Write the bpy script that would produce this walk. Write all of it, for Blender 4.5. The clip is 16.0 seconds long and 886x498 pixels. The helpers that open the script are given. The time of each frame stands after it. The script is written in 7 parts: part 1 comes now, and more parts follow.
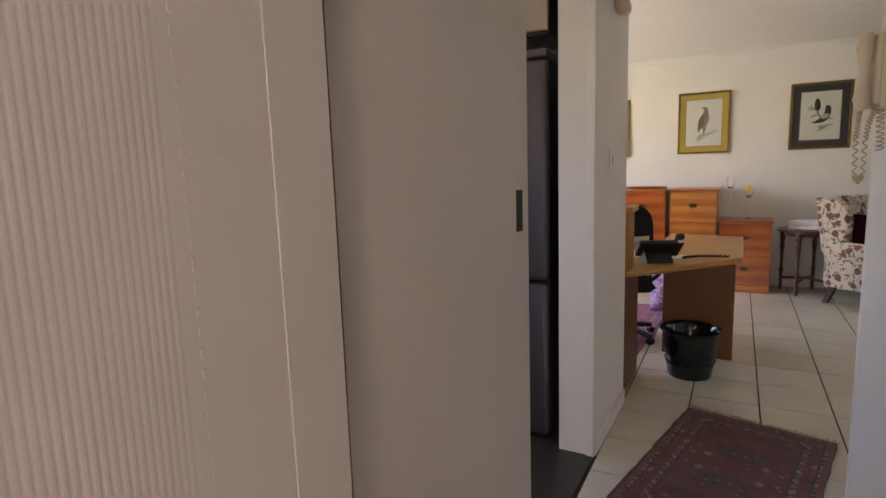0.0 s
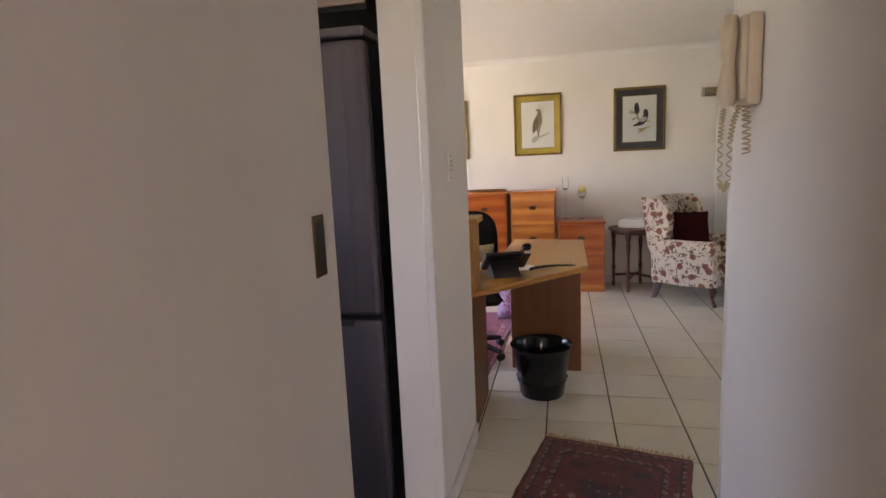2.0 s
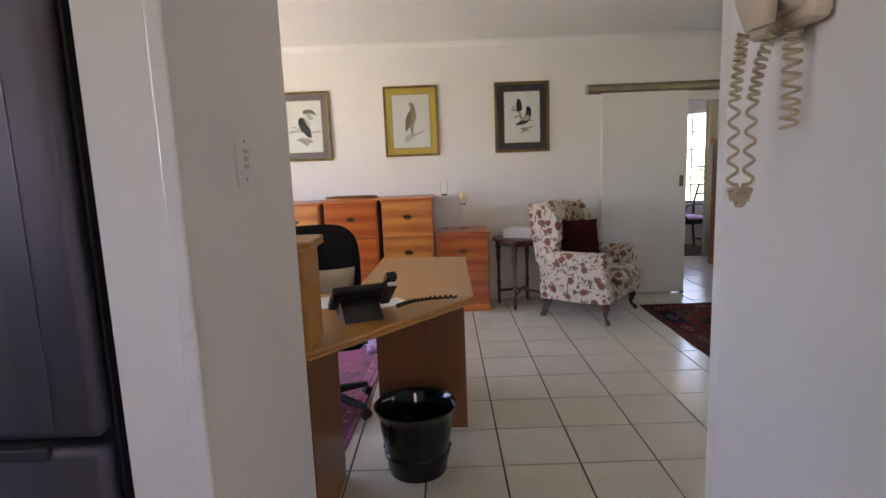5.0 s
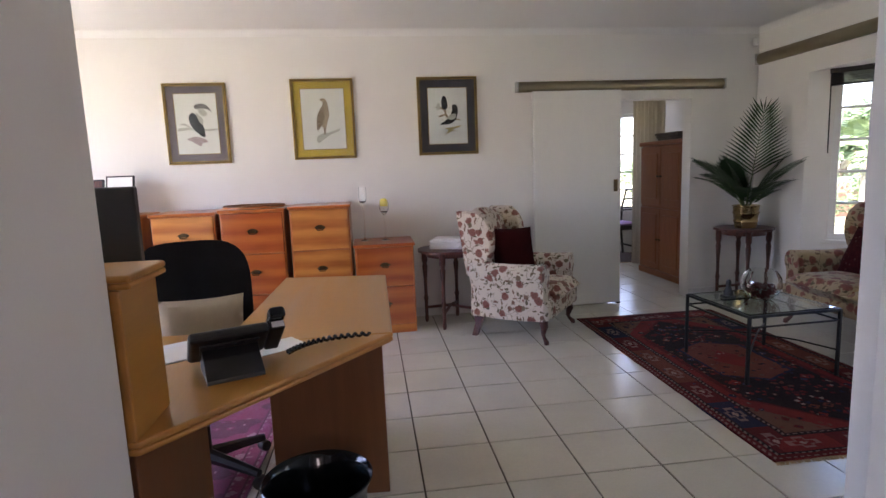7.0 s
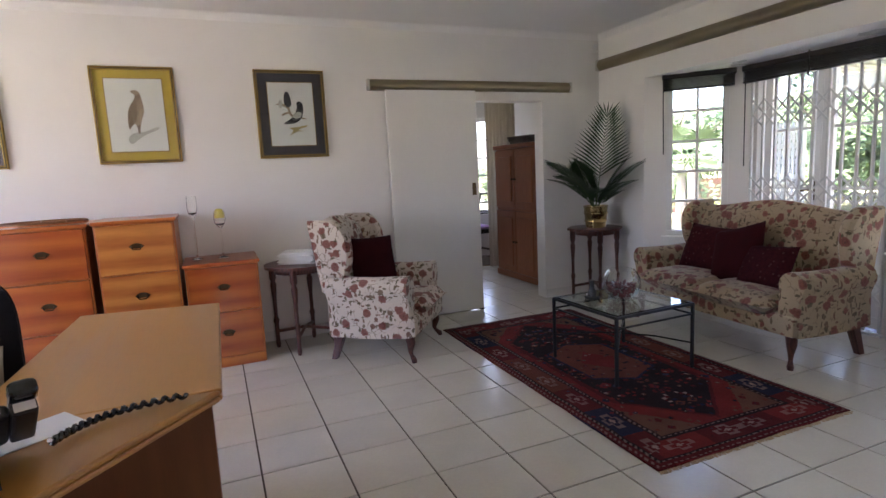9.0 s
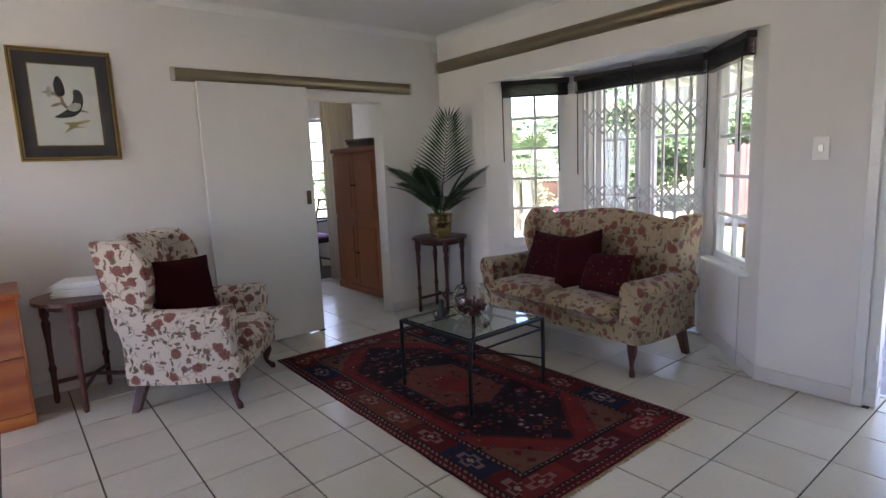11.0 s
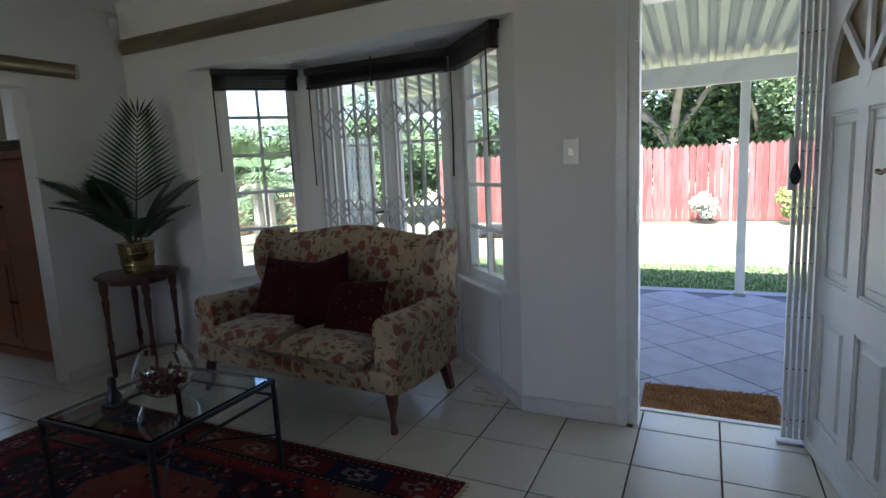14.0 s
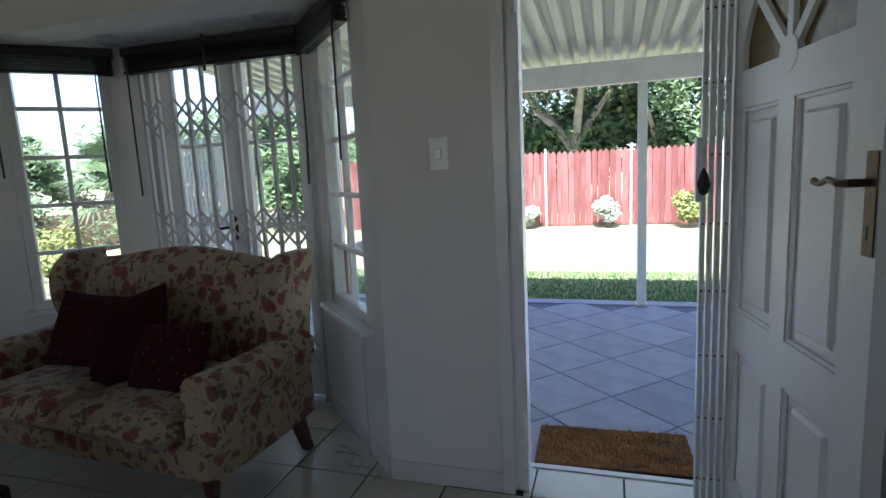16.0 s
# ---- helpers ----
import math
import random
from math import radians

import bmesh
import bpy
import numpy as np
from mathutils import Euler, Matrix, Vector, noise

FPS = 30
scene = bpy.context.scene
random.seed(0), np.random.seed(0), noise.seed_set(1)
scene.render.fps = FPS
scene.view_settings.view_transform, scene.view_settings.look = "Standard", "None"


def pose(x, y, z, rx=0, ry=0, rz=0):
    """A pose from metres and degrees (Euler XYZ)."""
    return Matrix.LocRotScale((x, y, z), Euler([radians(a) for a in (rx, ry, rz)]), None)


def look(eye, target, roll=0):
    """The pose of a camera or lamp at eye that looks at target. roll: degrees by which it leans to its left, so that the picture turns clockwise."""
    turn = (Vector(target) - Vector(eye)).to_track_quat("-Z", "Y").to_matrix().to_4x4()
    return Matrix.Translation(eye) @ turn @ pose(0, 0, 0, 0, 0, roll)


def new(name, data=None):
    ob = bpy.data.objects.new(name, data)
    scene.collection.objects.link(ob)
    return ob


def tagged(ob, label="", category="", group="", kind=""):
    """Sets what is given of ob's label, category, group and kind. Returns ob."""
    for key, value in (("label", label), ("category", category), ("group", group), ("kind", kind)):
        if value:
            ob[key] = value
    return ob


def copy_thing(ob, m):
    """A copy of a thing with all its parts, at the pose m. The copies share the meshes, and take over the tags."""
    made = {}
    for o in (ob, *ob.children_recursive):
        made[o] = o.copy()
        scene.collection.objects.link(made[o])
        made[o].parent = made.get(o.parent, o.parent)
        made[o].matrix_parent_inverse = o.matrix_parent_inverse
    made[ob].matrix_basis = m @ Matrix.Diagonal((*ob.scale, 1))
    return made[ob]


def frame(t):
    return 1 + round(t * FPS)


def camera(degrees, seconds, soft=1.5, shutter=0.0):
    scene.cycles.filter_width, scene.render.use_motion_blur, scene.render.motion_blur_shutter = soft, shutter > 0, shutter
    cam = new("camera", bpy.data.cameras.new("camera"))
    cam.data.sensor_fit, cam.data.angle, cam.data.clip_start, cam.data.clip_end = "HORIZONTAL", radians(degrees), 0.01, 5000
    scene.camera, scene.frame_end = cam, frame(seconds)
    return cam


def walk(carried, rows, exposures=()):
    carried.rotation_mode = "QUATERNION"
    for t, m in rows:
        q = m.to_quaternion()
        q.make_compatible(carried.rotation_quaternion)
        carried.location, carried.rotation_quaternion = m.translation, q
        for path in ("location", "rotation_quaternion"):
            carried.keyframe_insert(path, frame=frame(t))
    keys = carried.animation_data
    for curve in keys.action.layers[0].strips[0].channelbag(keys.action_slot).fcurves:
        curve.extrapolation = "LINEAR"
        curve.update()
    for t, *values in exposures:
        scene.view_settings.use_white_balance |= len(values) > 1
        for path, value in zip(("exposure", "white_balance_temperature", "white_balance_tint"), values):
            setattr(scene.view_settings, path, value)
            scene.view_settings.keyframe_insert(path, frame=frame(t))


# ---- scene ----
cam = camera(78.1, 16.0)
PATH = [
    (0, (0.645, 0.58, 1.379), (-0.298, 2.321, 1.093), -1.9),
    (0.5, (0.611, 0.69, 1.387), (-0.191, 2.499, 1.1), -2.3),
    (1, (0.609, 0.809, 1.391), (-0.068, 2.669, 1.1), -2.5),
    (1.5, (0.596, 0.953, 1.39), (0.035, 2.851, 1.097), -2.7),
    (2, (0.55, 1.127, 1.4), (0.118, 3.056, 1.099), -2.6),
    (2.5, (0.525, 1.254, 1.396), (0.215, 3.206, 1.091), -2.7),
    (3, (0.522, 1.42, 1.395), (0.289, 3.383, 1.09), -2.7),
    (3.5, (0.545, 1.607, 1.401), (0.359, 3.574, 1.095), -2.6),
    (4, (0.563, 1.724, 1.385), (0.426, 3.696, 1.08), -2.5),
    (6.5, (0.618, 2.483, 1.342), (0.808, 4.453, 1.054), -2.1),
    (7, (0.641, 2.574, 1.328), (0.894, 4.537, 1.044), -2.2),
    (7.5, (0.636, 2.679, 1.333), (0.978, 4.629, 1.05), -2.1),
    (8, (0.631, 2.797, 1.323), (1.106, 4.721, 1.048), -2.1),
    (8.5, (0.654, 2.878, 1.305), (1.28, 4.758, 1.034), -2.2),
    (8.7, (0.68, 2.911, 1.302), (1.361, 4.772, 1.027), -2.5),
    (11, (0.952, 3.31, 1.343), (2.193, 4.849, 1.04), -2.4),
    (11.5, (1.0, 3.431, 1.328), (2.378, 4.85, 1.034), -2.2),
    (12, (1.071, 3.492, 1.319), (2.555, 4.801, 1.028), -2.2),
    (12.5, (1.214, 3.563, 1.316), (2.782, 4.77, 1.027), -2.3),
    (13, (1.37, 3.618, 1.321), (3.015, 4.718, 1.032), -2.4),
    (13.5, (1.516, 3.645, 1.3), (3.226, 4.641, 1.011), -2.6),
    (14, (1.666, 3.719, 1.296), (3.446, 4.584, 1.007), -2.7),
    (14.5, (1.796, 3.764, 1.293), (3.627, 4.518, 1.007), -2.7),
    (15, (1.974, 3.74, 1.297), (3.831, 4.425, 1.008), -2.8),
    (15.5, (2.173, 3.725, 1.305), (4.05, 4.352, 1.015), -2.7),
    (16, (2.331, 3.692, 1.294), (4.222, 4.275, 1.004), -2.7),
]
EXPO = [(0, 3.60, 6720, 22), (0.5, 3.75, 6770, 24), (1, 3.79, 6770, 25), (2, 3.77, 6720, 26), (4, 3.69, 6420, 26), (6.3, 3.65, 5980, 27), (8.5, 3.66, 5930, 28), (11, 3.61, 5880, 26), (12, 3.22, 5810, 20), (12.5, 3.07, 5690, 18), (13, 2.87, 5690, 16), (13.5, 2.66, 5540, 15), (14, 2.47, 5490, 14), (14.5, 2.28, 5440, 13), (16, 2.08, 5440, 13)]
walk(cam, [(t, look(eye, target, roll)) for t, eye, target, roll in PATH], EXPO)

# ---------------------------------------------------------------- daylight and fill
world = bpy.data.worlds.new("sky")
scene.world = world
world.use_nodes = True
wn = world.node_tree.nodes
sky = wn.new("ShaderNodeTexSky")
sky.sky_type = "NISHITA"
sky.sun_disc = False
sky.sun_elevation = radians(62)
sky.sun_rotation = radians(-80)
sky.air_density, sky.dust_density = 1.0, 1.5
wn["Background"].inputs["Strength"].default_value = 0.13
world.node_tree.links.new(sky.outputs[0], wn["Background"].inputs[0])

sun = new("sun", bpy.data.lights.new("sun", "SUN"))
sun.data.energy, sun.data.angle, sun.data.color = 5.0, radians(0.5), (1.0, 0.95, 0.88)
sun.matrix_world = look((-4, 2.5, 10), (0.6, 2.0, 0.0))


def area_light(name, place, target, w, h, watts, colour):
    lamp = new(name, bpy.data.lights.new(name, "AREA"))
    lamp.data.shape, lamp.data.size, lamp.data.size_y = "RECTANGLE", w, h
    lamp.data.energy, lamp.data.color = watts, colour
    lamp.matrix_world = look(place, target)
    return lamp


area_light("skylight_office", (-2.66, 5.7, 1.45), (0, 5.7, 1.2), 2.2, 1.3, 0.6, (0.96, 0.88, 1.0))
# added fill for the kitchen, set in an invented opening out of view
area_light("fill_kitchen", (-2.66, 1.6, 1.72), (0, 1.9, 1.3), 1.8, 0.7, 0.25, (0.92, 0.9, 0.95))
area_light("skylight_bay", (5.25, 5.75, 1.15), (2.0, 5.75, 0.6), 1.0, 1.7, 0.62, (0.92, 0.96, 1.0))
area_light("skylight_door", (4.75, 3.68, 1.1), (2.0, 3.9, 0.6), 0.6, 1.8, 0.45, (0.92, 0.96, 1.0))
area_light("skylight_dining", (4.35, 10.62, 1.4), (3.3, 8.5, 0.8), 1.0, 1.4, 1.3, (0.95, 0.97, 1.0))
# added fill lamp inside the hall, with no window or fitting behind it
area_light("fill_hall", (0.9, -1.38, 1.5), (0.5, 2.0, 1.2), 0.7, 1.0, 2.2, (1.0, 0.84, 0.73))


# ---------------------------------------------------------------- materials
def nodes_of(name, rough=0.5, metal=0.0, spec=0.5):
    m = bpy.data.materials.new(name)
    m.use_nodes = True
    n, l = m.node_tree.nodes, m.node_tree.links
    b = n["Principled BSDF"]
    b.inputs["Roughness"].default_value = rough
    b.inputs["Metallic"].default_value = metal
    b.inputs["Specular IOR Level"].default_value = spec
    return m, n, l, b


def rgba(c):
    return (*c, 1.0)


def coords(n, l, scale=(1, 1, 1), kind="Object", rot=(0, 0, 0)):
    t = n.new("ShaderNodeTexCoord")
    m = n.new("ShaderNodeMapping")
    m.inputs["Scale"].default_value = scale
    m.inputs["Rotation"].default_value = rot
    l.new(t.outputs[kind], m.inputs["Vector"])
    return m.outputs[0]


def noise_of(n, l, vec, scale, detail=4, rough=0.55, dist=0.0):
    t = n.new("ShaderNodeTexNoise")
    t.inputs["Scale"].default_value = scale
    t.inputs["Detail"].default_value = detail
    t.inputs["Roughness"].default_value = rough
    t.inputs["Distortion"].default_value = dist
    l.new(vec, t.inputs["Vector"])
    return t.outputs["Fac"]


def ramp_of(n, l, fac, stops, mode="LINEAR"):
    r = n.new("ShaderNodeValToRGB")
    r.color_ramp.interpolation = mode
    e = r.color_ramp.elements
    while len(e) < len(stops):
        e.new(0.5)
    for k, (p, c) in zip(e, stops):
        k.position, k.color = p, rgba(c)
    l.new(fac, r.inputs[0])
    return r.outputs[0]


def mix_of(n, l, fac, a, b, mode="MIX"):
    x = n.new("ShaderNodeMix")
    x.data_type, x.blend_type = "RGBA", mode
    for sock, v in ((0, fac), (6, a), (7, b)):
        if isinstance(v, (int, float)):
            x.inputs[sock].default_value = v
        elif isinstance(v, tuple):
            x.inputs[sock].default_value = rgba(v)
        else:
            l.new(v, x.inputs[sock])
    return x.outputs[2]


def maths(n, l, op, a, b=0.0, c=0.0):
    x = n.new("ShaderNodeMath")
    x.operation = op
    for k, v in enumerate((a, b, c)):
        if isinstance(v, (int, float)):
            x.inputs[k].default_value = v
        else:
            l.new(v, x.inputs[k])
    return x.outputs[0]


def bump_of(n, l, b, height, strength=0.2, dist=0.01):
    x = n.new("ShaderNodeBump")
    x.inputs["Strength"].default_value = strength
    x.inputs["Distance"].default_value = dist
    l.new(height, x.inputs["Height"])
    l.new(x.outputs[0], b.inputs["Normal"])


def surface(name, colour, rough=0.5, metal=0.0, spec=0.5, var=0.08, big=1.5, fine=60, bump=0.1, dist=0.004, stretch=(1, 1, 1)):
    """A painted, metal or plastic surface with stains at two scales and a fine relief."""
    m, n, l, b = nodes_of(name, rough, metal, spec)
    v = coords(n, l, stretch)
    f1, f2 = noise_of(n, l, v, big, 5), noise_of(n, l, v, fine, 3)
    lo, hi = tuple(c * (1 - var) for c in colour), tuple(min(1, c * (1 + var)) for c in colour)
    c1 = ramp_of(n, l, f1, [(0.3, lo), (0.7, hi)])
    c2 = ramp_of(n, l, f2, [(0.3, (1 - var * 0.5,) * 3), (0.7, (1, 1, 1))])
    l.new(mix_of(n, l, 1.0, c1, c2, "MULTIPLY"), b.inputs["Base Color"])
    r = ramp_of(n, l, f1, [(0.3, (max(0, rough - 0.06),) * 3), (0.7, (min(1, rough + 0.06),) * 3)])
    l.new(r, b.inputs["Roughness"])
    if bump:
        bump_of(n, l, b, f2, bump, dist)
    return m


def wood(name, dark, light, rough=0.4, scale=(1, 1, 1), rings=6.0, along="X", spec=0.5, coat=0.0):
    """Grain along the object's z after scale; random shade per piece."""
    m, n, l, b = nodes_of(name, rough, 0.0, spec)
    b.inputs["Coat Weight"].default_value = coat
    v = coords(n, l, scale)
    info = n.new("ShaderNodeObjectInfo")
    off = n.new("ShaderNodeVectorMath")
    off.operation = "MULTIPLY_ADD"
    l.new(info.outputs["Random"], off.inputs[0])
    off.inputs[1].default_value = (7, 5, 3)
    l.new(v, off.inputs[2])
    v = off.outputs[0]
    big = noise_of(n, l, v, rings * 0.35, 3, 0.5, 0.6)
    w = n.new("ShaderNodeTexWave")
    w.wave_type, w.bands_direction = "BANDS", along
    w.inputs["Scale"].default_value = rings
    w.inputs["Distortion"].default_value = 5.0
    w.inputs["Detail"].default_value = 3
    w.inputs["Detail Scale"].default_value = 0.8
    l.new(v, w.inputs["Vector"])
    fine = noise_of(n, l, v, rings * 9, 3)
    f = maths(n, l, "ADD", maths(n, l, "MULTIPLY", w.outputs["Fac"], 0.5), maths(n, l, "MULTIPLY", big, 0.5))
    c = ramp_of(n, l, f, [(0.25, dark), (0.75, light)])
    c = mix_of(n, l, 0.22, c, ramp_of(n, l, fine, [(0.35, tuple(x * 0.6 for x in dark)), (0.6, light)]))
    tone = ramp_of(n, l, info.outputs["Random"], [(0.0, (0.86, 0.86, 0.86)), (1.0, (1, 1, 1))])
    l.new(mix_of(n, l, 1.0, c, tone, "MULTIPLY"), b.inputs["Base Color"])
    bump_of(n, l, b, fine, 0.08, 0.002)
    return m


def floral(name, ground, size=1.0):
    """Woven upholstery: scattered rust flowers, olive leaves lying several ways, thin stems."""
    m, n, l, b = nodes_of(name, 0.85, 0, 0.2)
    b.inputs["Sheen Weight"].default_value = 0.2
    v = coords(n, l, (size, size, size))
    wob = n.new("ShaderNodeTexNoise")
    wob.inputs["Scale"].default_value = 30
    wob.inputs["Detail"].default_value = 3
    l.new(v, wob.inputs["Vector"])
    vv = n.new("ShaderNodeVectorMath")
    vv.operation = "MULTIPLY_ADD"
    l.new(wob.outputs["Color"], vv.inputs[0])
    vv.inputs[1].default_value = (0.034, 0.034, 0.034)
    l.new(v, vv.inputs[2])

    def blobs(scale, limit, soft, rot=(0, 0, 0), stretch=(1, 1, 1)):
        q = n.new("ShaderNodeMapping")
        q.inputs["Rotation"].default_value = rot
        q.inputs["Scale"].default_value = stretch
        l.new(vv.outputs[0], q.inputs["Vector"])
        t = n.new("ShaderNodeTexVoronoi")
        t.inputs["Scale"].default_value = scale
        l.new(q.outputs[0], t.inputs["Vector"])
        d = ramp_of(n, l, t.outputs["Distance"], [(limit - soft, (1, 1, 1)), (limit, (0, 0, 0))])
        c = n.new("ShaderNodeSeparateColor")
        l.new(t.outputs["Color"], c.inputs[0])
        return d, c.outputs, t.outputs["Distance"]

    weave = noise_of(n, l, v, 320, 2)
    c = ramp_of(n, l, noise_of(n, l, v, 9, 3), [(0.3, tuple(q * 0.93 for q in ground)), (0.7, ground)])
    stem = n.new("ShaderNodeTexVoronoi")
    stem.feature = "DISTANCE_TO_EDGE"
    stem.inputs["Scale"].default_value = 15
    l.new(vv.outputs[0], stem.inputs["Vector"])
    line = ramp_of(n, l, stem.outputs["Distance"], [(0.015, (1, 1, 1)), (0.05, (0, 0, 0))])
    here = ramp_of(n, l, noise_of(n, l, v, 13, 2), [(0.48, (0, 0, 0)), (0.56, (0.6, 0.6, 0.6))])
    c = mix_of(n, l, maths(n, l, "MULTIPLY", line, here), c, (0.17, 0.12, 0.07))
    for rot, stretch, scale, share in (((0.3, 0.2, 0.7), (1.0, 2.6, 1.0), 15.5, 0.52), ((0.6, -0.5, -0.8), (2.6, 1.0, 1.0), 14.0, 0.52), ((0.9, 0.4, 0.1), (1.0, 1.0, 2.5), 16.5, 0.5)):
        leaf, lc, _ = blobs(scale, 0.33, 0.05, rot, stretch)
        tint = ramp_of(n, l, lc[0], [(0.2, (0.095, 0.075, 0.036)), (0.6, (0.15, 0.105, 0.055)), (0.9, (0.17, 0.075, 0.045))])
        c = mix_of(n, l, maths(n, l, "MULTIPLY", maths(n, l, "MULTIPLY", leaf, maths(n, l, "LESS_THAN", lc[1], share)), 0.9), c, tint)
    flower, fc, fd = blobs(12.5, 0.43, 0.05)
    petal = ramp_of(n, l, fd, [(0.05, (0.10, 0.03, 0.02)), (0.15, (0.25, 0.075, 0.05)), (0.24, (0.15, 0.042, 0.03)), (0.33, (0.26, 0.085, 0.058)), (0.43, (0.18, 0.055, 0.04))])
    c = mix_of(n, l, maths(n, l, "MULTIPLY", maths(n, l, "MULTIPLY", flower, maths(n, l, "GREATER_THAN", fc[2], 0.30)), 0.92), c, petal)
    shade = ramp_of(n, l, weave, [(0.3, (0.88, 0.88, 0.88)), (0.7, (1, 1, 1))])
    l.new(mix_of(n, l, 1.0, c, shade, "MULTIPLY"), b.inputs["Base Color"])
    bump_of(n, l, b, weave, 0.25, 0.002)
    return m


def carpet(name, field, second, dark, cream, w, h, tile=9.0):
    """A knotted rug with borders and angular motifs; local x across, y along."""
    m, n, l, b = nodes_of(name, 0.95, 0, 0.1)
    b.inputs["Sheen Weight"].default_value = 0.3
    t = n.new("ShaderNodeTexCoord")
    snap = n.new("ShaderNodeVectorMath")
    snap.operation = "SNAP"
    l.new(t.outputs["Object"], snap.inputs[0])
    snap.inputs[1].default_value = (0.011, 0.011, 1.0)
    s = n.new("ShaderNodeSeparateXYZ")
    l.new(snap.outputs[0], s.inputs[0])
    ax, ay = maths(n, l, "ABSOLUTE", s.outputs[0]), maths(n, l, "ABSOLUTE", s.outputs[1])
    edge = maths(n, l, "MINIMUM", maths(n, l, "SUBTRACT", w / 2, ax), maths(n, l, "SUBTRACT", h / 2, ay))
    mir = n.new("ShaderNodeCombineXYZ")
    l.new(ax, mir.inputs[0])
    l.new(ay, mir.inputs[1])

    def cells(scale, feature="F1", metric="MANHATTAN", vec=None, rnd=1.0):
        v = n.new("ShaderNodeTexVoronoi")
        v.feature, v.distance = feature, metric
        v.inputs["Scale"].default_value = scale
        v.inputs["Randomness"].default_value = rnd
        l.new(vec or mir.outputs[0], v.inputs["Vector"])
        return v

    v1, v2, v3 = cells(tile), cells(tile * 2.4, metric="CHEBYCHEV"), cells(tile * 0.5)
    col = n.new("ShaderNodeSeparateColor")
    l.new(v1.outputs["Color"], col.inputs[0])
    pal = ramp_of(n, l, col.outputs[0], [(0.0, dark), (0.3, field), (0.52, second), (0.72, dark), (0.86, cream)], "CONSTANT")
    col3 = n.new("ShaderNodeSeparateColor")
    l.new(v3.outputs["Color"], col3.inputs[0])
    ground = ramp_of(n, l, col3.outputs[1], [(0.0, field), (0.3, dark), (0.66, field), (0.86, second)], "CONSTANT")
    inner = maths(n, l, "LESS_THAN", v1.outputs["Distance"], 0.36)
    c = mix_of(n, l, inner, ground, pal)
    core = maths(n, l, "LESS_THAN", v1.outputs["Distance"], 0.14)
    c = mix_of(n, l, core, c, ramp_of(n, l, col.outputs[1], [(0.0, cream), (0.35, field), (0.7, dark)], "CONSTANT"))
    col2 = n.new("ShaderNodeSeparateColor")
    l.new(v2.outputs["Color"], col2.inputs[0])
    dots = maths(n, l, "MULTIPLY", maths(n, l, "LESS_THAN", v2.outputs["Distance"], 0.2), maths(n, l, "GREATER_THAN", col2.outputs[0], 0.55))
    c = mix_of(n, l, dots, c, ramp_of(n, l, col2.outputs[1], [(0.0, cream), (0.25, second), (0.6, dark)], "CONSTANT"))
    # the main border
    vb = cells(tile * 0.9, rnd=0.25)
    cb = n.new("ShaderNodeSeparateColor")
    l.new(vb.outputs["Color"], cb.inputs[0])
    bord = mix_of(n, l, maths(n, l, "LESS_THAN", vb.outputs["Distance"], 0.38), field, ramp_of(n, l, cb.outputs[0], [(0.0, dark), (0.4, second), (0.75, cream)], "CONSTANT"))
    k = min(w, h)
    c = mix_of(n, l, maths(n, l, "LESS_THAN", edge, 0.17 * k), c, bord)
    # guard stripes, the outer ones broken by pale stitches
    stitch = maths(n, l, "GREATER_THAN", maths(n, l, "PINGPONG", maths(n, l, "ADD", ax, ay), 0.022), 0.011)
    for at, wide, colour, broken in ((0.17, 0.018, dark, 0), (0.155, 0.012, cream, 1), (0.058, 0.012, dark, 0), (0.046, 0.009, cream, 1), (0.026, 0.012, second, 0), (0.008, 0.009, dark, 0)):
        hit = maths(n, l, "COMPARE", edge, at * k, wide * k)
        if broken:
            hit = maths(n, l, "MULTIPLY", hit, stitch)
        c = mix_of(n, l, hit, c, colour)
    wear = noise_of(n, l, t.outputs["Object"], 5, 5)
    knots = noise_of(n, l, t.outputs["Object"], 260, 2)
    c = mix_of(n, l, 1.0, c, ramp_of(n, l, wear, [(0.25, (0.7, 0.7, 0.7)), (0.75, (1.1, 1.1, 1.1))]), "MULTIPLY")
    c = mix_of(n, l, 1.0, c, ramp_of(n, l, knots, [(0.3, (0.7, 0.7, 0.7)), (0.7, (1.15, 1.15, 1.15))]), "MULTIPLY")
    l.new(c, b.inputs["Base Color"])
    bump_of(n, l, b, knots, 0.5, 0.004)
    return m


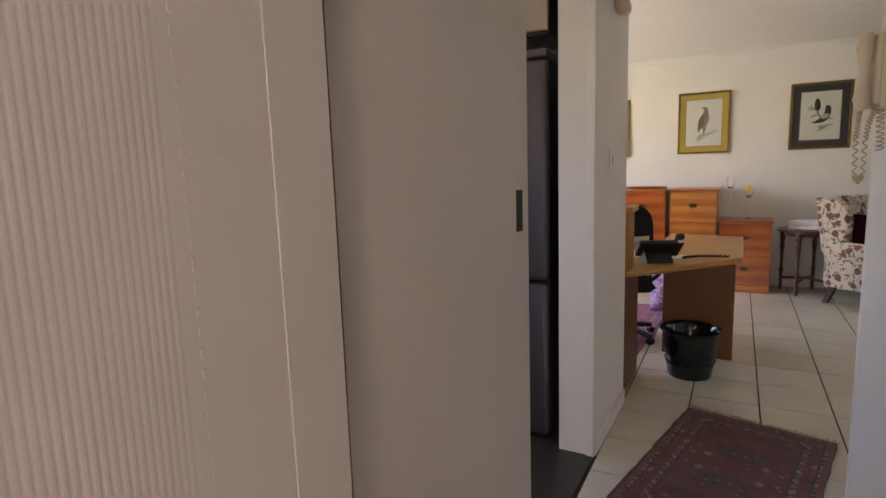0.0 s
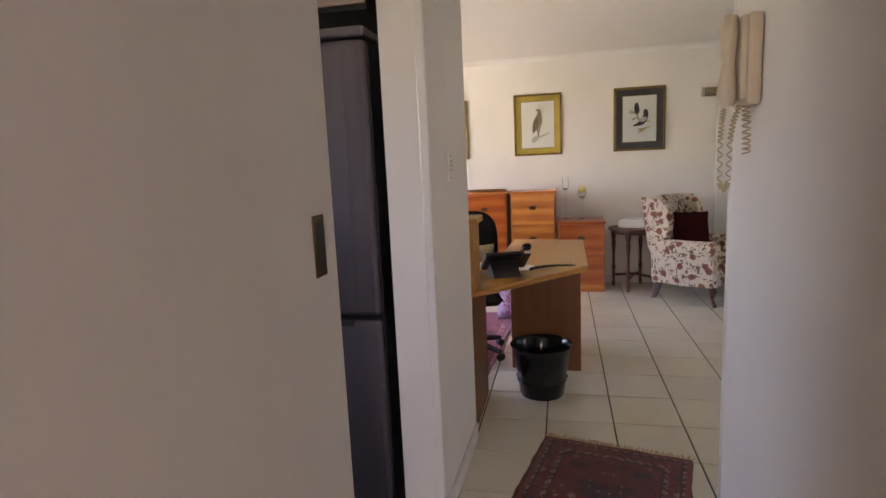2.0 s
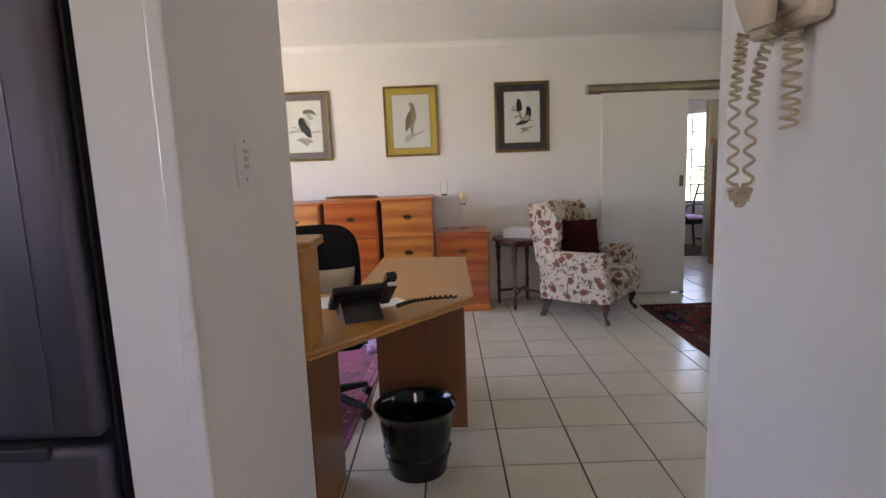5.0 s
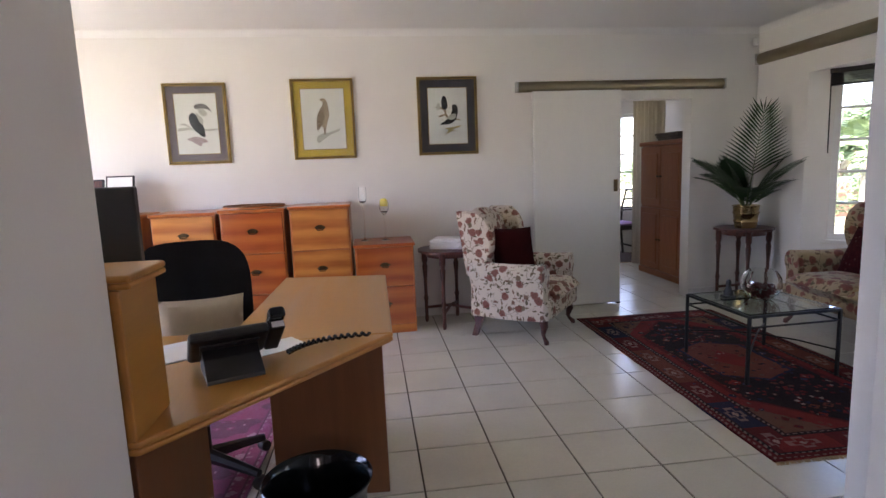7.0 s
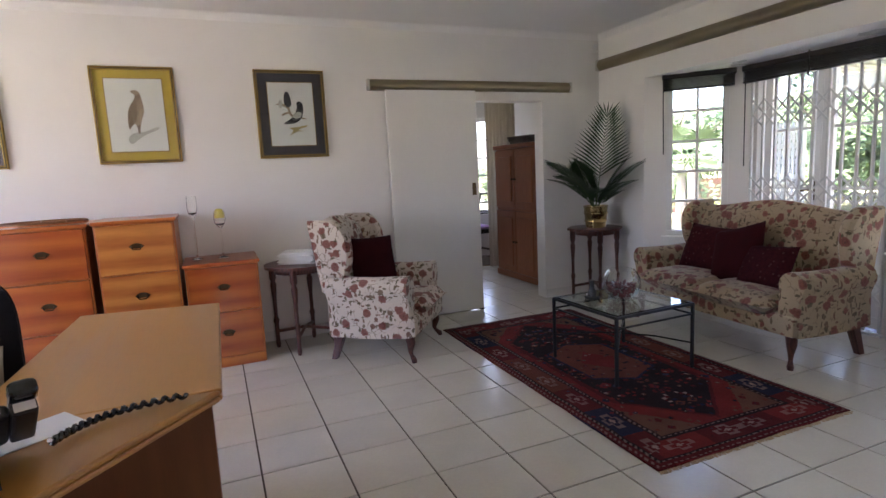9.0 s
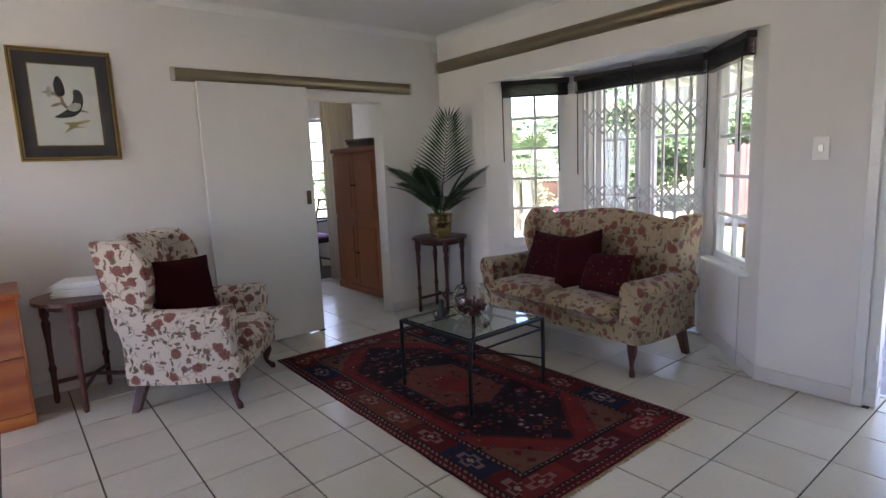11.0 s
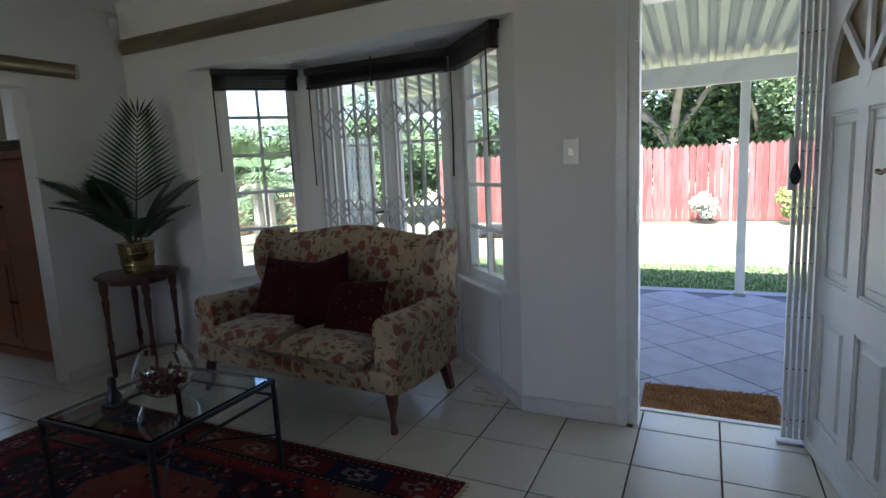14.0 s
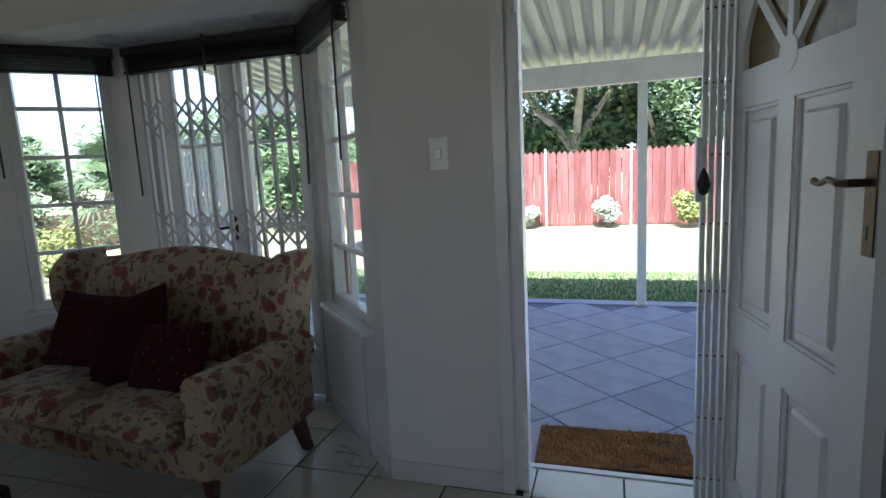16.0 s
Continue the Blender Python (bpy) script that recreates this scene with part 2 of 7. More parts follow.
def persian(name, w, h):
    """A tribal rug: stitched edge, a border of blocks with pale crosses, a dark six-sided field round a tan medallion."""
    RED, MAROON, INK, NAVY = (0.175, 0.022, 0.020), (0.100, 0.014, 0.015), (0.024, 0.013, 0.015), (0.020, 0.020, 0.045)
    RUST, TAN, PALE, BLUE = (0.15, 0.045, 0.026), (0.14, 0.068, 0.042), (0.30, 0.21, 0.17), (0.045, 0.045, 0.08)
    m, n, l, b = nodes_of(name, 0.95, 0, 0.1)
    t = n.new("ShaderNodeTexCoord")
    wob = n.new("ShaderNodeTexNoise")
    wob.inputs["Scale"].default_value = 7
    l.new(t.outputs["Object"], wob.inputs["Vector"])
    off = n.new("ShaderNodeVectorMath")
    off.operation = "MULTIPLY_ADD"
    l.new(wob.outputs["Color"], off.inputs[0])
    off.inputs[1].default_value = (0.022, 0.022, 0)
    l.new(t.outputs["Object"], off.inputs[2])
    snap = n.new("ShaderNodeVectorMath")
    snap.operation = "SNAP"
    l.new(off.outputs[0], snap.inputs[0])
    snap.inputs[1].default_value = (0.008, 0.008, 1.0)
    s = n.new("ShaderNodeSeparateXYZ")
    l.new(snap.outputs[0], s.inputs[0])

    def mt(op, a, b_=0.0, c=0.0):
        return maths(n, l, op, a, b_, c)

    ax, ay = mt("ABSOLUTE", mt("SUBTRACT", s.outputs[0], 0.011)), mt("ABSOLUTE", mt("SUBTRACT", s.outputs[1], 0.011))
    ex, ey = mt("SUBTRACT", w / 2, ax), mt("SUBTRACT", h / 2, ay)
    edge = mt("MINIMUM", ex, ey)
    onside = mt("LESS_THAN", ex, ey)
    run = mt("ADD", mt("MULTIPLY", onside, ay), mt("MULTIPLY", mt("SUBTRACT", 1.0, onside), mt("ADD", ax, 3.07)))
    mir = n.new("ShaderNodeCombineXYZ")
    l.new(ax, mir.inputs[0])
    l.new(s.outputs[1], mir.inputs[1])

    def cells(scale, metric="MANHATTAN", rnd=1.0):
        v = n.new("ShaderNodeTexVoronoi")
        v.distance = metric
        v.inputs["Scale"].default_value = scale
        v.inputs["Randomness"].default_value = rnd
        l.new(mir.outputs[0], v.inputs["Vector"])
        c = n.new("ShaderNodeSeparateColor")
        l.new(v.outputs["Color"], c.inputs[0])
        return v.outputs["Distance"], c.outputs

    def motif(base, scale, size, core, colours, share, metric="MANHATTAN", rnd=1.0):
        d, c = cells(scale, metric, rnd)
        here = mt("MULTIPLY", mt("LESS_THAN", d, size), mt("LESS_THAN", c[1], share))
        k = len(colours)
        col = ramp_of(n, l, c[0], [(q / k, colours[q]) for q in range(k)], "CONSTANT")
        out = mix_of(n, l, here, base, col)
        dot = mt("MULTIPLY", mt("LESS_THAN", d, core), mt("LESS_THAN", c[1], share))
        return mix_of(n, l, dot, out, ramp_of(n, l, c[2], [(0.0, PALE), (0.3, INK), (0.6, RED), (0.8, NAVY)], "CONSTANT"))

    # the red ground inside the border, and tan corners
    c = motif(RED, 9, 0.30, 0.12, [MAROON, NAVY, INK, RUST], 0.55)
    corner = mt("GREATER_THAN", mt("ADD", mt("MULTIPLY", ax, 1.25), ay), 1.16)
    c = mix_of(n, l, corner, c, motif(TAN, 15, 0.40, 0.12, [INK, MAROON, NAVY, RED], 0.9))
    # the dark six-sided field
    hexa = mt("MAXIMUM", mt("SUBTRACT", ax, 0.32), mt("SUBTRACT", mt("ADD", ay, mt("MULTIPLY", ax, 1.1)), 0.94))
    c = mix_of(n, l, mt("LESS_THAN", hexa, 0.03), c, MAROON)
    dark_field = motif(INK, 13, 0.44, 0.16, [MAROON, RED, BLUE, RUST, MAROON, RED], 0.95)
    dark_field = motif(dark_field, 27, 0.24, 0.0, [PALE, RED, MAROON, BLUE, INK, RUST], 0.42, "CHEBYCHEV")
    c = mix_of(n, l, mt("LESS_THAN", hexa, 0.0), c, dark_field)
    # the tan medallion and its red heart
    med = mt("MAXIMUM", mt("SUBTRACT", ax, 0.22), mt("SUBTRACT", mt("ADD", ay, mt("MULTIPLY", ax, 0.5)), 0.36))
    c = mix_of(n, l, mt("LESS_THAN", med, 0.018), c, NAVY)
    c = mix_of(n, l, mt("LESS_THAN", med, 0.0), c, motif(RUST, 17, 0.30, 0.12, [TAN, MAROON, RED, INK], 0.7))
    c = mix_of(n, l, mt("LESS_THAN", mt("ADD", ay, mt("MULTIPLY", ax, 1.3)), 0.17), c, motif(RED, 19, 0.3, 0.12, [INK, PALE, NAVY], 0.7))
    c = motif(c, 23, 0.26, 0.09, [INK, MAROON, RED, RUST, NAVY, TAN], 0.5, "CHEBYCHEV")
    # the border in blocks
    step = 0.30
    idx = mt("FLOOR", mt("DIVIDE", run, step))
    wn_ = n.new("ShaderNodeTexWhiteNoise")
    wn_.noise_dimensions = "1D"
    l.new(idx, wn_.inputs["W"])
    block = ramp_of(n, l, wn_.outputs["Value"], [(0.0, MAROON), (0.35, RED), (0.5, RUST), (0.62, MAROON), (0.84, NAVY)], "CONSTANT")
    u = mt("ABSOLUTE", mt("SUBTRACT", mt("MODULO", run, step), step / 2))
    v = mt("ABSOLUTE", mt("SUBTRACT", edge, 0.125))
    cross = mt("MINIMUM", mt("MAXIMUM", mt("MULTIPLY", u, 0.45), mt("MULTIPLY", v, 1.6)), mt("MAXIMUM", mt("MULTIPLY", u, 1.2), mt("MULTIPLY", v, 0.75)))
    lively = motif(block, 21, 0.28, 0.1, [INK, RED, MAROON, BLUE], 0.5)
    bord = mix_of(n, l, mt("LESS_THAN", cross, 0.036), lively, mix_of(n, l, 0.45, PALE, block))
    bord = mix_of(n, l, mt("LESS_THAN", cross, 0.024), bord, block)
    bord = mix_of(n, l, mt("LESS_THAN", cross, 0.010), bord, PALE)
    c = mix_of(n, l, mt("LESS_THAN", edge, 0.205), c, bord)
    # guard bands with pale stitches
    stitch = mt("GREATER_THAN", mt("PINGPONG", mt("ADD", ax, s.outputs[1]), 0.017), 0.008)
    for at, wide, colour, broken in ((0.205, 0.016, INK, 0), (0.205, 0.005, PALE, 1), (0.045, 0.014, INK, 0), (0.045, 0.005, PALE, 1), (0.018, 0.020, MAROON, 0), (0.014, 0.006, PALE, 1)):
        hit = mt("COMPARE", edge, at, wide)
        if broken:
            hit = mt("MULTIPLY", mt("MULTIPLY", hit, stitch), 0.6)
        c = mix_of(n, l, hit, c, colour)
    wear = noise_of(n, l, t.outputs["Object"], 5, 5)
    knots = noise_of(n, l, t.outputs["Object"], 260, 2)
    c = mix_of(n, l, 1.0, c, ramp_of(n, l, wear, [(0.25, (0.7, 0.7, 0.7)), (0.75, (1.1, 1.1, 1.1))]), "MULTIPLY")
    c = mix_of(n, l, 1.0, c, ramp_of(n, l, knots, [(0.3, (0.7, 0.7, 0.7)), (0.7, (1.1, 1.1, 1.1))]), "MULTIPLY")
    l.new(c, b.inputs["Base Color"])
    bump_of(n, l, b, knots, 0.5, 0.004)
    return m


def glass(name, colour=(1, 1, 1), rough=0.0):
    m, n, l, b = nodes_of(name, rough, 0, 0.5)
    b.inputs["Base Color"].default_value = rgba(colour)
    b.inputs["Transmission Weight"].default_value = 1.0
    b.inputs["IOR"].default_value = 1.45
    return m


def pane_glass(name):
    """Thin window glass: mostly clear, with the sheen of glass."""
    m = bpy.data.materials.new(name)
    m.use_nodes = True
    n, l = m.node_tree.nodes, m.node_tree.links
    n.remove(n["Principled BSDF"])
    t, g, f, x = n.new("ShaderNodeBsdfTransparent"), n.new("ShaderNodeBsdfGlossy"), n.new("ShaderNodeLayerWeight"), n.new("ShaderNodeMixShader")
    g.inputs["Roughness"].default_value = 0.03
    t.inputs["Color"].default_value = (0.96, 0.97, 0.96, 1)
    sheen = maths(n, l, "ADD", maths(n, l, "MULTIPLY", maths(n, l, "POWER", f.outputs["Facing"], 5.0), 0.6), 0.03)
    l.new(sheen, x.inputs[0])
    l.new(t.outputs[0], x.inputs[1])
    l.new(g.outputs[0], x.inputs[2])
    l.new(x.outputs[0], n["Material Output"].inputs[0])
    return m


WALL = surface("wall_paint", (0.78, 0.76, 0.73), 0.75, var=0.035, big=1.2, fine=180, bump=0.12, dist=0.002, spec=0.3)
CEIL = surface("ceiling_paint", (0.80, 0.79, 0.77), 0.85, var=0.03, big=0.8, fine=120, bump=0.08, dist=0.002, spec=0.2)
TRIMW = surface("white_gloss", (0.78, 0.78, 0.76), 0.3, var=0.04, big=3, fine=90, bump=0.05, dist=0.001)
DOORW = surface("white_satin", (0.74, 0.74, 0.72), 0.34, var=0.04, big=2, fine=50, bump=0.1, dist=0.002, stretch=(4, 4, 0.6))
SLIDE = surface("sliding_paint", (0.77, 0.76, 0.73), 0.5, var=0.04, big=1.3, fine=35, bump=0.12, dist=0.003, stretch=(1, 1, 0.5))
GATEW = surface("gate_enamel", (0.66, 0.67, 0.66), 0.4, var=0.06, big=6, fine=80, bump=0.05)
BRONZE = surface("rail_bronze", (0.32, 0.27, 0.18), 0.32, 0.85, var=0.10, big=2, fine=140, bump=0.03, dist=0.001)
RAILCAP = surface("rail_cap", (0.55, 0.54, 0.5), 0.35, 0.6, var=0.05)
GROUT = surface("grout", (0.075, 0.055, 0.04), 0.9, var=0.25, big=2, fine=120)
IRON = surface("wrought_iron", (0.02, 0.021, 0.022), 0.5, 0.6, var=0.2, fine=120, bump=0.2, dist=0.002)
BLIND = surface("dark_blind", (0.016, 0.012, 0.012), 0.45, var=0.2, big=4, fine=50)
STEEL = surface("brushed_steel", (0.19, 0.165, 0.195), 0.42, 0.85, var=0.08, big=1.2, fine=30, bump=0.06, dist=0.001, stretch=(25, 25, 0.4))
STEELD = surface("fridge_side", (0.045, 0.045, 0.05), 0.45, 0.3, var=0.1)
BLACKP = surface("black_plastic", (0.012, 0.012, 0.013), 0.42, var=0.2, big=5, fine=150, bump=0.1, dist=0.001)
BLACKG = surface("black_gloss", (0.008, 0.012, 0.014), 0.14, var=0.2, big=4, fine=60, bump=0.02)
BLACKF = surface("black_fabric", (0.016, 0.016, 0.019), 0.95, var=0.25, big=5, fine=300, bump=0.5, dist=0.002, spec=0.1)
BEIGE = surface("aged_plastic", (0.55, 0.48, 0.36), 0.42, var=0.08, big=8, fine=160, bump=0.06, dist=0.001)
BEIGED = surface("aged_cord", (0.46, 0.38, 0.25), 0.5, var=0.1, big=20, fine=200)
BRASS = surface("brass", (0.34, 0.25, 0.11), 0.28, 1.0, var=0.12, big=5, fine=90, bump=0.1, dist=0.002)
PLATE = surface("aged_brass_plate", (0.11, 0.078, 0.034), 0.45, 0.9, var=0.15, big=9, fine=90)
BRASSD = surface("dark_brass", (0.09, 0.06, 0.03), 0.4, 0.9, var=0.2, big=9, fine=120)
CRIM = surface("crimson_velvet", (0.038, 0.006, 0.007), 0.95, var=0.2, big=6, fine=260, bump=0.3, dist=0.002, spec=0.1)
PRINT = surface("paper", (0.75, 0.75, 0.73), 0.8, var=0.03, fine=200, bump=0.02)
KFLOOR = surface("kitchen_vinyl", (0.05, 0.042, 0.038), 0.45, var=0.25, big=4, fine=40)
COIR = surface("coir", (0.30, 0.15, 0.06), 1.0, var=0.3, big=9, fine=180, bump=1.0, dist=0.01, spec=0.1)
LEATHER = surface("red_leather", (0.30, 0.07, 0.045), 0.42, var=0.12, big=5, fine=110, bump=0.2, dist=0.003)
MAHOG = wood("mahogany", (0.055, 0.016, 0.011), (0.12, 0.035, 0.022), 0.36, (3, 3, 0.6), 5, coat=0.1)
PINE = wood("varnished_pine", (0.40, 0.085, 0.012), (0.62, 0.21, 0.036), 0.28, (0.30, 1.0, 2.2), 1.1, "Z", coat=0.35)
PINER = wood("varnished_red_pine", (0.34, 0.062, 0.009), (0.50, 0.135, 0.022), 0.28, (0.30, 1.0, 2.2), 1.1, "Z", coat=0.35)
PINEL = wood("varnished_pale_pine", (0.42, 0.115, 0.018), (0.66, 0.27, 0.055), 0.28, (0.30, 1.0, 2.2), 1.1, "Z", coat=0.35)
PINEV = wood("varnished_pine_upright", (0.40, 0.10, 0.018), (0.58, 0.20, 0.045), 0.3, (4, 4, 0.6), 3.0, coat=0.3)
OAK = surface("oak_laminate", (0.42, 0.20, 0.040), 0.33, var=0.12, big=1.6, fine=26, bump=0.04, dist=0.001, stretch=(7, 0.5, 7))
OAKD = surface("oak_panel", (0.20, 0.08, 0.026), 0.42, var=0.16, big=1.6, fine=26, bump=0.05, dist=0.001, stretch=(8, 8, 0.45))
CHERRY = wood("cherry_cabinet", (0.30, 0.09, 0.028), (0.44, 0.155, 0.05), 0.4, (4, 4, 0.5), 3.0)
# one linen twice: darker ground for the shaded settee, paler for the window-lit armchair
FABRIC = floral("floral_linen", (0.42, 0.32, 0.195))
FABRIC_LIT = floral("floral_linen_lit", (0.66, 0.57, 0.47))
GLASS = glass("clear_glass", (0.98, 0.99, 0.98))
TOPGLASS = glass("table_glass", (0.80, 0.90, 0.86))
AMBER = surface("amber_glass", (0.17, 0.115, 0.03), 0.12, var=0.25, big=14, fine=80, bump=0.3, dist=0.004)
PANE = pane_glass("window_glass")
POTP = surface("potpourri", (0.15, 0.035, 0.035), 0.9, var=0.5, big=40, fine=90, bump=0.6, dist=0.01)
CANDLE = surface("yellow_wax", (0.78, 0.66, 0.10), 0.5, var=0.06)
GAPSHADE = surface("gap_shade", (0.10, 0.085, 0.06), 0.8, var=0.1)
GLOSSW = surface("white_plastic", (0.82, 0.81, 0.78), 0.3, var=0.02)
SKIRT = surface("skirting_paint", (0.70, 0.68, 0.66), 0.5, var=0.06, big=3)


# ---------------------------------------------------------------- mesh helpers
def mesh_of(name, bm, material, smooth=False):
    me = bpy.data.meshes.new(name)
    bmesh.ops.recalc_face_normals(bm, faces=bm.faces)
    bm.to_mesh(me)
    bm.free()
    me.materials.append(material)
    if smooth:
        me.shade_smooth()
        me.set_sharp_from_angle(angle=radians(40))
    return me


def part(name, bm, material, parent, label="", smooth=False):
    ob = new(name, mesh_of(name, bm, material, smooth))
    ob.parent = parent
    return tagged(ob, label)


def solid(name, bm, material, label="", category="", group="", kind="", smooth=False):
    return tagged(new(name, mesh_of(name, bm, material, smooth)), label, category, group, kind)


def thing(name, m, label, category, group=""):
    ob = new(name)
    ob.empty_display_size = 0.1
    ob.matrix_basis = m
    return tagged(ob, label, category, group)


def box(x0, x1, y0, y1, z0, z1, bevel=0.0, bm=None, seg=2):
    bm = bm or bmesh.new()
    r = bmesh.ops.create_cube(bm, size=1.0)
    vs = r["verts"]
    for v in vs:
        v.co = Vector(((x0 + x1) / 2 + v.co.x * (x1 - x0), (y0 + y1) / 2 + v.co.y * (y1 - y0), (z0 + z1) / 2 + v.co.z * (z1 - z0)))
    if bevel:
        es = list({e for v in vs for e in v.link_edges})
        bmesh.ops.bevel(bm, geom=es, offset=bevel, segments=seg, affect="EDGES", profile=0.5)
    return bm


def prism(poly, z0, z1, bm=None, bevel=0.0):
    bm = bm or bmesh.new()
    lo = [bm.verts.new((x, y, z0)) for x, y in poly]
    hi = [bm.verts.new((x, y, z1)) for x, y in poly]
    faces = [bm.faces.new(hi), bm.faces.new(lo[::-1])]
    for k in range(len(poly)):
        j = (k + 1) % len(poly)
        faces.append(bm.faces.new((lo[k], lo[j], hi[j], hi[k])))
    if bevel:
        es = list({e for f in faces for e in f.edges})
        bmesh.ops.bevel(bm, geom=es, offset=bevel, segments=2, affect="EDGES", profile=0.5)
    return bm


def lathe(profile, centre=(0, 0, 0), seg=24, bm=None):
    """Turns (radius, height) pairs round z."""
    bm = bm or bmesh.new()
    cx, cy, cz = centre
    rings = []
    for r, z in profile:
        if r < 1e-4:
            rings.append([bm.verts.new((cx, cy, cz + z))])
        else:
            rings.append([bm.verts.new((cx + r * math.cos(a), cy + r * math.sin(a), cz + z)) for a in [2 * math.pi * k / seg for k in range(seg)]])
    for a, b in zip(rings, rings[1:]):
        for k in range(seg):
            j = (k + 1) % seg
            q = [a[k % len(a)], a[j % len(a)], b[j % len(b)], b[k % len(b)]]
            q = list(dict.fromkeys(q))
            if len(q) > 2:
                bm.faces.new(q)
    for ring in (rings[0], rings[-1]):
        if len(ring) > 2:
            bm.faces.new(ring)
    return bm


def tube(points, radius, seg=8, bm=None, radii=None):
    """A round rod along points."""
    bm = bm or bmesh.new()
    pts = [Vector(p) for p in points]
    rings, up = [], None
    for k, p in enumerate(pts):
        d = (pts[min(k + 1, len(pts) - 1)] - pts[max(k - 1, 0)]).normalized()
        if up is None:
            up = d.orthogonal().normalized()
        up = (up - d * up.dot(d)).normalized()
        side = d.cross(up)
        r = radii[k] if radii else radius
        rings.append([bm.verts.new(p + r * (math.cos(a) * up + math.sin(a) * side)) for a in [2 * math.pi * j / seg for j in range(seg)]])
    for a, b in zip(rings, rings[1:]):
        for k in range(seg):
            j = (k + 1) % seg
            bm.faces.new((a[k], a[j], b[j], b[k]))
    bm.faces.new(rings[0][::-1])
    bm.faces.new(rings[-1])
    return bm


def cushion(w, d, t, bm=None, puff=0.35, n=12, corner=0.06):
    """A stuffed cushion about the origin, w by d, t thick in the middle; its edges bow in a little."""
    bm = bm or bmesh.new()
    grids = []
    for s in (1, -1):
        g = []
        for i in range(n + 1):
            row = []
            for j in range(n + 1):
                u, v = 2 * i / n - 1, 2 * j / n - 1
                e = max(0.0, (1 - abs(u) ** 3.2) * (1 - abs(v) ** 3.2)) ** puff
                x = u * w / 2 * (1 - corner * (1 - v * v))
                y = v * d / 2 * (1 - corner * (1 - u * u))
                row.append(bm.verts.new((x, y, s * t / 2 * e + 0.006 * noise.noise((x * 7, y * 7, s)))))
            g.append(row)
        grids.append(g)
        for i in range(n):
            for j in range(n):
                bm.faces.new((g[i][j], g[i + 1][j], g[i + 1][j + 1], g[i][j + 1]))
    bmesh.ops.remove_doubles(bm, verts=bm.verts, dist=0.004)
    return bm


def moved(bm, m):
    bmesh.ops.transform(bm, matrix=m, verts=bm.verts)
    return bm


def strip_box(p, q, width, depth, bm=None, side=Vector((0, 0, 1))):
    """A flat bar from p to q, width across it and depth along side."""
    bm = bm or bmesh.new()
    p, q = Vector(p), Vector(q)
    d = (q - p).normalized()
    b = side.normalized()
    a = d.cross(b).normalized() * width / 2
    b = b * depth / 2
    vs = [bm.verts.new(o + sa * a + sb * b) for o in (p, q) for sa, sb in ((1, 1), (-1, 1), (-1, -1), (1, -1))]
    for f in ((0, 1, 2, 3), (7, 6, 5, 4), (0, 4, 5, 1), (1, 5, 6, 2), (2, 6, 7, 3), (3, 7, 4, 0)):
        bm.faces.new([vs[k] for k in f])
    return bm


# ---------------------------------------------------------------- the plan
XE, YN, ZC, YS = 4.33, 7.50, 2.54, 2.98      # east wall, north wall, ceiling, south wall
XW = -2.70
TILE, TX, TY = 0.352, 0.80, 3.99
STRUCT = "structure"

# floors: a grout bed with the tiles on it
solid("floor", prism([(XW, -1.6), (4.57, -1.6), (4.57, 4.6), (5.05, 5.15), (5.05, 6.3), (4.57, 6.9), (4.57, 7.6), (4.7, 7.6), (4.7, 10.2), (3.8, 11.2), (XW, 11.2)], -0.16, -0.006), GROUT, "dark brown grout bed under cream ceramic floor tiles", "floor", kind=STRUCT)
solid("floor_kitchen", box(XW, 0.083, -1.4, 3.66, -0.005, 0.004), KFLOOR, "dark grey vinyl kitchen floor", "floor", kind=STRUCT)


def wall(name, poly, z0, z1, material=WALL, label="matt off-white painted plaster wall"):
    return solid(name, prism(poly, z0, z1), material, label, "wall", kind=STRUCT)


# north wall with the sliding-door opening
wall("wall_north", [(XW - 0.2, YN), (2.86, YN), (2.86, YN + 0.14), (XW - 0.2, YN + 0.14)], -0.01, ZC)
wall("wall_north_stub", [(3.69, YN), (XE + 0.45, YN), (XE + 0.45, YN + 0.14), (3.69, YN + 0.14)], -0.01, ZC)
wall("wall_north_lintel", [(2.86, YN), (3.69, YN), (3.69, YN + 0.14), (2.86, YN + 0.14)], 1.915, ZC)
# east wall: stub, bay, pier, front door
BAY = [(XE, 4.58), (4.96, 5.19), (4.96, 6.27), (XE + 0.03, 6.88)]
wall("wall_east_stub", [(XE + 0.03, 6.88), (XE + 0.03, YN), (XE + 0.24, YN), (XE + 0.24, 6.92)], -0.01, ZC)
wall("wall_east_pier", [(XE, 4.07), (XE, 4.58), (XE + 0.21, 4.62), (XE + 0.21, 4.07)], -0.01, ZC)
wall("wall_east_lintel", [(XE, 4.58), (XE + 0.03, 6.88), (XE + 0.24, 6.88), (XE + 0.21, 4.58)], 2.03, ZC)
wall("wall_east_door_lintel", [(XE, 3.20), (XE, 4.07), (XE + 0.21, 4.07), (XE + 0.21, 3.20)], 2.05, ZC)
wall("wall_east_south", [(XE, YS - 0.14), (XE, 3.20), (XE + 0.21, 3.20), (XE + 0.21, YS - 0.14)], -0.01, ZC)
wall("wall_south", [(1.05, YS), (XE, YS), (XE, YS - 0.14), (1.19, YS - 0.14)], -0.01, ZC)
solid("bay_ceiling", prism([(XE + 0.2, 4.3), (5.3, 5.0), (5.3, 6.5), (XE + 0.2, 7.1)], 2.045, 2.14), TRIMW, "white gloss painted ceiling of the bay", "ceiling", kind=STRUCT)
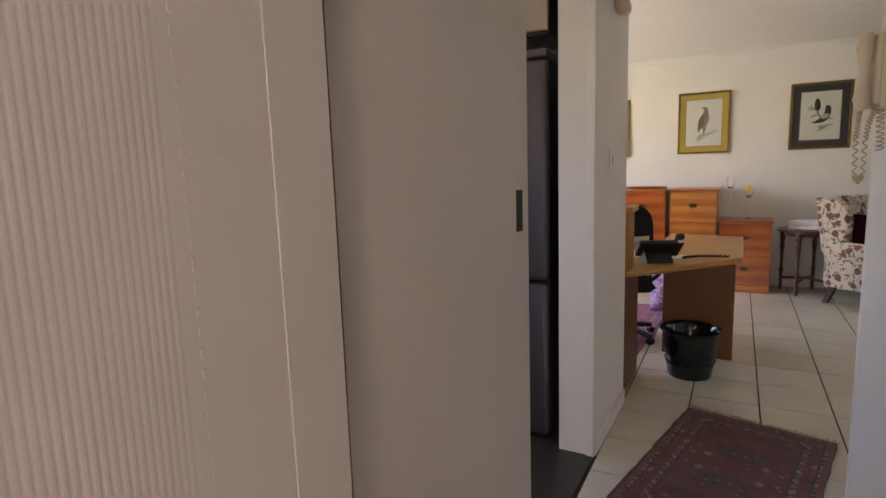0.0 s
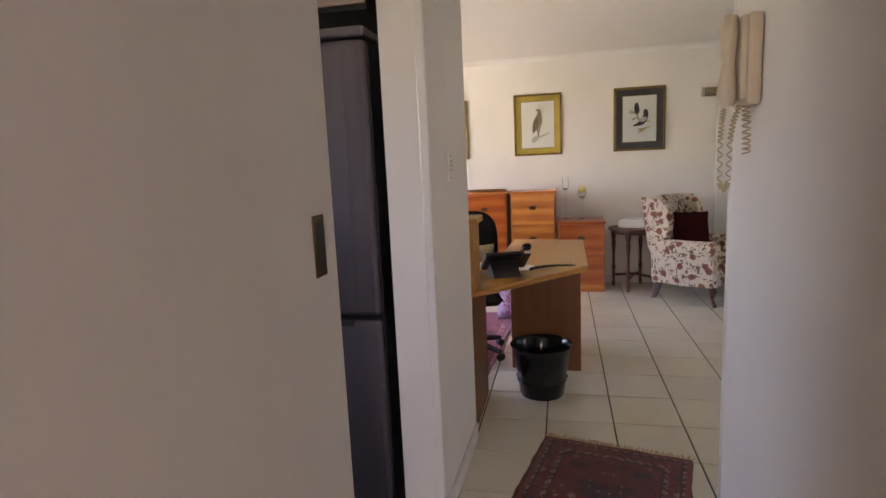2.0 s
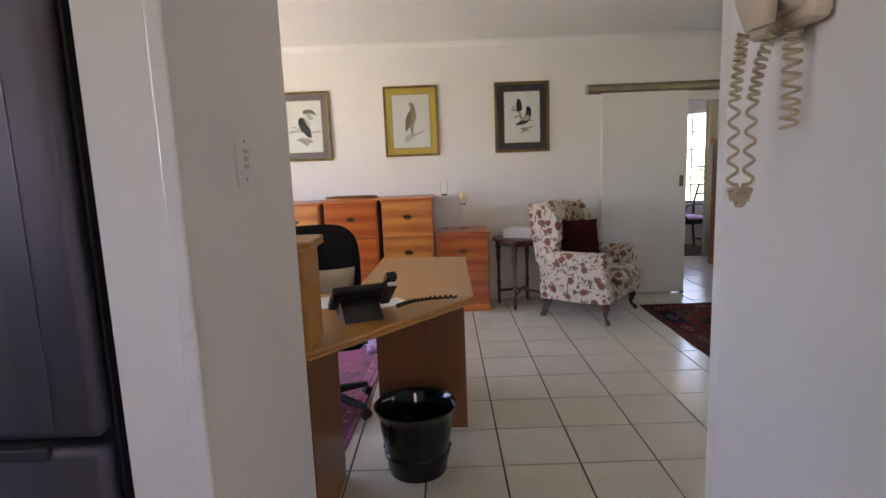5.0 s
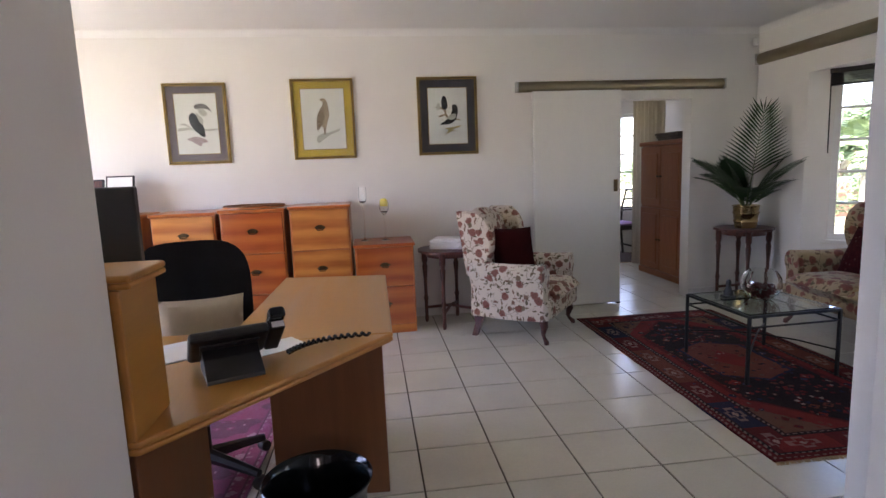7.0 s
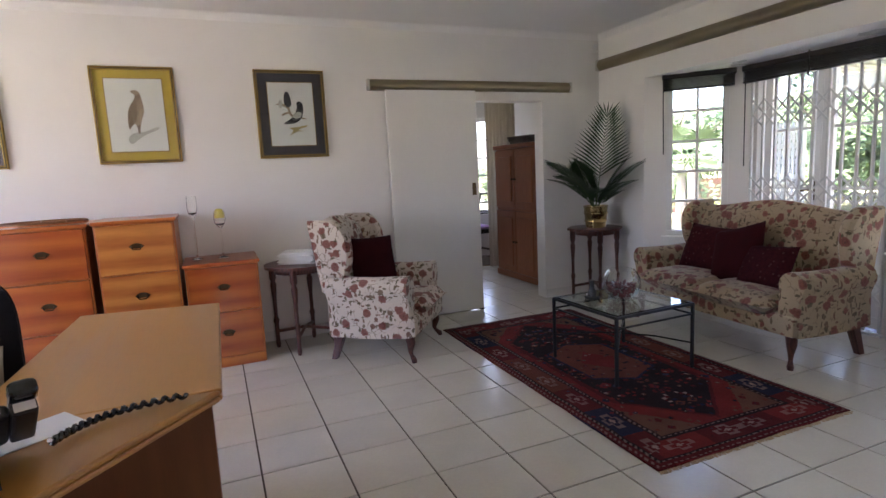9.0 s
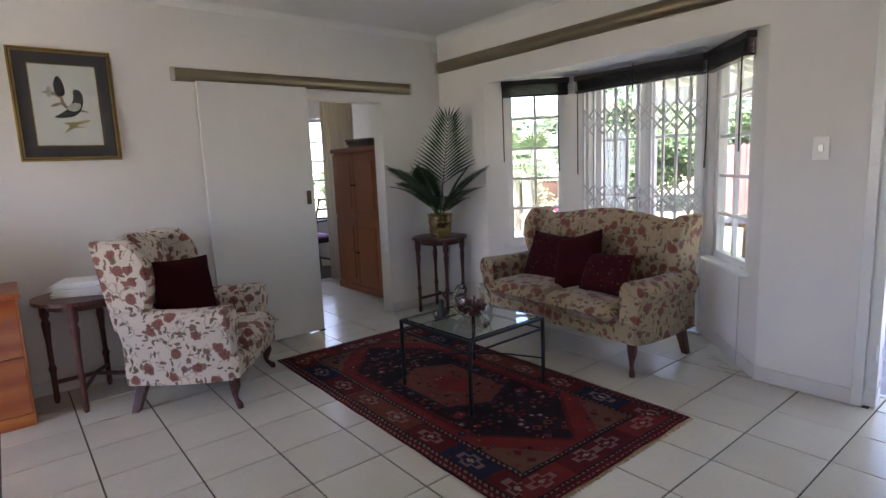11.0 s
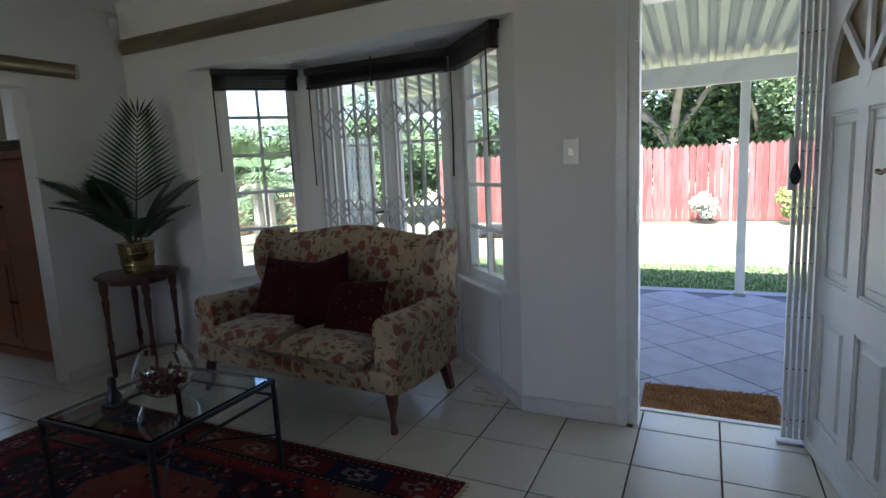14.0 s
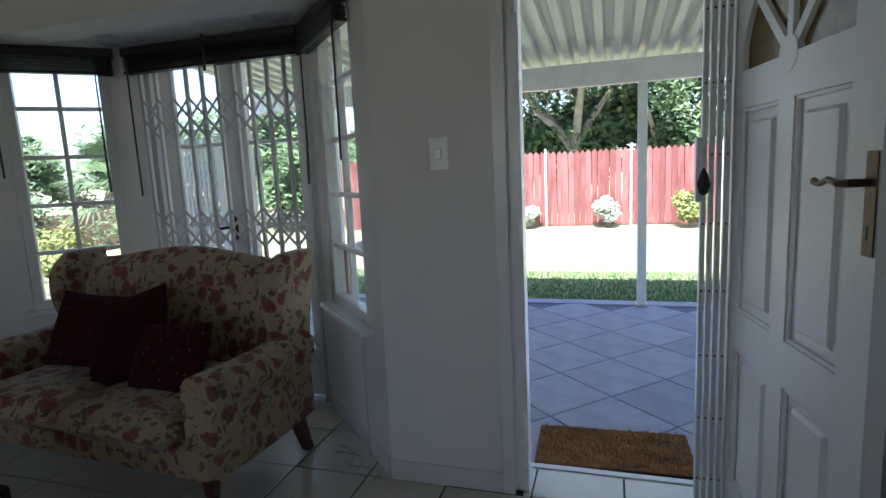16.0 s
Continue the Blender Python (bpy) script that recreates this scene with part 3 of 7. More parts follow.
# hall: right wall with a rounded arris
bm = box(1.05, 1.19, -1.5, YS, -0.01, ZC)
es = [e for e in bm.edges if all(abs(v.co.x - 1.05) < 1e-4 and abs(v.co.y - YS) < 1e-4 for v in e.verts)]
bmesh.ops.bevel(bm, geom=es, offset=0.035, segments=5, affect="EDGES", profile=0.5)
solid("wall_hall", bm, WALL, "off-white painted plaster wall with a rounded corner", "wall", kind=STRUCT, smooth=True)
wall("wall_hall_end", [(XW - 0.2, -1.5), (1.19, -1.5), (1.19, -1.64), (XW - 0.2, -1.64)], -0.01, ZC)
# wall between hall and kitchen: the pillar and the near piece
PX = 0.08
wall("wall_pillar", [(0.084, 3.05), (0.098, 3.75), (PX - 0.16, 3.75), (PX - 0.16, 3.05)], -0.01, ZC)
wall("wall_kitchen_near", [(0.095, -1.5), (0.095, 1.24), (0.066, 1.24), (0.066, -1.5)], -0.01, ZC)
wall("wall_kitchen_pocket", [(0.015, -1.5), (0.015, 1.20), (-0.08, 1.20), (-0.08, -1.5)], -0.01, ZC)
wall("wall_kitchen_lintel", [(PX, 1.245), (PX, 3.05), (PX - 0.16, 3.05), (PX - 0.16, 1.245)], 2.10, ZC)
wall("wall_divider", [(XW - 0.1, 3.66), (PX - 0.16, 3.66), (PX - 0.16, 3.70), (XW - 0.1, 3.70)], -0.01, ZC)
# west wall with the office window, and an unseen kitchen opening added for light
for nm, a, b_ in (("wall_west_kitchen_south", -1.64, 0.7), ("wall_west_middle", 2.5, 4.6), ("wall_west_office_north", 6.8, 11.3)):
    wall(nm, [(XW, a), (XW, b_), (XW - 0.2, b_), (XW - 0.2, a)], -0.01, ZC)
for nm, a, b_, sill_z in (("kitchen", 0.7, 2.5, 1.35), ("office", 4.6, 6.8, 0.8)):
    wall("wall_west_sill_" + nm, [(XW, a), (XW, b_), (XW - 0.2, b_), (XW - 0.2, a)], -0.01, sill_z)
    wall("wall_west_head_" + nm, [(XW, a), (XW, b_), (XW - 0.2, b_), (XW - 0.2, a)], 2.1, ZC)
solid("ceiling", box(XW - 0.2, XE + 0.21, -1.64, YN + 0.14, ZC, ZC + 0.1), CEIL, "white painted plaster ceiling", "ceiling", kind=STRUCT)
# the ceiling's cove along north and east walls
bm = bmesh.new()
prof = [(0, 0), (0.0, -0.05), (0.012, -0.03), (0.03, -0.012), (0.05, 0.0)]
for (xa, ya), (xb, yb), (dx, dy) in (((XW, YN), (XE + 0.03, YN), (0, -1)), ((XE, YS), (XE + 0.03, YN), (-1, 0))):
    ra = [bm.verts.new((xa + dx * o, ya + dy * o, ZC + z)) for o, z in prof]
    rb = [bm.verts.new((xb + dx * o, yb + dy * o, ZC + z)) for o, z in prof]
    for k in range(len(prof)):
        j = (k + 1) % len(prof)
        bm.faces.new((ra[k], ra[j], rb[j], rb[k]))
    bm.faces.new(ra)
    bm.faces.new(rb[::-1])
solid("trim_cove", bm, CEIL, "small white cove between wall and ceiling", "cornice", kind=STRUCT)
# dining room beyond the sliding door
wall("wall_dining_east", [(4.62, YN + 0.14), (4.62, 10.2), (4.78, 10.28), (4.78, YN + 0.14)], -0.01, ZC)
wall("wall_dining_north", [(XW, 11.1), (3.75, 11.1), (3.75, 11.3), (XW, 11.3)], -0.01, ZC)
wall("wall_dining_sill", [(3.75, 11.1), (4.62, 10.2), (4.78, 10.28), (3.85, 11.3)], -0.01, 0.62)
wall("wall_dining_head", [(3.75, 11.1), (4.62, 10.2), (4.78, 10.28), (3.85, 11.3)], 2.05, ZC)
solid("ceiling_dining", box(XW, 4.78, YN + 0.14, 11.3, 2.42, 2.5), CEIL, "white painted ceiling of the dining room", "ceiling", kind=STRUCT)

# skirtings
def skirting(name, p, q, h=0.085, t=0.012):
    d = Vector((q[0] - p[0], q[1] - p[1])).normalized()
    nrm = Vector((-d.y, d.x)) * t
    return solid(name, prism([p, q, (q[0] + nrm.x, q[1] + nrm.y), (p[0] + nrm.x, p[1] + nrm.y)], 0.0, h, bevel=0.003), SKIRT, "low white painted skirting", "skirting", kind=STRUCT)


skirting("baseboard_pier", (XE, 4.08), (XE, 4.58))
skirting("baseboard_bay_south", (XE, 4.58), (4.94, 5.17))
skirting("baseboard_bay_north", (4.95, 6.27), (XE + 0.03, 6.88))
skirting("baseboard_stub", (XE + 0.03, 6.89), (XE + 0.03, YN))
skirting("baseboard_north_stub", (XE, YN), (3.70, YN))
skirting("baseboard_north", (2.85, YN), (-2.4, YN))
skirting("baseboard_pillar", (0.0975, 3.74), (0.0845, 3.06))

# ground outdoors: lawn to the horizon, patio
# lawn colour paled so that it reads as bleached by full sun
GRASS_M, gn, gl, gb = nodes_of("lawn", 0.95, 0, 0.1)
gv = coords(gn, gl)
gl.new(ramp_of(gn, gl, noise_of(gn, gl, gv, 30, 4), [(0.3, (0.30, 0.30, 0.15)), (0.7, (0.42, 0.40, 0.24))]), gb.inputs["Base Color"])
bump_of(gn, gl, gb, noise_of(gn, gl, gv, 200, 3), 1.0, 0.02)
solid("ground", prism([(4.82, -300), (600, -300), (600, 300), (-300, 300), (-300, 11.4), (4.82, 11.4)], -0.4, -0.10), GRASS_M, "short green lawn", "lawn", kind=STRUCT)
solid("ground_west", prism([(-300, -300), (4.6, -300), (4.6, -1.7), (-3.0, -1.7), (-3.0, 11.38), (-300, 11.38)], -0.4, -0.11), GRASS_M, "short green lawn", "lawn", kind=STRUCT)


# ---------------------------------------------------------------- windows, doors and gates
def local_frame(p, q):
    """A pose at p with x running to q along the floor."""
    a = math.degrees(math.atan2(q[1] - p[1], q[0] - p[0]))
    return pose(p[0], p[1], 0, 0, 0, a), math.hypot(q[0] - p[0], q[1] - p[1])


def casement(name, m, width, z0, z1, cols, rows, label, f=0.05, depth=0.06, bar=0.022, y=0.0):
    """A glazed casement: frame, glazing bars and a pane in every light. Local x across, y out."""
    w = thing(name, m, label, "window")
    w["kind"] = STRUCT
    bm = box(0, width, y, y + depth, z0, z0 + f, 0.004)
    box(0, width, y, y + depth, z1 - f, z1, 0.004, bm)
    box(0, f, y, y + depth, z0 + f, z1 - f, 0.004, bm)
    box(width - f, width, y, y + depth, z0 + f, z1 - f, 0.004, bm)
    fr = part("window_frame", bm, TRIMW, w)
    iw, ih = (width - 2 * f), (z1 - z0 - 2 * f)
    for c in range(1, cols):
        x = f + iw * c / cols
        part("glazing_bar", box(x - bar / 2, x + bar / 2, y + 0.012, y + 0.045, z0 + f, z1 - f, 0.003), TRIMW, w)
    for r in range(1, rows):
        z = z0 + f + ih * r / rows
        part("glazing_bar", box(f, width - f, y + 0.010, y + 0.047, z - bar / 2, z + bar / 2, 0.003), TRIMW, w)
    for c in range(cols):
        for r in range(rows):
            xa, za = f + iw * c / cols, z0 + f + ih * r / rows
            p = part("pane", box(xa, xa + iw / cols, y + 0.026, y + 0.030, za, za + ih / rows), PANE, w)
            p.visible_shadow = False
    return w, fr


def blind(name, m, width, ztop, drop, label, wand=None, cord=None):
    """A dark venetian blind drawn up to its head box."""
    t = thing(name, m, label, "blind", "blinds of the bay")
    part("head_rail", box(-0.01, width + 0.01, -0.055, 0.0, ztop - 0.045, ztop, 0.004), BLIND, t)
    k = max(3, int((drop - 0.045) / 0.009))
    for s in range(k):
        z = ztop - 0.05 - s * (drop - 0.05) / k
        part("slat", box(0.0, width, -0.052 + 0.004 * (s % 2), -0.004, z - 0.005, z, 0.0015, seg=1), BLIND, t)
    part("bottom_rail", box(0, width, -0.054, -0.002, ztop - drop - 0.016, ztop - drop, 0.004), BLIND, t)
    if wand:
        x, low = wand
        part("wand", tube([(x, -0.062, ztop - 0.06), (x, -0.062, low + 0.22), (x + 0.004, -0.07, low)], 0.006, radii=[0.003, 0.006, 0.0075]), BLIND, t)
    if cord:
        x, low = cord
        part("cord", tube([(x, -0.058, ztop - 0.05), (x + 0.005, -0.06, low)], 0.005), BLIND, t)
    return t


A, B, C, D = BAY
# angled sides: wall below the sill, side posts, window, sill board
for nm, p, q in (("south", A, B), ("north", C, D)):
    m, L = local_frame(p, q)
    d = Vector((q[0] - p[0], q[1] - p[1])).normalized()
    o = Vector((d.y, -d.x)) * 0.07                     # outwards
    if o.x < 0:
        o = -o
    pp, qq = Vector(p), Vector(q)
    def quad(a, b_):
        u, v = pp + d * a, pp + d * b_
        return [tuple(u), tuple(v), tuple(v + o), tuple(u + o)]
    wall("wall_bay_%s_low" % nm, quad(0, L), -0.01, 0.60)
    wall("wall_bay_%s_jamb_a" % nm, quad(0, 0.17), 0.60, 2.06)
    wall("wall_bay_%s_jamb_b" % nm, quad(L - (0.12 if nm == "south" else 0.19), L), 0.60, 2.06)
    a0, b0 = (0.17, L - 0.12) if nm == "south" else (0.17, L - 0.19)
    u, v = pp + d * a0, pp + d * b0
    i_ = -o.normalized()
    sill = [tuple(u + i_ * 0.06 - d * 0.04), tuple(v + i_ * 0.06 + d * 0.04), tuple(v - i_ * 0.1 + d * 0.04), tuple(u - i_ * 0.1 - d * 0.04)]
    solid("window_sill_" + nm, prism(sill, 0.595, 0.62, bevel=0.006), TRIMW, "white painted window sill board", "sill", kind=STRUCT)
    # the window stands with local y pointing outdoors
    ang = math.degrees(math.atan2(d.y, d.x))
    wm = pose(u.x + o.x * 0.1, u.y + o.y * 0.1, 0, 0, 0, ang)
    if (wm.to_3x3() @ Vector((0, 1, 0))).dot(Vector((o.x, o.y, 0))) < 0:
        wm = pose(v.x + o.x * 0.1, v.y + o.y * 0.1, 0, 0, 0, ang + 180)
    casement("window_1" if nm == "south" else "window_2", wm, b0 - a0, 0.62, 2.03, 2, 5, "white casement window with ten small panes")
    blind("venetian_blind", wm @ Matrix.Translation((-0.03, -0.02, 0)), b0 - a0 + 0.06, 2.035, 0.125, "dark brown venetian blind drawn up over a bay window",
          wand=((b0 - a0) * (0.12 if nm == "south" else 0.95), 1.25), cord=(0.0 if nm == "north" else b0 - a0 + 0.02, 1.35))

# french doors in the bay's front
x0 = B[0] + 0.06
wall("wall_bay_front_a", [(B[0], B[1]), (B[0] + 0.07, B[1] - 0.03), (B[0] + 0.09, B[1] + 0.05), (B[0], B[1] + 0.05)], -0.01, 2.06)
wall("wall_bay_front_b", [(C[0], C[1]), (C[0] + 0.07, C[1] + 0.03), (C[0] + 0.09, C[1] - 0.05), (C[0], C[1] - 0.05)], -0.01, 2.06)
for k, (ya, yb) in enumerate(((B[1] + 0.05, 5.73), (5.73, C[1] - 0.05))):
    m = pose(x0, yb, 0, 0, 0, -90)
    w, fr = casement("door_1" if k == 0 else "door_2", m, yb - ya, 0.02, 2.04, 1, 4, "white french door leaf with four tall glass panes", f=0.085, depth=0.045)
    part("kick_board", box(0.06, yb - ya - 0.06, 0.008, 0.036, 0.09, 0.30, 0.006), TRIMW, w)
    if k == 1:
        part("door_handle", tube([(yb - ya - 0.045, -0.035, 1.02), (yb - ya - 0.045, -0.05, 1.02), (yb - ya - 0.12, -0.05, 1.01)], 0.009), BRASSD, w)
        part("lock_plate", box(yb - ya - 0.06, yb - ya - 0.03, -0.012, 0.0, 0.93, 1.09, 0.003), BRASSD, w)
blind("venetian_blind", pose(B[0] - 0.0, C[1] - 0.0, 0, 0, 0, -90) @ Matrix.Translation((0.0, -0.072, 0)), C[1] - B[1], 2.035, 0.125, "dark brown venetian blind drawn up over the french doors", cord=(0.03, 1.22), wand=(0.55, 1.86))


def trellis_gate(name, m, width, height, bars, bands, label):
    """A folding security gate: paired uprights joined by crossing flat strips."""
    g = thing(name, m, label, "security gate")
    xs = [width * k / (bars - 1) for k in range(bars)]
    for k, x in enumerate(xs):
        part("upright", box(x - 0.009, x + 0.009, -0.011, 0.011, 0.03, height, 0.002, seg=1), GATEW, g)
    for z0_, z1_ in bands:
        for k in range(bars - 1):
            for step in (0, 1):
                for flip in (0, 1):
                    zm = (z0_ + z1_) / 2
                    lo, hi = (z0_, zm) if step == 0 else (zm, z1_)
                    a, b_ = (lo, hi) if not flip else (hi, lo)
                    y = -0.015 if flip else 0.015
                    part("strip", strip_box((xs[k], y, a), (xs[k + 1], y, b_), 0.014, 0.004, side=Vector((0, 1, 0))), GATEW, g)
    part("top_track", box(-0.02, width + 0.02, -0.02, 0.02, height, height + 0.035, 0.003), GATEW, g)
    part("bottom_track", box(-0.02, width + 0.02, -0.018, 0.018, 0.0, 0.02, 0.003), GATEW, g)
    return g


trellis_gate("trellis_gate", pose(4.915, 6.235, 0, 0, 0, -90), 1.03, 1.93, 11, ((1.54, 1.765), (0.925, 1.135), (0.24, 0.46)), "closed white folding security gate before the french doors")

# front door: steel frame, threshold, folded gate, open leaf
bm = box(XE + 0.02, XE + 0.10, 4.0, 4.072, 0, 2.05, 0.004)
box(XE + 0.10, XE + 0.19, 4.02, 4.072, 0, 2.05, 0.004, bm)
box(XE + 0.02, XE + 0.19, 3.198, 3.235, 0, 2.05, 0.004, bm)
box(XE + 0.02, XE + 0.19, 3.235, 4.0, 2.01, 2.05, 0.004, bm)
solid("trim_door_frame", bm, TRIMW, "white painted front door frame", "door frame", kind=STRUCT)
bm = box(XE - 0.014, XE - 0.0005, 4.05, 4.10, 0, 2.08, 0.004)
solid("trim_door_architrave", bm, TRIMW, "narrow white architrave beside the front door", "architrave", kind=STRUCT)
solid("threshold", box(XE + 0.20, XE + 0.235, 3.2, 4.07, -0.06, 0.006, 0.003), GATEW, "metal threshold strip of the front door", "threshold", kind=STRUCT)
for z in (0.25, 1.0, 1.82):
    part("hinge", lathe([(0.0, 0), (0.009, 0), (0.009, 0.09), (0.0, 0.09)], (XE + 0.008, 4.012, z), 10), TRIMW, bpy.data.objects["trim_door_frame"])

g = thing("folded_gate", pose(XE + 0.07, 3.30, 0), "white folding security gate pushed open beside the front door", "security gate")
for k in range(6):
    y = -0.045 + 0.024 * k
    part("upright", box(-0.015, 0.015, y, y + 0.017, 0.03, 1.98, 0.003, seg=1), GATEW, g)
for z in [0.12 + 0.236 * k for k in range(8)]:
    for k in range(6):
        y = -0.045 + 0.024 * k + 0.0085
        part("rivet", moved(lathe([(0.0, 0), (0.004, 0), (0.003, 0.003), (0.0, 0.004)], (0, 0, 0), 8), Matrix.Translation((-0.015, y, z)) @ Matrix.Rotation(radians(-90), 4, "Y")), BRASSD, g)
part("lock_case", box(-0.022, 0.02, 0.085, 0.11, 1.14, 1.36, 0.004), GATEW, g)
part("bottom_track", box(-0.02, 0.02, -0.05, 0.11, 0.001, 0.014, 0.003), GATEW, g)
k = thing("key_bunch", pose(XE + 0.05, 3.385, 1.22), "keys with a dark fob hanging from the gate lock", "keys")
part("fob", moved(lathe([(0.0, -0.06), (0.014, -0.05), (0.022, -0.02), (0.013, 0.015), (0.004, 0.035), (0.0, 0.036)], seg=12), Matrix.Diagonal((0.6, 1, 1, 1))), BLACKP, k, smooth=True)
part("ring", tube([(0, 0.012 * math.cos(a), 0.05 + 0.014 * math.sin(a)) for a in [2 * math.pi * s / 14 for s in range(15)]], 0.0016, 6), RAILCAP, k)
part("key", box(-0.002, 0.002, -0.006, 0.006, 0.055, 0.11, 0.0015), RAILCAP, k)


def front_door(m):
    """Leaf with four raised fields and a fan light; local x from the hinge, y is the face seen."""
    W, H, T = 0.815, 2.0, 0.042
    d = thing("front_door", m, "white panelled front door standing open, with an amber fan light", "door")
    zc, r = 1.555, 0.30
    xc = W / 2
    fields = [(0.115, 0.365, 0.15, 0.64), (0.45, 0.70, 0.15, 0.64), (0.115, 0.365, 0.775, 1.44), (0.45, 0.70, 0.775, 1.44)]
    def leaf(y0, y1):
        bm = bmesh.new()
        for xa, xb, za, zb in ((0, 0.115, 0, H), (0.70, W, 0, H), (0.115, 0.70, 0, 0.15), (0.115, 0.70, 0.64, 0.775), (0.365, 0.45, 0.15, 0.64), (0.365, 0.45, 0.775, 1.44), (0.115, 0.70, 1.44, zc)):
            box(xa, xb, y0, y1, za, zb, 0, bm)
        # above the spring of the fan
        arc = [(xc + r * math.cos(a), zc + r * math.sin(a)) for a in [math.pi * k / 20 for k in range(21)]]
        for (xa, za), (xb, zb) in zip(arc, arc[1:]):
            vs = [bm.verts.new(v) for y in (y0, y1) for v in ((xa, y, za), (xb, y, zb), (xb, y, H), (xa, y, H))]
            for f in ((0, 1, 2, 3), (7, 6, 5, 4), (0, 4, 5, 1), (2, 6, 7, 3)):
                bm.faces.new([vs[k] for k in f])
        return bm
    part("leaf", leaf(0, T), DOORW, d)
    for xa, xb, za, zb in fields:
        bm = box(xa, xb, 0.014, T - 0.014, za, zb)
        part("recess", bm, DOORW, d)
        b2 = box(xa + 0.035, xb - 0.035, 0.004, T - 0.004, za + 0.035, zb - 0.035)
        es = [e for e in b2.edges if all(v.co.y < 0.01 for v in e.verts) or all(v.co.y > T - 0.01 for v in e.verts)]
        bmesh.ops.bevel(b2, geom=es, offset=0.016, segments=1, affect="EDGES")
        part("raised_field", b2, DOORW, d)
        mold = bmesh.new()
        for ya in (0.004, T - 0.014):
            box(xa, xb, ya, ya + 0.01, za, za + 0.012, 0.003, mold)
            box(xa, xb, ya, ya + 0.01, zb - 0.012, zb, 0.003, mold)
            box(xa, xa + 0.012, ya, ya + 0.01, za, zb, 0.003, mold)
            box(xb - 0.012, xb, ya, ya + 0.01, za, zb, 0.003, mold)
        part("moulding", mold, DOORW, d)
    edges = [0, 45, 90, 135, 180]
    for k, (a0, a1) in enumerate(zip(edges, edges[1:])):
        pts = [(xc, zc)] + [(xc + (r + 0.004) * math.cos(radians(a)), zc + (r + 0.004) * math.sin(radians(a))) for a in np.linspace(a0, a1, 9)]
        bm = bmesh.new()
        f0 = [bm.verts.new((x, 0.017, z)) for x, z in pts]
        f1 = [bm.verts.new((x, 0.025, z)) for x, z in pts]
        bm.faces.new(f0)
        bm.faces.new(f1[::-1])
        part("fan_pane", bm, AMBER, d, "amber patterned glass")
    for a in (45, 90, 135):
        e = (xc + r * math.cos(radians(a)), zc + r * math.sin(radians(a)))
        part("fan_bar", strip_box((xc, T / 2, zc), (e[0], T / 2, e[1]), 0.030, T - 0.004, side=Vector((0, 1, 0))), DOORW, d)
    part("fan_hub", moved(lathe([(0.0, 0), (0.05, 0), (0.05, T + 0.002), (0, T + 0.002)], seg=20), Matrix.Translation((xc, T + 0.001, zc)) @ Matrix.Rotation(radians(90), 4, "X")), DOORW, d)
    part("weather_bar", box(0.0, W, -0.012, T + 0.012, 0.004, 0.045, 0.005), DOORW, d)
    plate = part("lock_plate", box(W - 0.044, W - 0.006, T, T + 0.004, 1.07, 1.29, 0.0015), PLATE, d, "polished brass lock plate")
    part("keyhole", box(W - 0.033, W - 0.027, T + 0.0035, T + 0.0055, 1.105, 1.135), BLACKP, plate)
    part("lever", tube([(W - 0.03, T, 1.225), (W - 0.03, T + 0.045, 1.225), (W - 0.06, T + 0.05, 1.225), (W - 0.095, T + 0.05, 1.232), (W - 0.125, T + 0.05, 1.222), (W - 0.15, T + 0.05, 1.227)], 0.008, radii=[0.009, 0.009, 0.008, 0.007, 0.007, 0.009]), BRASSD, d, "aged brass lever handle")
    return d


front_door(pose(4.455, 3.262, 0, 0, 0, 189.5) @ Matrix.Diagonal((1, -1, 1, 1)))

# sliding door of the dining room, on its rail
d = thing("sliding_door", pose(2.135, YN - 0.045, 0), "plain white sliding door pushed aside on a wall rail", "door")
part("leaf", box(0, 0.835, 0, 0.036, 0.012, 2.0, 0.003), SLIDE, d)
part("finger_pull", box(0.765, 0.805, -0.004, 0.002, 1.075, 1.185, 0.003), BRASSD, d, "dark recessed finger pull")
part("floor_guide", box(0.80, 0.84, 0.0, 0.034, 0.0, 0.012), BLACKP, d)


def pelmet_rail(m, length, label, r=0.045):
    t = thing("sliding_rail", m, label, "rail", "bronze rails on the walls")
    prof = [(-0.0, -r), (-r * 0.55, -r), (-r * 0.95, -r * 0.55), (-r * 1.1, 0), (-r * 0.95, r * 0.55), (-r * 0.55, r), (0, r)]
    bm = bmesh.new()
    ra = [bm.verts.new((0, y, z)) for y, z in prof]
    rb = [bm.verts.new((length, y, z)) for y, z in prof]
    for k in range(len(prof)):
        j = (k + 1) % len(prof)
        bm.faces.new((ra[k], ra[j], rb[j], rb[k]))
    bm.faces.new(ra)
    bm.faces.new(rb)
    part("cover", bm, BRONZE, t, smooth=True)
    for x in (-0.02, length - 0.005):
        part("end_cap", box(x, x + 0.025, -r * 1.12, 0, -r - 0.002, r + 0.002, 0.008), RAILCAP, t, "pale grey end cap")
    return t


pelmet_rail(pose(2.0, YN, 2.04), 1.99, "long bronze cover rail over the sliding door")
pelmet_rail(pose(XE + 0.028, YN - 0.04, 2.25, 0, 0, -90.5), 3.4, "long bronze cover rail over the bay", r=0.05)

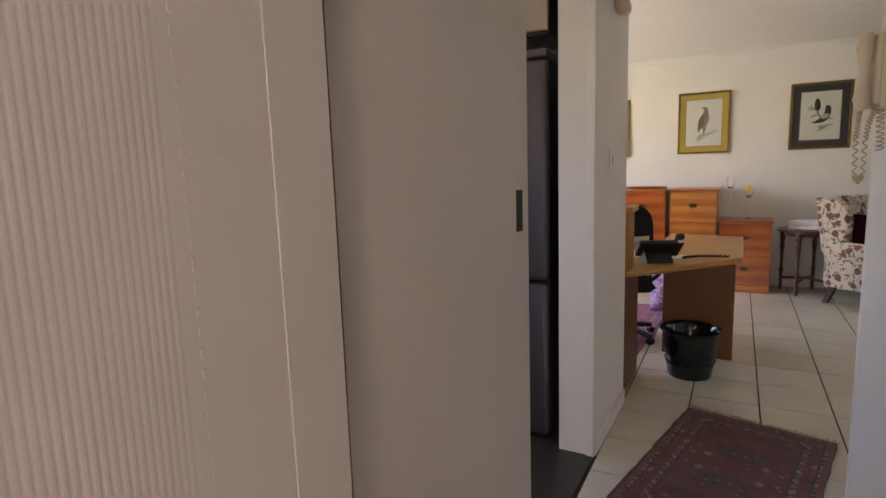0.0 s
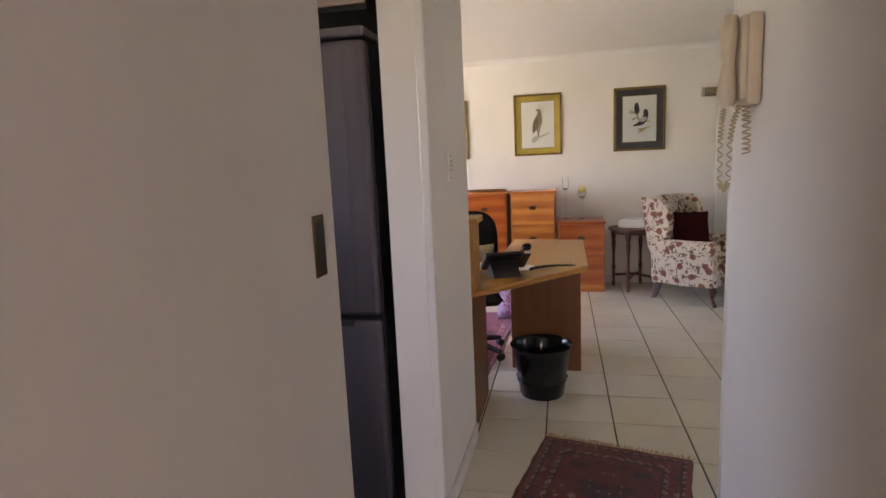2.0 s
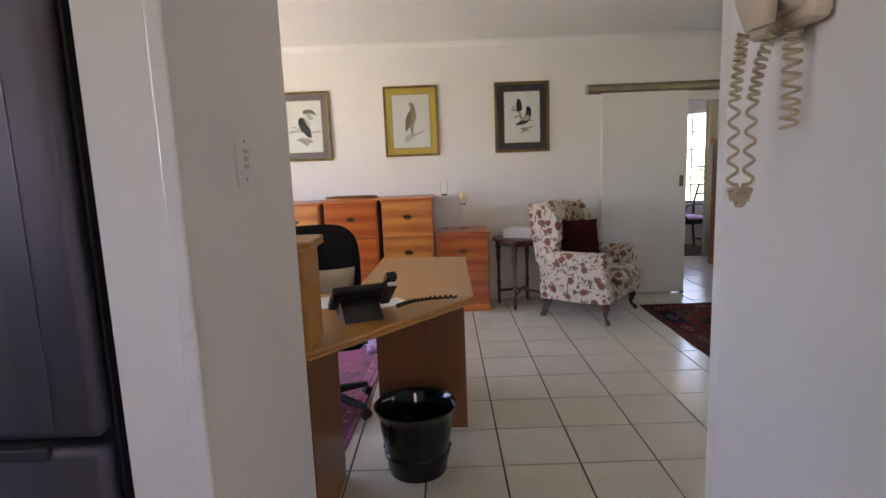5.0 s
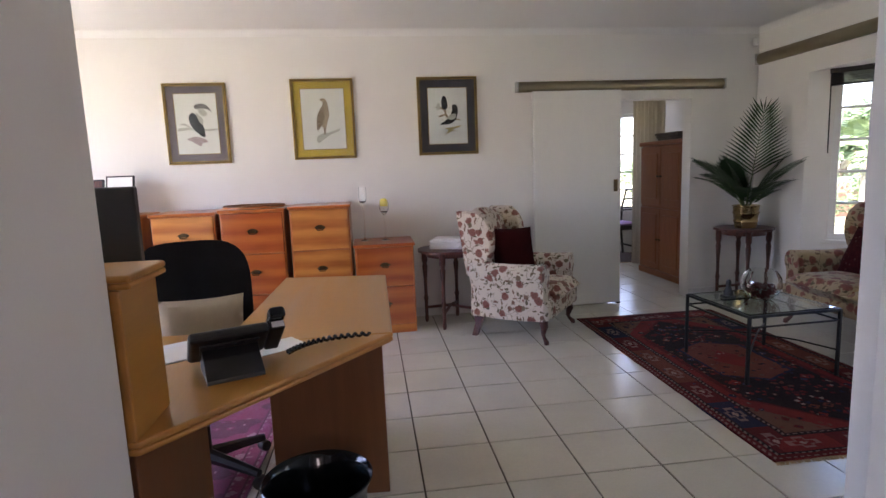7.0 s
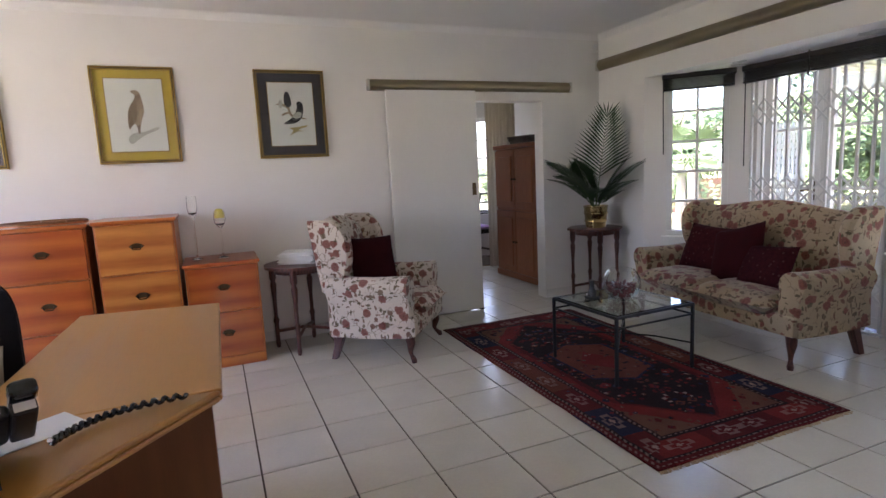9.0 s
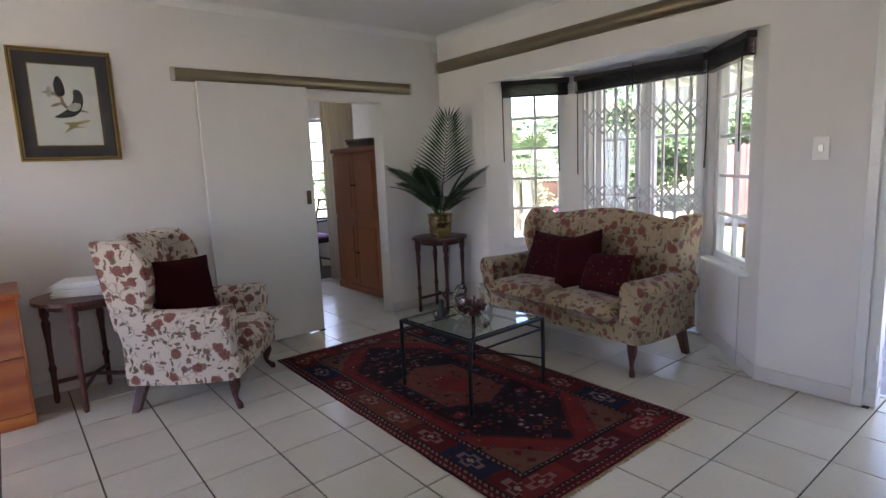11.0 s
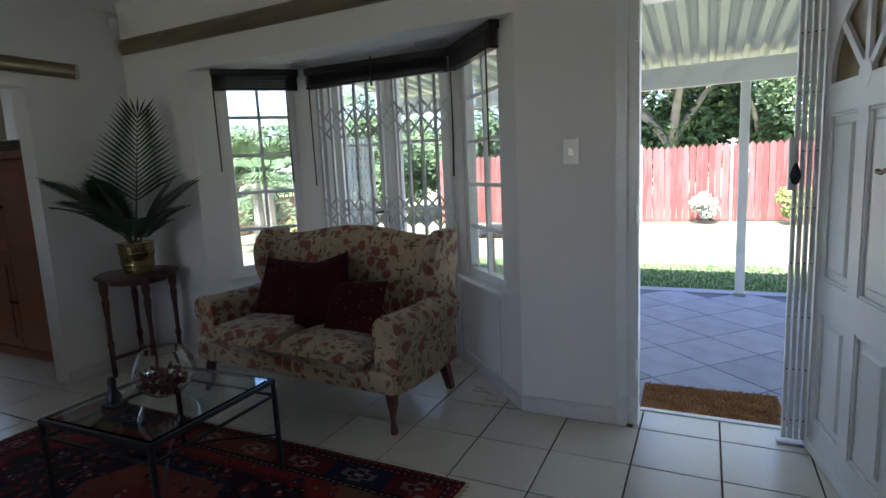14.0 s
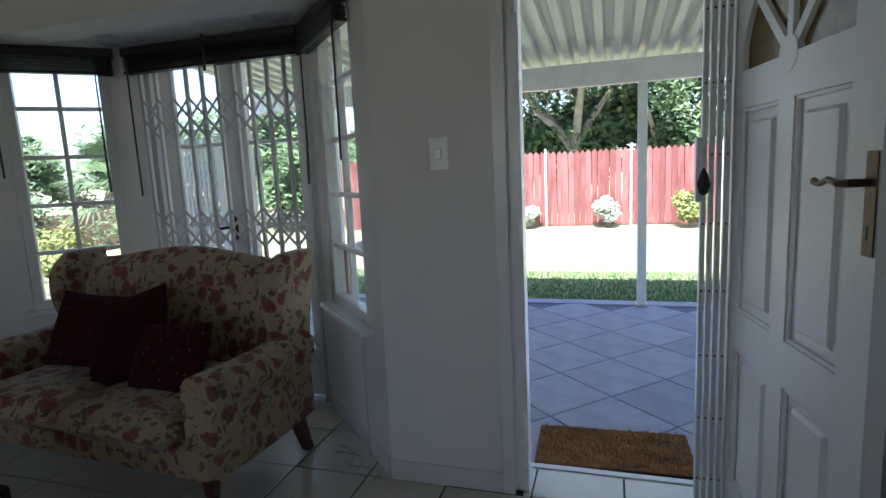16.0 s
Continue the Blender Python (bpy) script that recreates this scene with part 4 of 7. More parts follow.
# hall: kitchen sliding door, jambs, reeded panel
d = thing("kitchen_sliding_door", pose(0.06, 1.20, 0), "plain white sliding kitchen door half open", "door")
part("leaf", box(-0.036, 0.0, -0.18, 1.040, 0.01, 2.09, 0.004), SLIDE, d)
pull = part("finger_pull", box(-0.003, 0.0025, 0.930, 0.981, 1.185, 1.312, 0.0015), PLATE, d, "dark bronze recessed pull")
part("pull_well", box(0.0005, 0.0034, 0.940, 0.971, 1.20, 1.297, 0.0008), BLACKP, pull)
solid("trim_kitchen_architrave", box(0.0945, 0.0963, 1.125, 1.246, 0, 2.4, 0.0016), SLIDE, "smooth white architrave of the kitchen doorway", "architrave", kind=STRUCT)
# dark strip painted in for the shadow between architrave and sliding leaf
part("gap_shade", box(0.088, 0.0955, 1.2462, 1.2515, 0, 2.1, 0.0015), GAPSHADE, bpy.data.objects["trim_kitchen_architrave"], "dark olive strip standing for the shadow in the gap")


def reed(y, w, h, bm):
    """A shallow half-round rib up the wall."""
    prof = [(y + w * (0.5 - 0.5 * math.cos(math.pi * k / 5)), 0.0948 + h * math.sin(math.pi * k / 5)) for k in range(6)]
    lo = [bm.verts.new((x, yy, 0.0)) for yy, x in prof]
    hi = [bm.verts.new((x, yy, 2.4)) for yy, x in prof]
    for k in range(5):
        bm.faces.new((lo[k], lo[k + 1], hi[k + 1], hi[k]))


bm = bmesh.new()
for k in range(165):
    reed(-0.6 + 0.0095 * k, 0.0090, 0.0004, bm)
panel = solid("trim_reeded_panel", bm, WALL, "white vertically reeded wall panel", "panel", kind=STRUCT, smooth=True)
bm = bmesh.new()
random.seed(12)
for z in np.arange(0.05, 2.4, 0.026):
    box(0.0948, 0.0955, 0.988, 0.994, z, z + random.uniform(0.008, 0.016), 0.0003, bm, seg=1)
part("bead_line", bm, WALL, panel)
bm = box(0.052, 0.0875, 3.040, 3.0498, 0, 2.1, 0.006)
solid("trim_kitchen_jamb_far", bm, TRIMW, "white moulded door jamb of the kitchen", "door frame", kind=STRUCT)

# ---------------------------------------------------------------- seats
def turned_leg(h, r=0.018, foot=0.012):
    return [(0.0, 0), (foot, 0), (foot * 1.5, 0.03), (r * 0.75, 0.07), (r * 0.8, h * 0.30), (r * 1.15, h * 0.34), (r * 0.7, h * 0.38), (r * 0.75, h * 0.60), (r * 1.2, h * 0.78), (r * 0.8, h * 0.82), (r * 1.3, h * 0.86), (r * 1.3, h), (0, h)]


def cabriole(h, s):
    """A front leg that swells at the knee and ends in a pad foot; s: +1 or -1, the side it bows to."""
    pts = [(0.035 * s, 0.045, 0.0), (0.033 * s, 0.043, 0.018), (0.012 * s, 0.016, 0.05), (0.006 * s, 0.008, h * 0.45), (0.018 * s, 0.02, h * 0.8), (0.004 * s, 0.006, h + 0.03)]
    return tube(pts, 0.02, 12, radii=[0.017, 0.02, 0.013, 0.017, 0.030, 0.036])


def rolled_arm(depth, z0, z1, t, front_y):
    """An upholstered arm with a rolled top; local x is its thickness, outwards positive."""
    bm = bmesh.new()
    r = t * 0.62
    prof = [(-t / 2, z0), (-t / 2, z1 - r * 1.2)]
    for k in range(11):
        a = math.pi * (1.12 - k * 1.32 / 10)
        prof.append((0.012 + r * math.cos(a), z1 - r + r * math.sin(a)))
    prof += [(t / 2 - 0.004, z1 - 2 * r - 0.01), (t / 2 + 0.004, z0)]
    n = 6
    rings = []
    for k in range(n + 1):
        y = front_y - depth * k / n
        s = 1.0 if k else 0.97
        rings.append([bm.verts.new((x * s, y + (0.0 if k else 0.0), z - 0.012 * math.sin(math.pi * k / n))) for x, z in prof])
    for a, b_ in zip(rings, rings[1:]):
        for k in range(len(prof)):
            j = (k + 1) % len(prof)
            bm.faces.new((a[k], a[j], b_[j], b_[k]))
    f = bm.faces.new(rings[0])
    bm.faces.new(rings[-1][::-1])
    r_ = bmesh.ops.inset_individual(bm, faces=[f], thickness=0.012, depth=0.014)
    return bm


def wing(side, y0, y1, z0, z1, t):
    """A wing of the back: an S-curved side piece."""
    n = 9
    bm = bmesh.new()
    out = []
    for k in range(n + 1):
        u = k / n
        z = z0 + (z1 - z0) * u
        fwd = y1 - (y1 - y0) * (0.50 * (1 - u) ** 2 - 0.15 * math.sin(math.pi * u)) - 0.05 * max(0, u - 0.85) / 0.15
        out.append((fwd, z))
    rings = []
    for fwd, z in out:
        ring = []
        for yy, xx in ((y0, -t / 2), (fwd - 0.02, -t / 2), (fwd, -t * 0.25), (fwd, t * 0.25), (fwd - 0.02, t / 2), (y0, t / 2)):
            ring.append(bm.verts.new((xx, yy, z)))
        rings.append(ring)
    top = [bm.verts.new((v.co.x * 0.6, y0 + (v.co.y - y0) * 0.93, z1 + 0.018)) for v in rings[-1]]
    rings.append(top)
    for a, b_ in zip(rings, rings[1:]):
        for k in range(6):
            j = (k + 1) % 6
            bm.faces.new((a[k], a[j], b_[j], b_[k]))
    bm.faces.new(rings[0])
    bm.faces.new(rings[-1])
    return bm


def back_rest(w, y0, t, z0, z1, hump, tilt, n=24):
    """A stuffed back with a shaped top: low shoulders, a hump in the middle."""
    bm = bmesh.new()
    m = 12
    grids = []
    for s in (1, -1):
        g = []
        for i in range(n + 1):
            u = 2 * i / n - 1
            top = z1 + hump * (math.cos(math.pi * u * 1.12) * 0.5 + 0.2) + 0.012 * (abs(u) > 0.9)
            row = []
            for j in range(m + 1):
                v = j / m
                e = max(0.0, (1 - abs(u) ** 6) * (1 - abs(2 * v - 1) ** 5)) ** 0.4
                z = z0 + (top - z0) * v
                y = y0 + s * (t / 2) * (0.25 + 0.75 * e) - tilt * (v * v)
                row.append(bm.verts.new((u * w / 2, y, z)))
            g.append(row)
        grids.append(g)
        for i in range(n):
            for j in range(m):
                q = (g[i][j], g[i + 1][j], g[i + 1][j + 1], g[i][j + 1])
                bm.faces.new(q if s > 0 else q[::-1])
    a, b_ = grids
    rim = [(i, 0) for i in range(n)] + [(n, j) for j in range(m)] + [(i, m) for i in range(n, 0, -1)] + [(0, j) for j in range(m, 0, -1)]
    for k in range(len(rim)):
        p, q = rim[k], rim[(k + 1) % len(rim)]
        bm.faces.new((a[p[0]][p[1]], b_[p[0]][p[1]], b_[q[0]][q[1]], a[q[0]][q[1]]))
    return bm


def wing_seat(name, m, W, D, seats, fabric, label, category, back_z, arm_z, seat_z, leg_h, hump, lean):
    """Wing chair or settee. Local y is the front; the feet stand at +-W/2, +-D/2."""
    t = thing(name, m, label, category)
    at = 0.14
    bm = box(-W / 2 - 0.03, W / 2 + 0.03, -D / 2 - 0.02, D / 2 + 0.03, leg_h, seat_z - 0.10, 0.025)
    for v in bm.verts:
        if v.co.z < leg_h + 0.05 and v.co.y > D / 2 - 0.05:
            v.co.z -= 0.02 * math.cos(v.co.x / W * math.pi * 2)
    part("seat_frame", bm, fabric, t, smooth=True)
    inner = W + 0.06 - 2 * at
    for k in range(seats):
        w = inner / seats
        cm = Matrix.Translation((-inner / 2 + w * (k + 0.5), 0.055, seat_z - 0.055))
        part("seat_cushion", moved(cushion(w + 0.012, D + 0.10, 0.155, puff=0.22, corner=0.02), cm), fabric, t, smooth=True)
    slope = Matrix.Identity(4)
    slope[1][2], slope[1][3] = -lean, lean * (arm_z - 0.15)
    part("backrest", moved(back_rest(W - 0.02, -D / 2 + 0.03, 0.15, leg_h + 0.1, back_z - hump * 0.5, hump, 0.04), slope), fabric, t, smooth=True)
    for s in (-1, 1):
        bm = rolled_arm(D + 0.0, leg_h + 0.02, arm_z, at, D / 2 - 0.01)
        if s < 0:
            bm = moved(bm, Matrix.Diagonal((-1, 1, 1, 1)))
        part("armrest", moved(bm, Matrix.Translation((s * (W / 2 - at / 2 + 0.035), 0, 0))), fabric, t, smooth=True)
        bm = wing(s, -D / 2 - 0.06, -D / 2 + 0.20, arm_z - 0.12, back_z - 0.02, 0.085)
        sh = Matrix.Identity(4)
        sh[0][2] = s * 0.04
        part("wing", moved(bm, Matrix.Translation((s * (W / 2 - 0.035 - 0.03), 0, 0)) @ sh @ slope), fabric, t, smooth=True)
        part("front_leg", moved(cabriole(leg_h, s), Matrix.Translation((s * (W / 2 - 0.035), D / 2 - 0.045, 0))), MAHOG, t, "dark mahogany cabriole leg", smooth=True)
        bm = bmesh.new()
        lo, hi = [], []
        for dx, dy in ((-1, -1), (1, -1), (1, 1), (-1, 1)):
            lo.append(bm.verts.new((s * W / 2 - s * 0.02 + dx * 0.02, -D / 2 - 0.01 + dy * 0.02, 0)))
            hi.append(bm.verts.new((s * W / 2 - s * 0.035 + dx * 0.028, -D / 2 + 0.05 + dy * 0.03, leg_h + 0.02)))
        bm.faces.new(lo[::-1])
        bm.faces.new(hi)
        for k in range(4):
            bm.faces.new((lo[k], lo[(k + 1) % 4], hi[(k + 1) % 4], hi[k]))
        part("back_leg", bm, MAHOG, t, "dark splayed square leg")
    return t


wing_seat("wing_armchair", pose(1.86, 6.85, 0, 0, 0, -128), 0.66, 0.60, 1, FABRIC_LIT, "cream wing armchair with red flowers and leaves", "armchair", 1.005, 0.61, 0.43, 0.165, 0.04, 0.14)
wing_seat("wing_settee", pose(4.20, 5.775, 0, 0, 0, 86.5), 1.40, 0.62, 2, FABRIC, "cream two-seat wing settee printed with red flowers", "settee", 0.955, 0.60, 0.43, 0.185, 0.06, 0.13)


def scatter_cushion(m, w, h, t, material, label):
    c = solid("cushion", cushion(w, h, t, puff=0.4, corner=0.05), material, label, "cushion", "crimson cushions", smooth=True)
    c.matrix_basis = m
    return c


def seat_cushion_pose(x, y, z, face, lean, spin=0.0):
    """Stands a cushion on edge: face is the yaw it faces, lean its tilt backwards."""
    return pose(x, y, z, 0, 0, face) @ pose(0, 0, 0, 90 - lean, 0, 0) @ pose(0, 0, 0, 0, 0, spin)


pm, pn, pl, pb = nodes_of("crimson_embroidery", 0.9, 0, 0.1)
pv = coords(pn, pl)
pvo = pn.new("ShaderNodeTexVoronoi")
pvo.inputs["Scale"].default_value = 26
pl.new(pv, pvo.inputs["Vector"])
spots = ramp_of(pn, pl, pvo.outputs["Distance"], [(0.14, (0.15, 0.09, 0.07)), (0.22, (0.035, 0.006, 0.008))])
pl.new(mix_of(pn, pl, 0.5, spots, ramp_of(pn, pl, noise_of(pn, pl, pv, 40, 3), [(0.35, (0.03, 0.005, 0.008)), (0.65, (0.07, 0.012, 0.013))])), pb.inputs["Base Color"])
bump_of(pn, pl, pb, pvo.outputs["Distance"], 0.2, 0.004)
scatter_cushion(seat_cushion_pose(1.78, 6.89, 0.64, 24, 13, -3), 0.42, 0.42, 0.13, CRIM, "plain crimson cushion leaning on the armchair's back")
scatter_cushion(seat_cushion_pose(4.27, 6.10, 0.60, -90 + 2, 22, -4), 0.40, 0.37, 0.13, pm, "dark crimson cushion with small flowers on the settee")
scatter_cushion(seat_cushion_pose(4.18, 5.75, 0.615, -90 - 4, 26, 17), 0.41, 0.41, 0.14, CRIM, "plain crimson cushion leaning on the settee's back")
scatter_cushion(seat_cushion_pose(4.10, 5.46, 0.565, -90 - 8, 28, 5), 0.40, 0.30, 0.12, pm, "dark crimson oblong cushion with small flowers on the settee")


# ---------------------------------------------------------------- tables
def occasional_table(name, m, r, h, spread, label, scallop=0):
    t = thing(name, m, label, "side table", "mahogany occasional tables")
    n = 64
    poly = [((r + (0.012 * math.cos(8 * a) if scallop else 0)) * math.cos(a), (r + (0.012 * math.cos(8 * a) if scallop else 0)) * math.sin(a)) for a in [2 * math.pi * k / n for k in range(n)]]
    part("tabletop", prism(poly, h - 0.022, h, bevel=0.007), MAHOG, t, smooth=True)
    part("apron", lathe([(0, h - 0.065), (r * 0.74, h - 0.065), (r * 0.76, h - 0.022), (0, h - 0.022)], seg=32), MAHOG, t, smooth=True)
    for a in (45, 135, 225, 315):
        part("leg", lathe(turned_leg(h - 0.022, 0.02), (spread * math.cos(radians(a)), spread * math.sin(radians(a)), 0), 14), MAHOG, t, smooth=True)
    for a in (45, 135):
        c, s = spread * math.cos(radians(a)), spread * math.sin(radians(a))
        pts = [(c * u, s * u, 0.13 + 0.03 * (1 - abs(u)) + (0.003 if a == 45 else 0)) for u in np.linspace(-1, 1, 9)]
        part("stretcher", tube(pts, 0.013, 8), MAHOG, t, smooth=True)
    return t


occasional_table("side_table", pose(1.29, 7.21, 0, 0, 0, 22), 0.27, 0.665, 0.225, "dark mahogany occasional table with turned legs beside an armchair")
occasional_table("plant_table", pose(4.07, 7.22, 0, 0, 0, 20), 0.25, 0.70, 0.21, "dark mahogany occasional table with scalloped top under a palm", 1)

# coffee table: iron frame, glass top
ct = thing("coffee_table", pose(3.065, 5.69, 0.012, 0, 0, 1.5), "square black iron coffee table with a glass top", "coffee table")
h, s = 0.415, 0.30
for a, b_ in ((-1, -1), (1, -1), (1, 1), (-1, 1)):
    part("leg", box(a * s - 0.009, a * s + 0.009, b_ * s - 0.009, b_ * s + 0.009, 0, h, 0.003), IRON, ct)
for z, r_ in ((h - 0.006, 0.008), (h - 0.07, 0.005)):
    for k in range(4):
        a, b_ = ((-s, -s), (s, -s), (s, s), (-s, s))[k], ((s, -s), (s, s), (-s, s), (-s, -s))[k]
        part("rail", strip_box((*a, z), (*b_, z), 2 * r_, 2 * r_), IRON, ct)
for k in range(2):
    a = (-s, -s) if k else (s, -s)
    part("stretcher", tube([(a[0], a[1], 0.16), (a[0] * 0.5, a[1] * 0.5, 0.19), (0, 0, 0.20 + 0.006 * k), (-a[0] * 0.5, -a[1] * 0.5, 0.19), (-a[0], -a[1], 0.16)], 0.005), IRON, ct)
part("glass_top", box(-s + 0.012, s - 0.012, -s + 0.012, s - 0.012, h - 0.004, h + 0.006, 0.002), TOPGLASS, ct, "clear green-tinged glass")

bowl = thing("fish_bowl", pose(3.10, 5.72, 0.435) @ Matrix.Diagonal((1.15, 1.15, 1.12, 1)), "round clear glass bowl half full of red potpourri", "bowl")
prof = [(0.0, 0.0), (0.05, 0.0), (0.085, 0.03), (0.105, 0.075), (0.10, 0.12), (0.082, 0.152), (0.072, 0.165), (0.069, 0.165), (0.079, 0.150), (0.097, 0.118), (0.102, 0.075), (0.082, 0.032), (0.05, 0.004), (0.0, 0.004)]
part("bowl", lathe(prof, seg=32), GLASS, bowl, smooth=True)
bm = bmesh.new()
for k in range(150):
    a, r_ = random.uniform(0, 6.28), 0.085 * math.sqrt(random.random())
    z = random.uniform(0.012 + 0.25 * max(0, r_ - 0.045), 0.085)
    r_ *= 0.6 + 0.35 * min(1, z / 0.05)
    b2 = bmesh.ops.create_icosphere(bm, subdivisions=1, radius=random.uniform(0.008, 0.014), matrix=pose(r_ * math.cos(a), r_ * math.sin(a), z, random.uniform(0, 90), random.uniform(0, 90), 0) @ Matrix.Diagonal((1, 0.8, 0.4, 1)))
part("potpourri", bm, POTP, bowl, "dried red petals")
fig = thing("figurine", pose(2.93, 5.80, 0.434), "small dark seated figurine on the glass table", "ornament")
part("base", box(-0.04, 0.04, -0.03, 0.03, 0, 0.018, 0.006), BLACKP, fig)
part("body", lathe([(0, 0.018), (0.028, 0.018), (0.03, 0.04), (0.017, 0.065), (0.013, 0.085), (0.017, 0.10), (0.011, 0.118), (0, 0.122)], seg=16), BLACKP, fig, smooth=True)
solid("card", moved(box(-0.035, 0.035, -0.022, 0.022, 0, 0.012, 0.002), pose(3.0, 5.9, 0.434, 0, 0, 25)), PRINT, "small white card box on the glass table", "card")

# rugs


def rug(name, m, w, h, material, label, fringe=0.03, fringe_m=None):
    t = thing(name, m, label, "rug")
    bm = bmesh.new()
    nx, ny = 24, 40
    g = [[bm.verts.new((w * (i / nx - 0.5) + 0.006 * noise.noise((j * 0.3, i * 0.01, 2)), h * (j / ny - 0.5) + 0.006 * noise.noise((i * 0.3, 5, 1)), 0.009 + 0.002 * noise.noise((i * 0.25, j * 0.25, 0)))) for j in range(ny + 1)] for i in range(nx + 1)]
    for i in range(nx):
        for j in range(ny):
            bm.faces.new((g[i][j], g[i + 1][j], g[i + 1][j + 1], g[i][j + 1]))
    ex = bmesh.ops.extrude_face_region(bm, geom=list(bm.faces))
    for v in ex["geom"]:
        if isinstance(v, bmesh.types.BMVert):
            v.co.z = 0.001
    part("rug_body", bm, material, t)
    for s in (-1, 1):
        bm = bmesh.new()
        for k in range(int(w / 0.005)):
            x = -w / 2 + k * 0.005 + random.uniform(-0.002, 0.002)
            strip_box((x, s * (h / 2 - 0.004), 0.005), (x + random.uniform(-0.012, 0.012), s * (h / 2 + fringe * random.uniform(0.5, 1.1)), 0.002), 0.005, 0.002, bm)
        tagged(part("fringe", bm, fringe_m, t, "pale cotton fringe"), kind="stuff")
    return t


FRINGE = surface("cotton_fringe", (0.42, 0.30, 0.17), 0.95, var=0.2, big=20, fine=150)
rug("persian_rug", pose(2.97, 5.80, 0, 0, 0, -0.6), 1.24, 2.40, persian("persian_wool", 1.24, 2.40), "dark red and navy persian rug under the coffee table", 0.02, FRINGE)
rug("hall_rug", pose(0.665, 3.19, 0, 0, 0, -12.5), 0.69, 1.08, carpet("hall_wool", (0.11, 0.012, 0.010), (0.15, 0.03, 0.015), (0.045, 0.010, 0.012), (0.22, 0.13, 0.08), 0.69, 1.08, 16.0), "small worn dark red persian rug with a fringe", 0.05, FRINGE)
rug("office_mat", pose(-0.22, 5.25, 0, 0, 0, -3), 0.60, 1.75, carpet("magenta_wool", (0.26, 0.02, 0.10), (0.33, 0.05, 0.16), (0.13, 0.008, 0.05), (0.42, 0.20, 0.26), 0.60, 1.75, 11.0), "magenta woven runner under the office chair", 0.02, FRINGE)

# ---------------------------------------------------------------- office corner
desk = thing("corner_desk", pose(0, 0, 0), "pale oak laminate corner desk with dark panels", "desk")
corner_top = [(0.115, 3.765), (0.69, 4.446), (0.118, 4.446), (0.10, 4.62), (-1.1, 4.62), (-1.1, 3.765)]
return_top = [(0.692, 4.450), (0.70, 5.565), (0.15, 5.66), (0.12, 4.70), (0.118, 4.450)]
for outline in (corner_top, return_top):
    part("desktop", prism(outline, 0.753, 0.770, bevel=0.006), OAK, desk)
    part("edge_moulding", prism(outline, 0.737, 0.7525, bevel=0.006), OAK, desk)
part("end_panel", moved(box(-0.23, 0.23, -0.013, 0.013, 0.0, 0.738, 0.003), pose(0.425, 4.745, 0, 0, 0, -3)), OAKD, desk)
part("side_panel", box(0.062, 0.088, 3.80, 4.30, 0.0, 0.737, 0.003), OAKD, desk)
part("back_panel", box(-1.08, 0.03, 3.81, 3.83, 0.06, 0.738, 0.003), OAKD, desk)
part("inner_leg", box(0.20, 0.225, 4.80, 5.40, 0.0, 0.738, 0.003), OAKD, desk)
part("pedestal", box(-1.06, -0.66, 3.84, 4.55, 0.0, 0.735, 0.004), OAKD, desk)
hutch = thing("desk_hutch", pose(0, 0, 0.771), "oak laminate raised counter on the desk", "counter")
part("side", box(0.085, 0.112, 3.765, 3.965, 0.0, 0.335, 0.003), OAK, hutch)
part("top", prism([(-1.1, 3.765), (0.135, 3.765), (0.135, 3.975), (0.115, 3.99), (-1.1, 3.99)], 0.350, 0.366, bevel=0.006), OAK, hutch)
part("top_moulding", prism([(-1.1, 3.765), (0.135, 3.765), (0.135, 3.975), (0.115, 3.99), (-1.1, 3.99)], 0.3352, 0.3498, bevel=0.006), OAK, hutch)
part("back", box(-1.1, 0.084, 3.766, 3.785, 0.0, 0.335, 0.002), OAK, hutch)
part("shelf_side", box(-1.1, -1.075, 3.82, 4.09, 0.0, 0.335, 0.002), OAK, hutch)

mon = thing("monitor", pose(-0.33, 4.40, 0.771, 0, 0, 4), "black flat computer monitor seen from the side", "monitor")
part("screen", box(-0.24, 0.24, -0.02, 0.02, 0.17, 0.545, 0.006), BLACKP, mon)
part("stand", box(-0.03, 0.03, -0.015, 0.02, 0.0, 0.2, 0.004), BLACKP, mon)
part("foot", box(-0.1, 0.1, -0.06, 0.08, 0.0, 0.012, 0.004), BLACKP, mon)

ph = thing("desk_phone", pose(0.215, 4.215, 0.771, 0, 0, 22) @ Matrix.Diagonal((1.1, 1.05, 0.88, 1)), "black desk telephone on a tilted stand with a coiled cord", "telephone")
tip_ = pose(0, 0, 0.088, -42)
part("body", moved(box(-0.115, 0.085, -0.085, 0.085, -0.018, 0.018, 0.012, seg=3), tip_), BLACKP, ph)
part("back_cover", moved(box(-0.09, 0.06, -0.05, 0.05, -0.026, -0.017, 0.004), tip_), BLACKP, ph)
for x0_, x1_ in ((-0.085, 0.055),):
    bm = bmesh.new()
    sec = [(-0.115, 0.0), (0.05, 0.0), (0.05, 0.012), (0.0, 0.066), (-0.028, 0.092), (-0.112, 0.012)]
    ra = [bm.verts.new((x0_, y, z)) for y, z in sec]
    rb = [bm.verts.new((x1_, y, z)) for y, z in sec]
    for k in range(6):
        bm.faces.new((ra[k], ra[(k + 1) % 6], rb[(k + 1) % 6], rb[k]))
    bm.faces.new(ra)
    bm.faces.new(rb[::-1])
    part("stand_foot", bm, BLACKP, ph)
part("stand_bar", moved(box(-0.085, 0.055, -0.004, 0.004, -0.028, 0.028, 0.002), pose(0, -0.078, 0.040, -44)), BLACKP, ph)
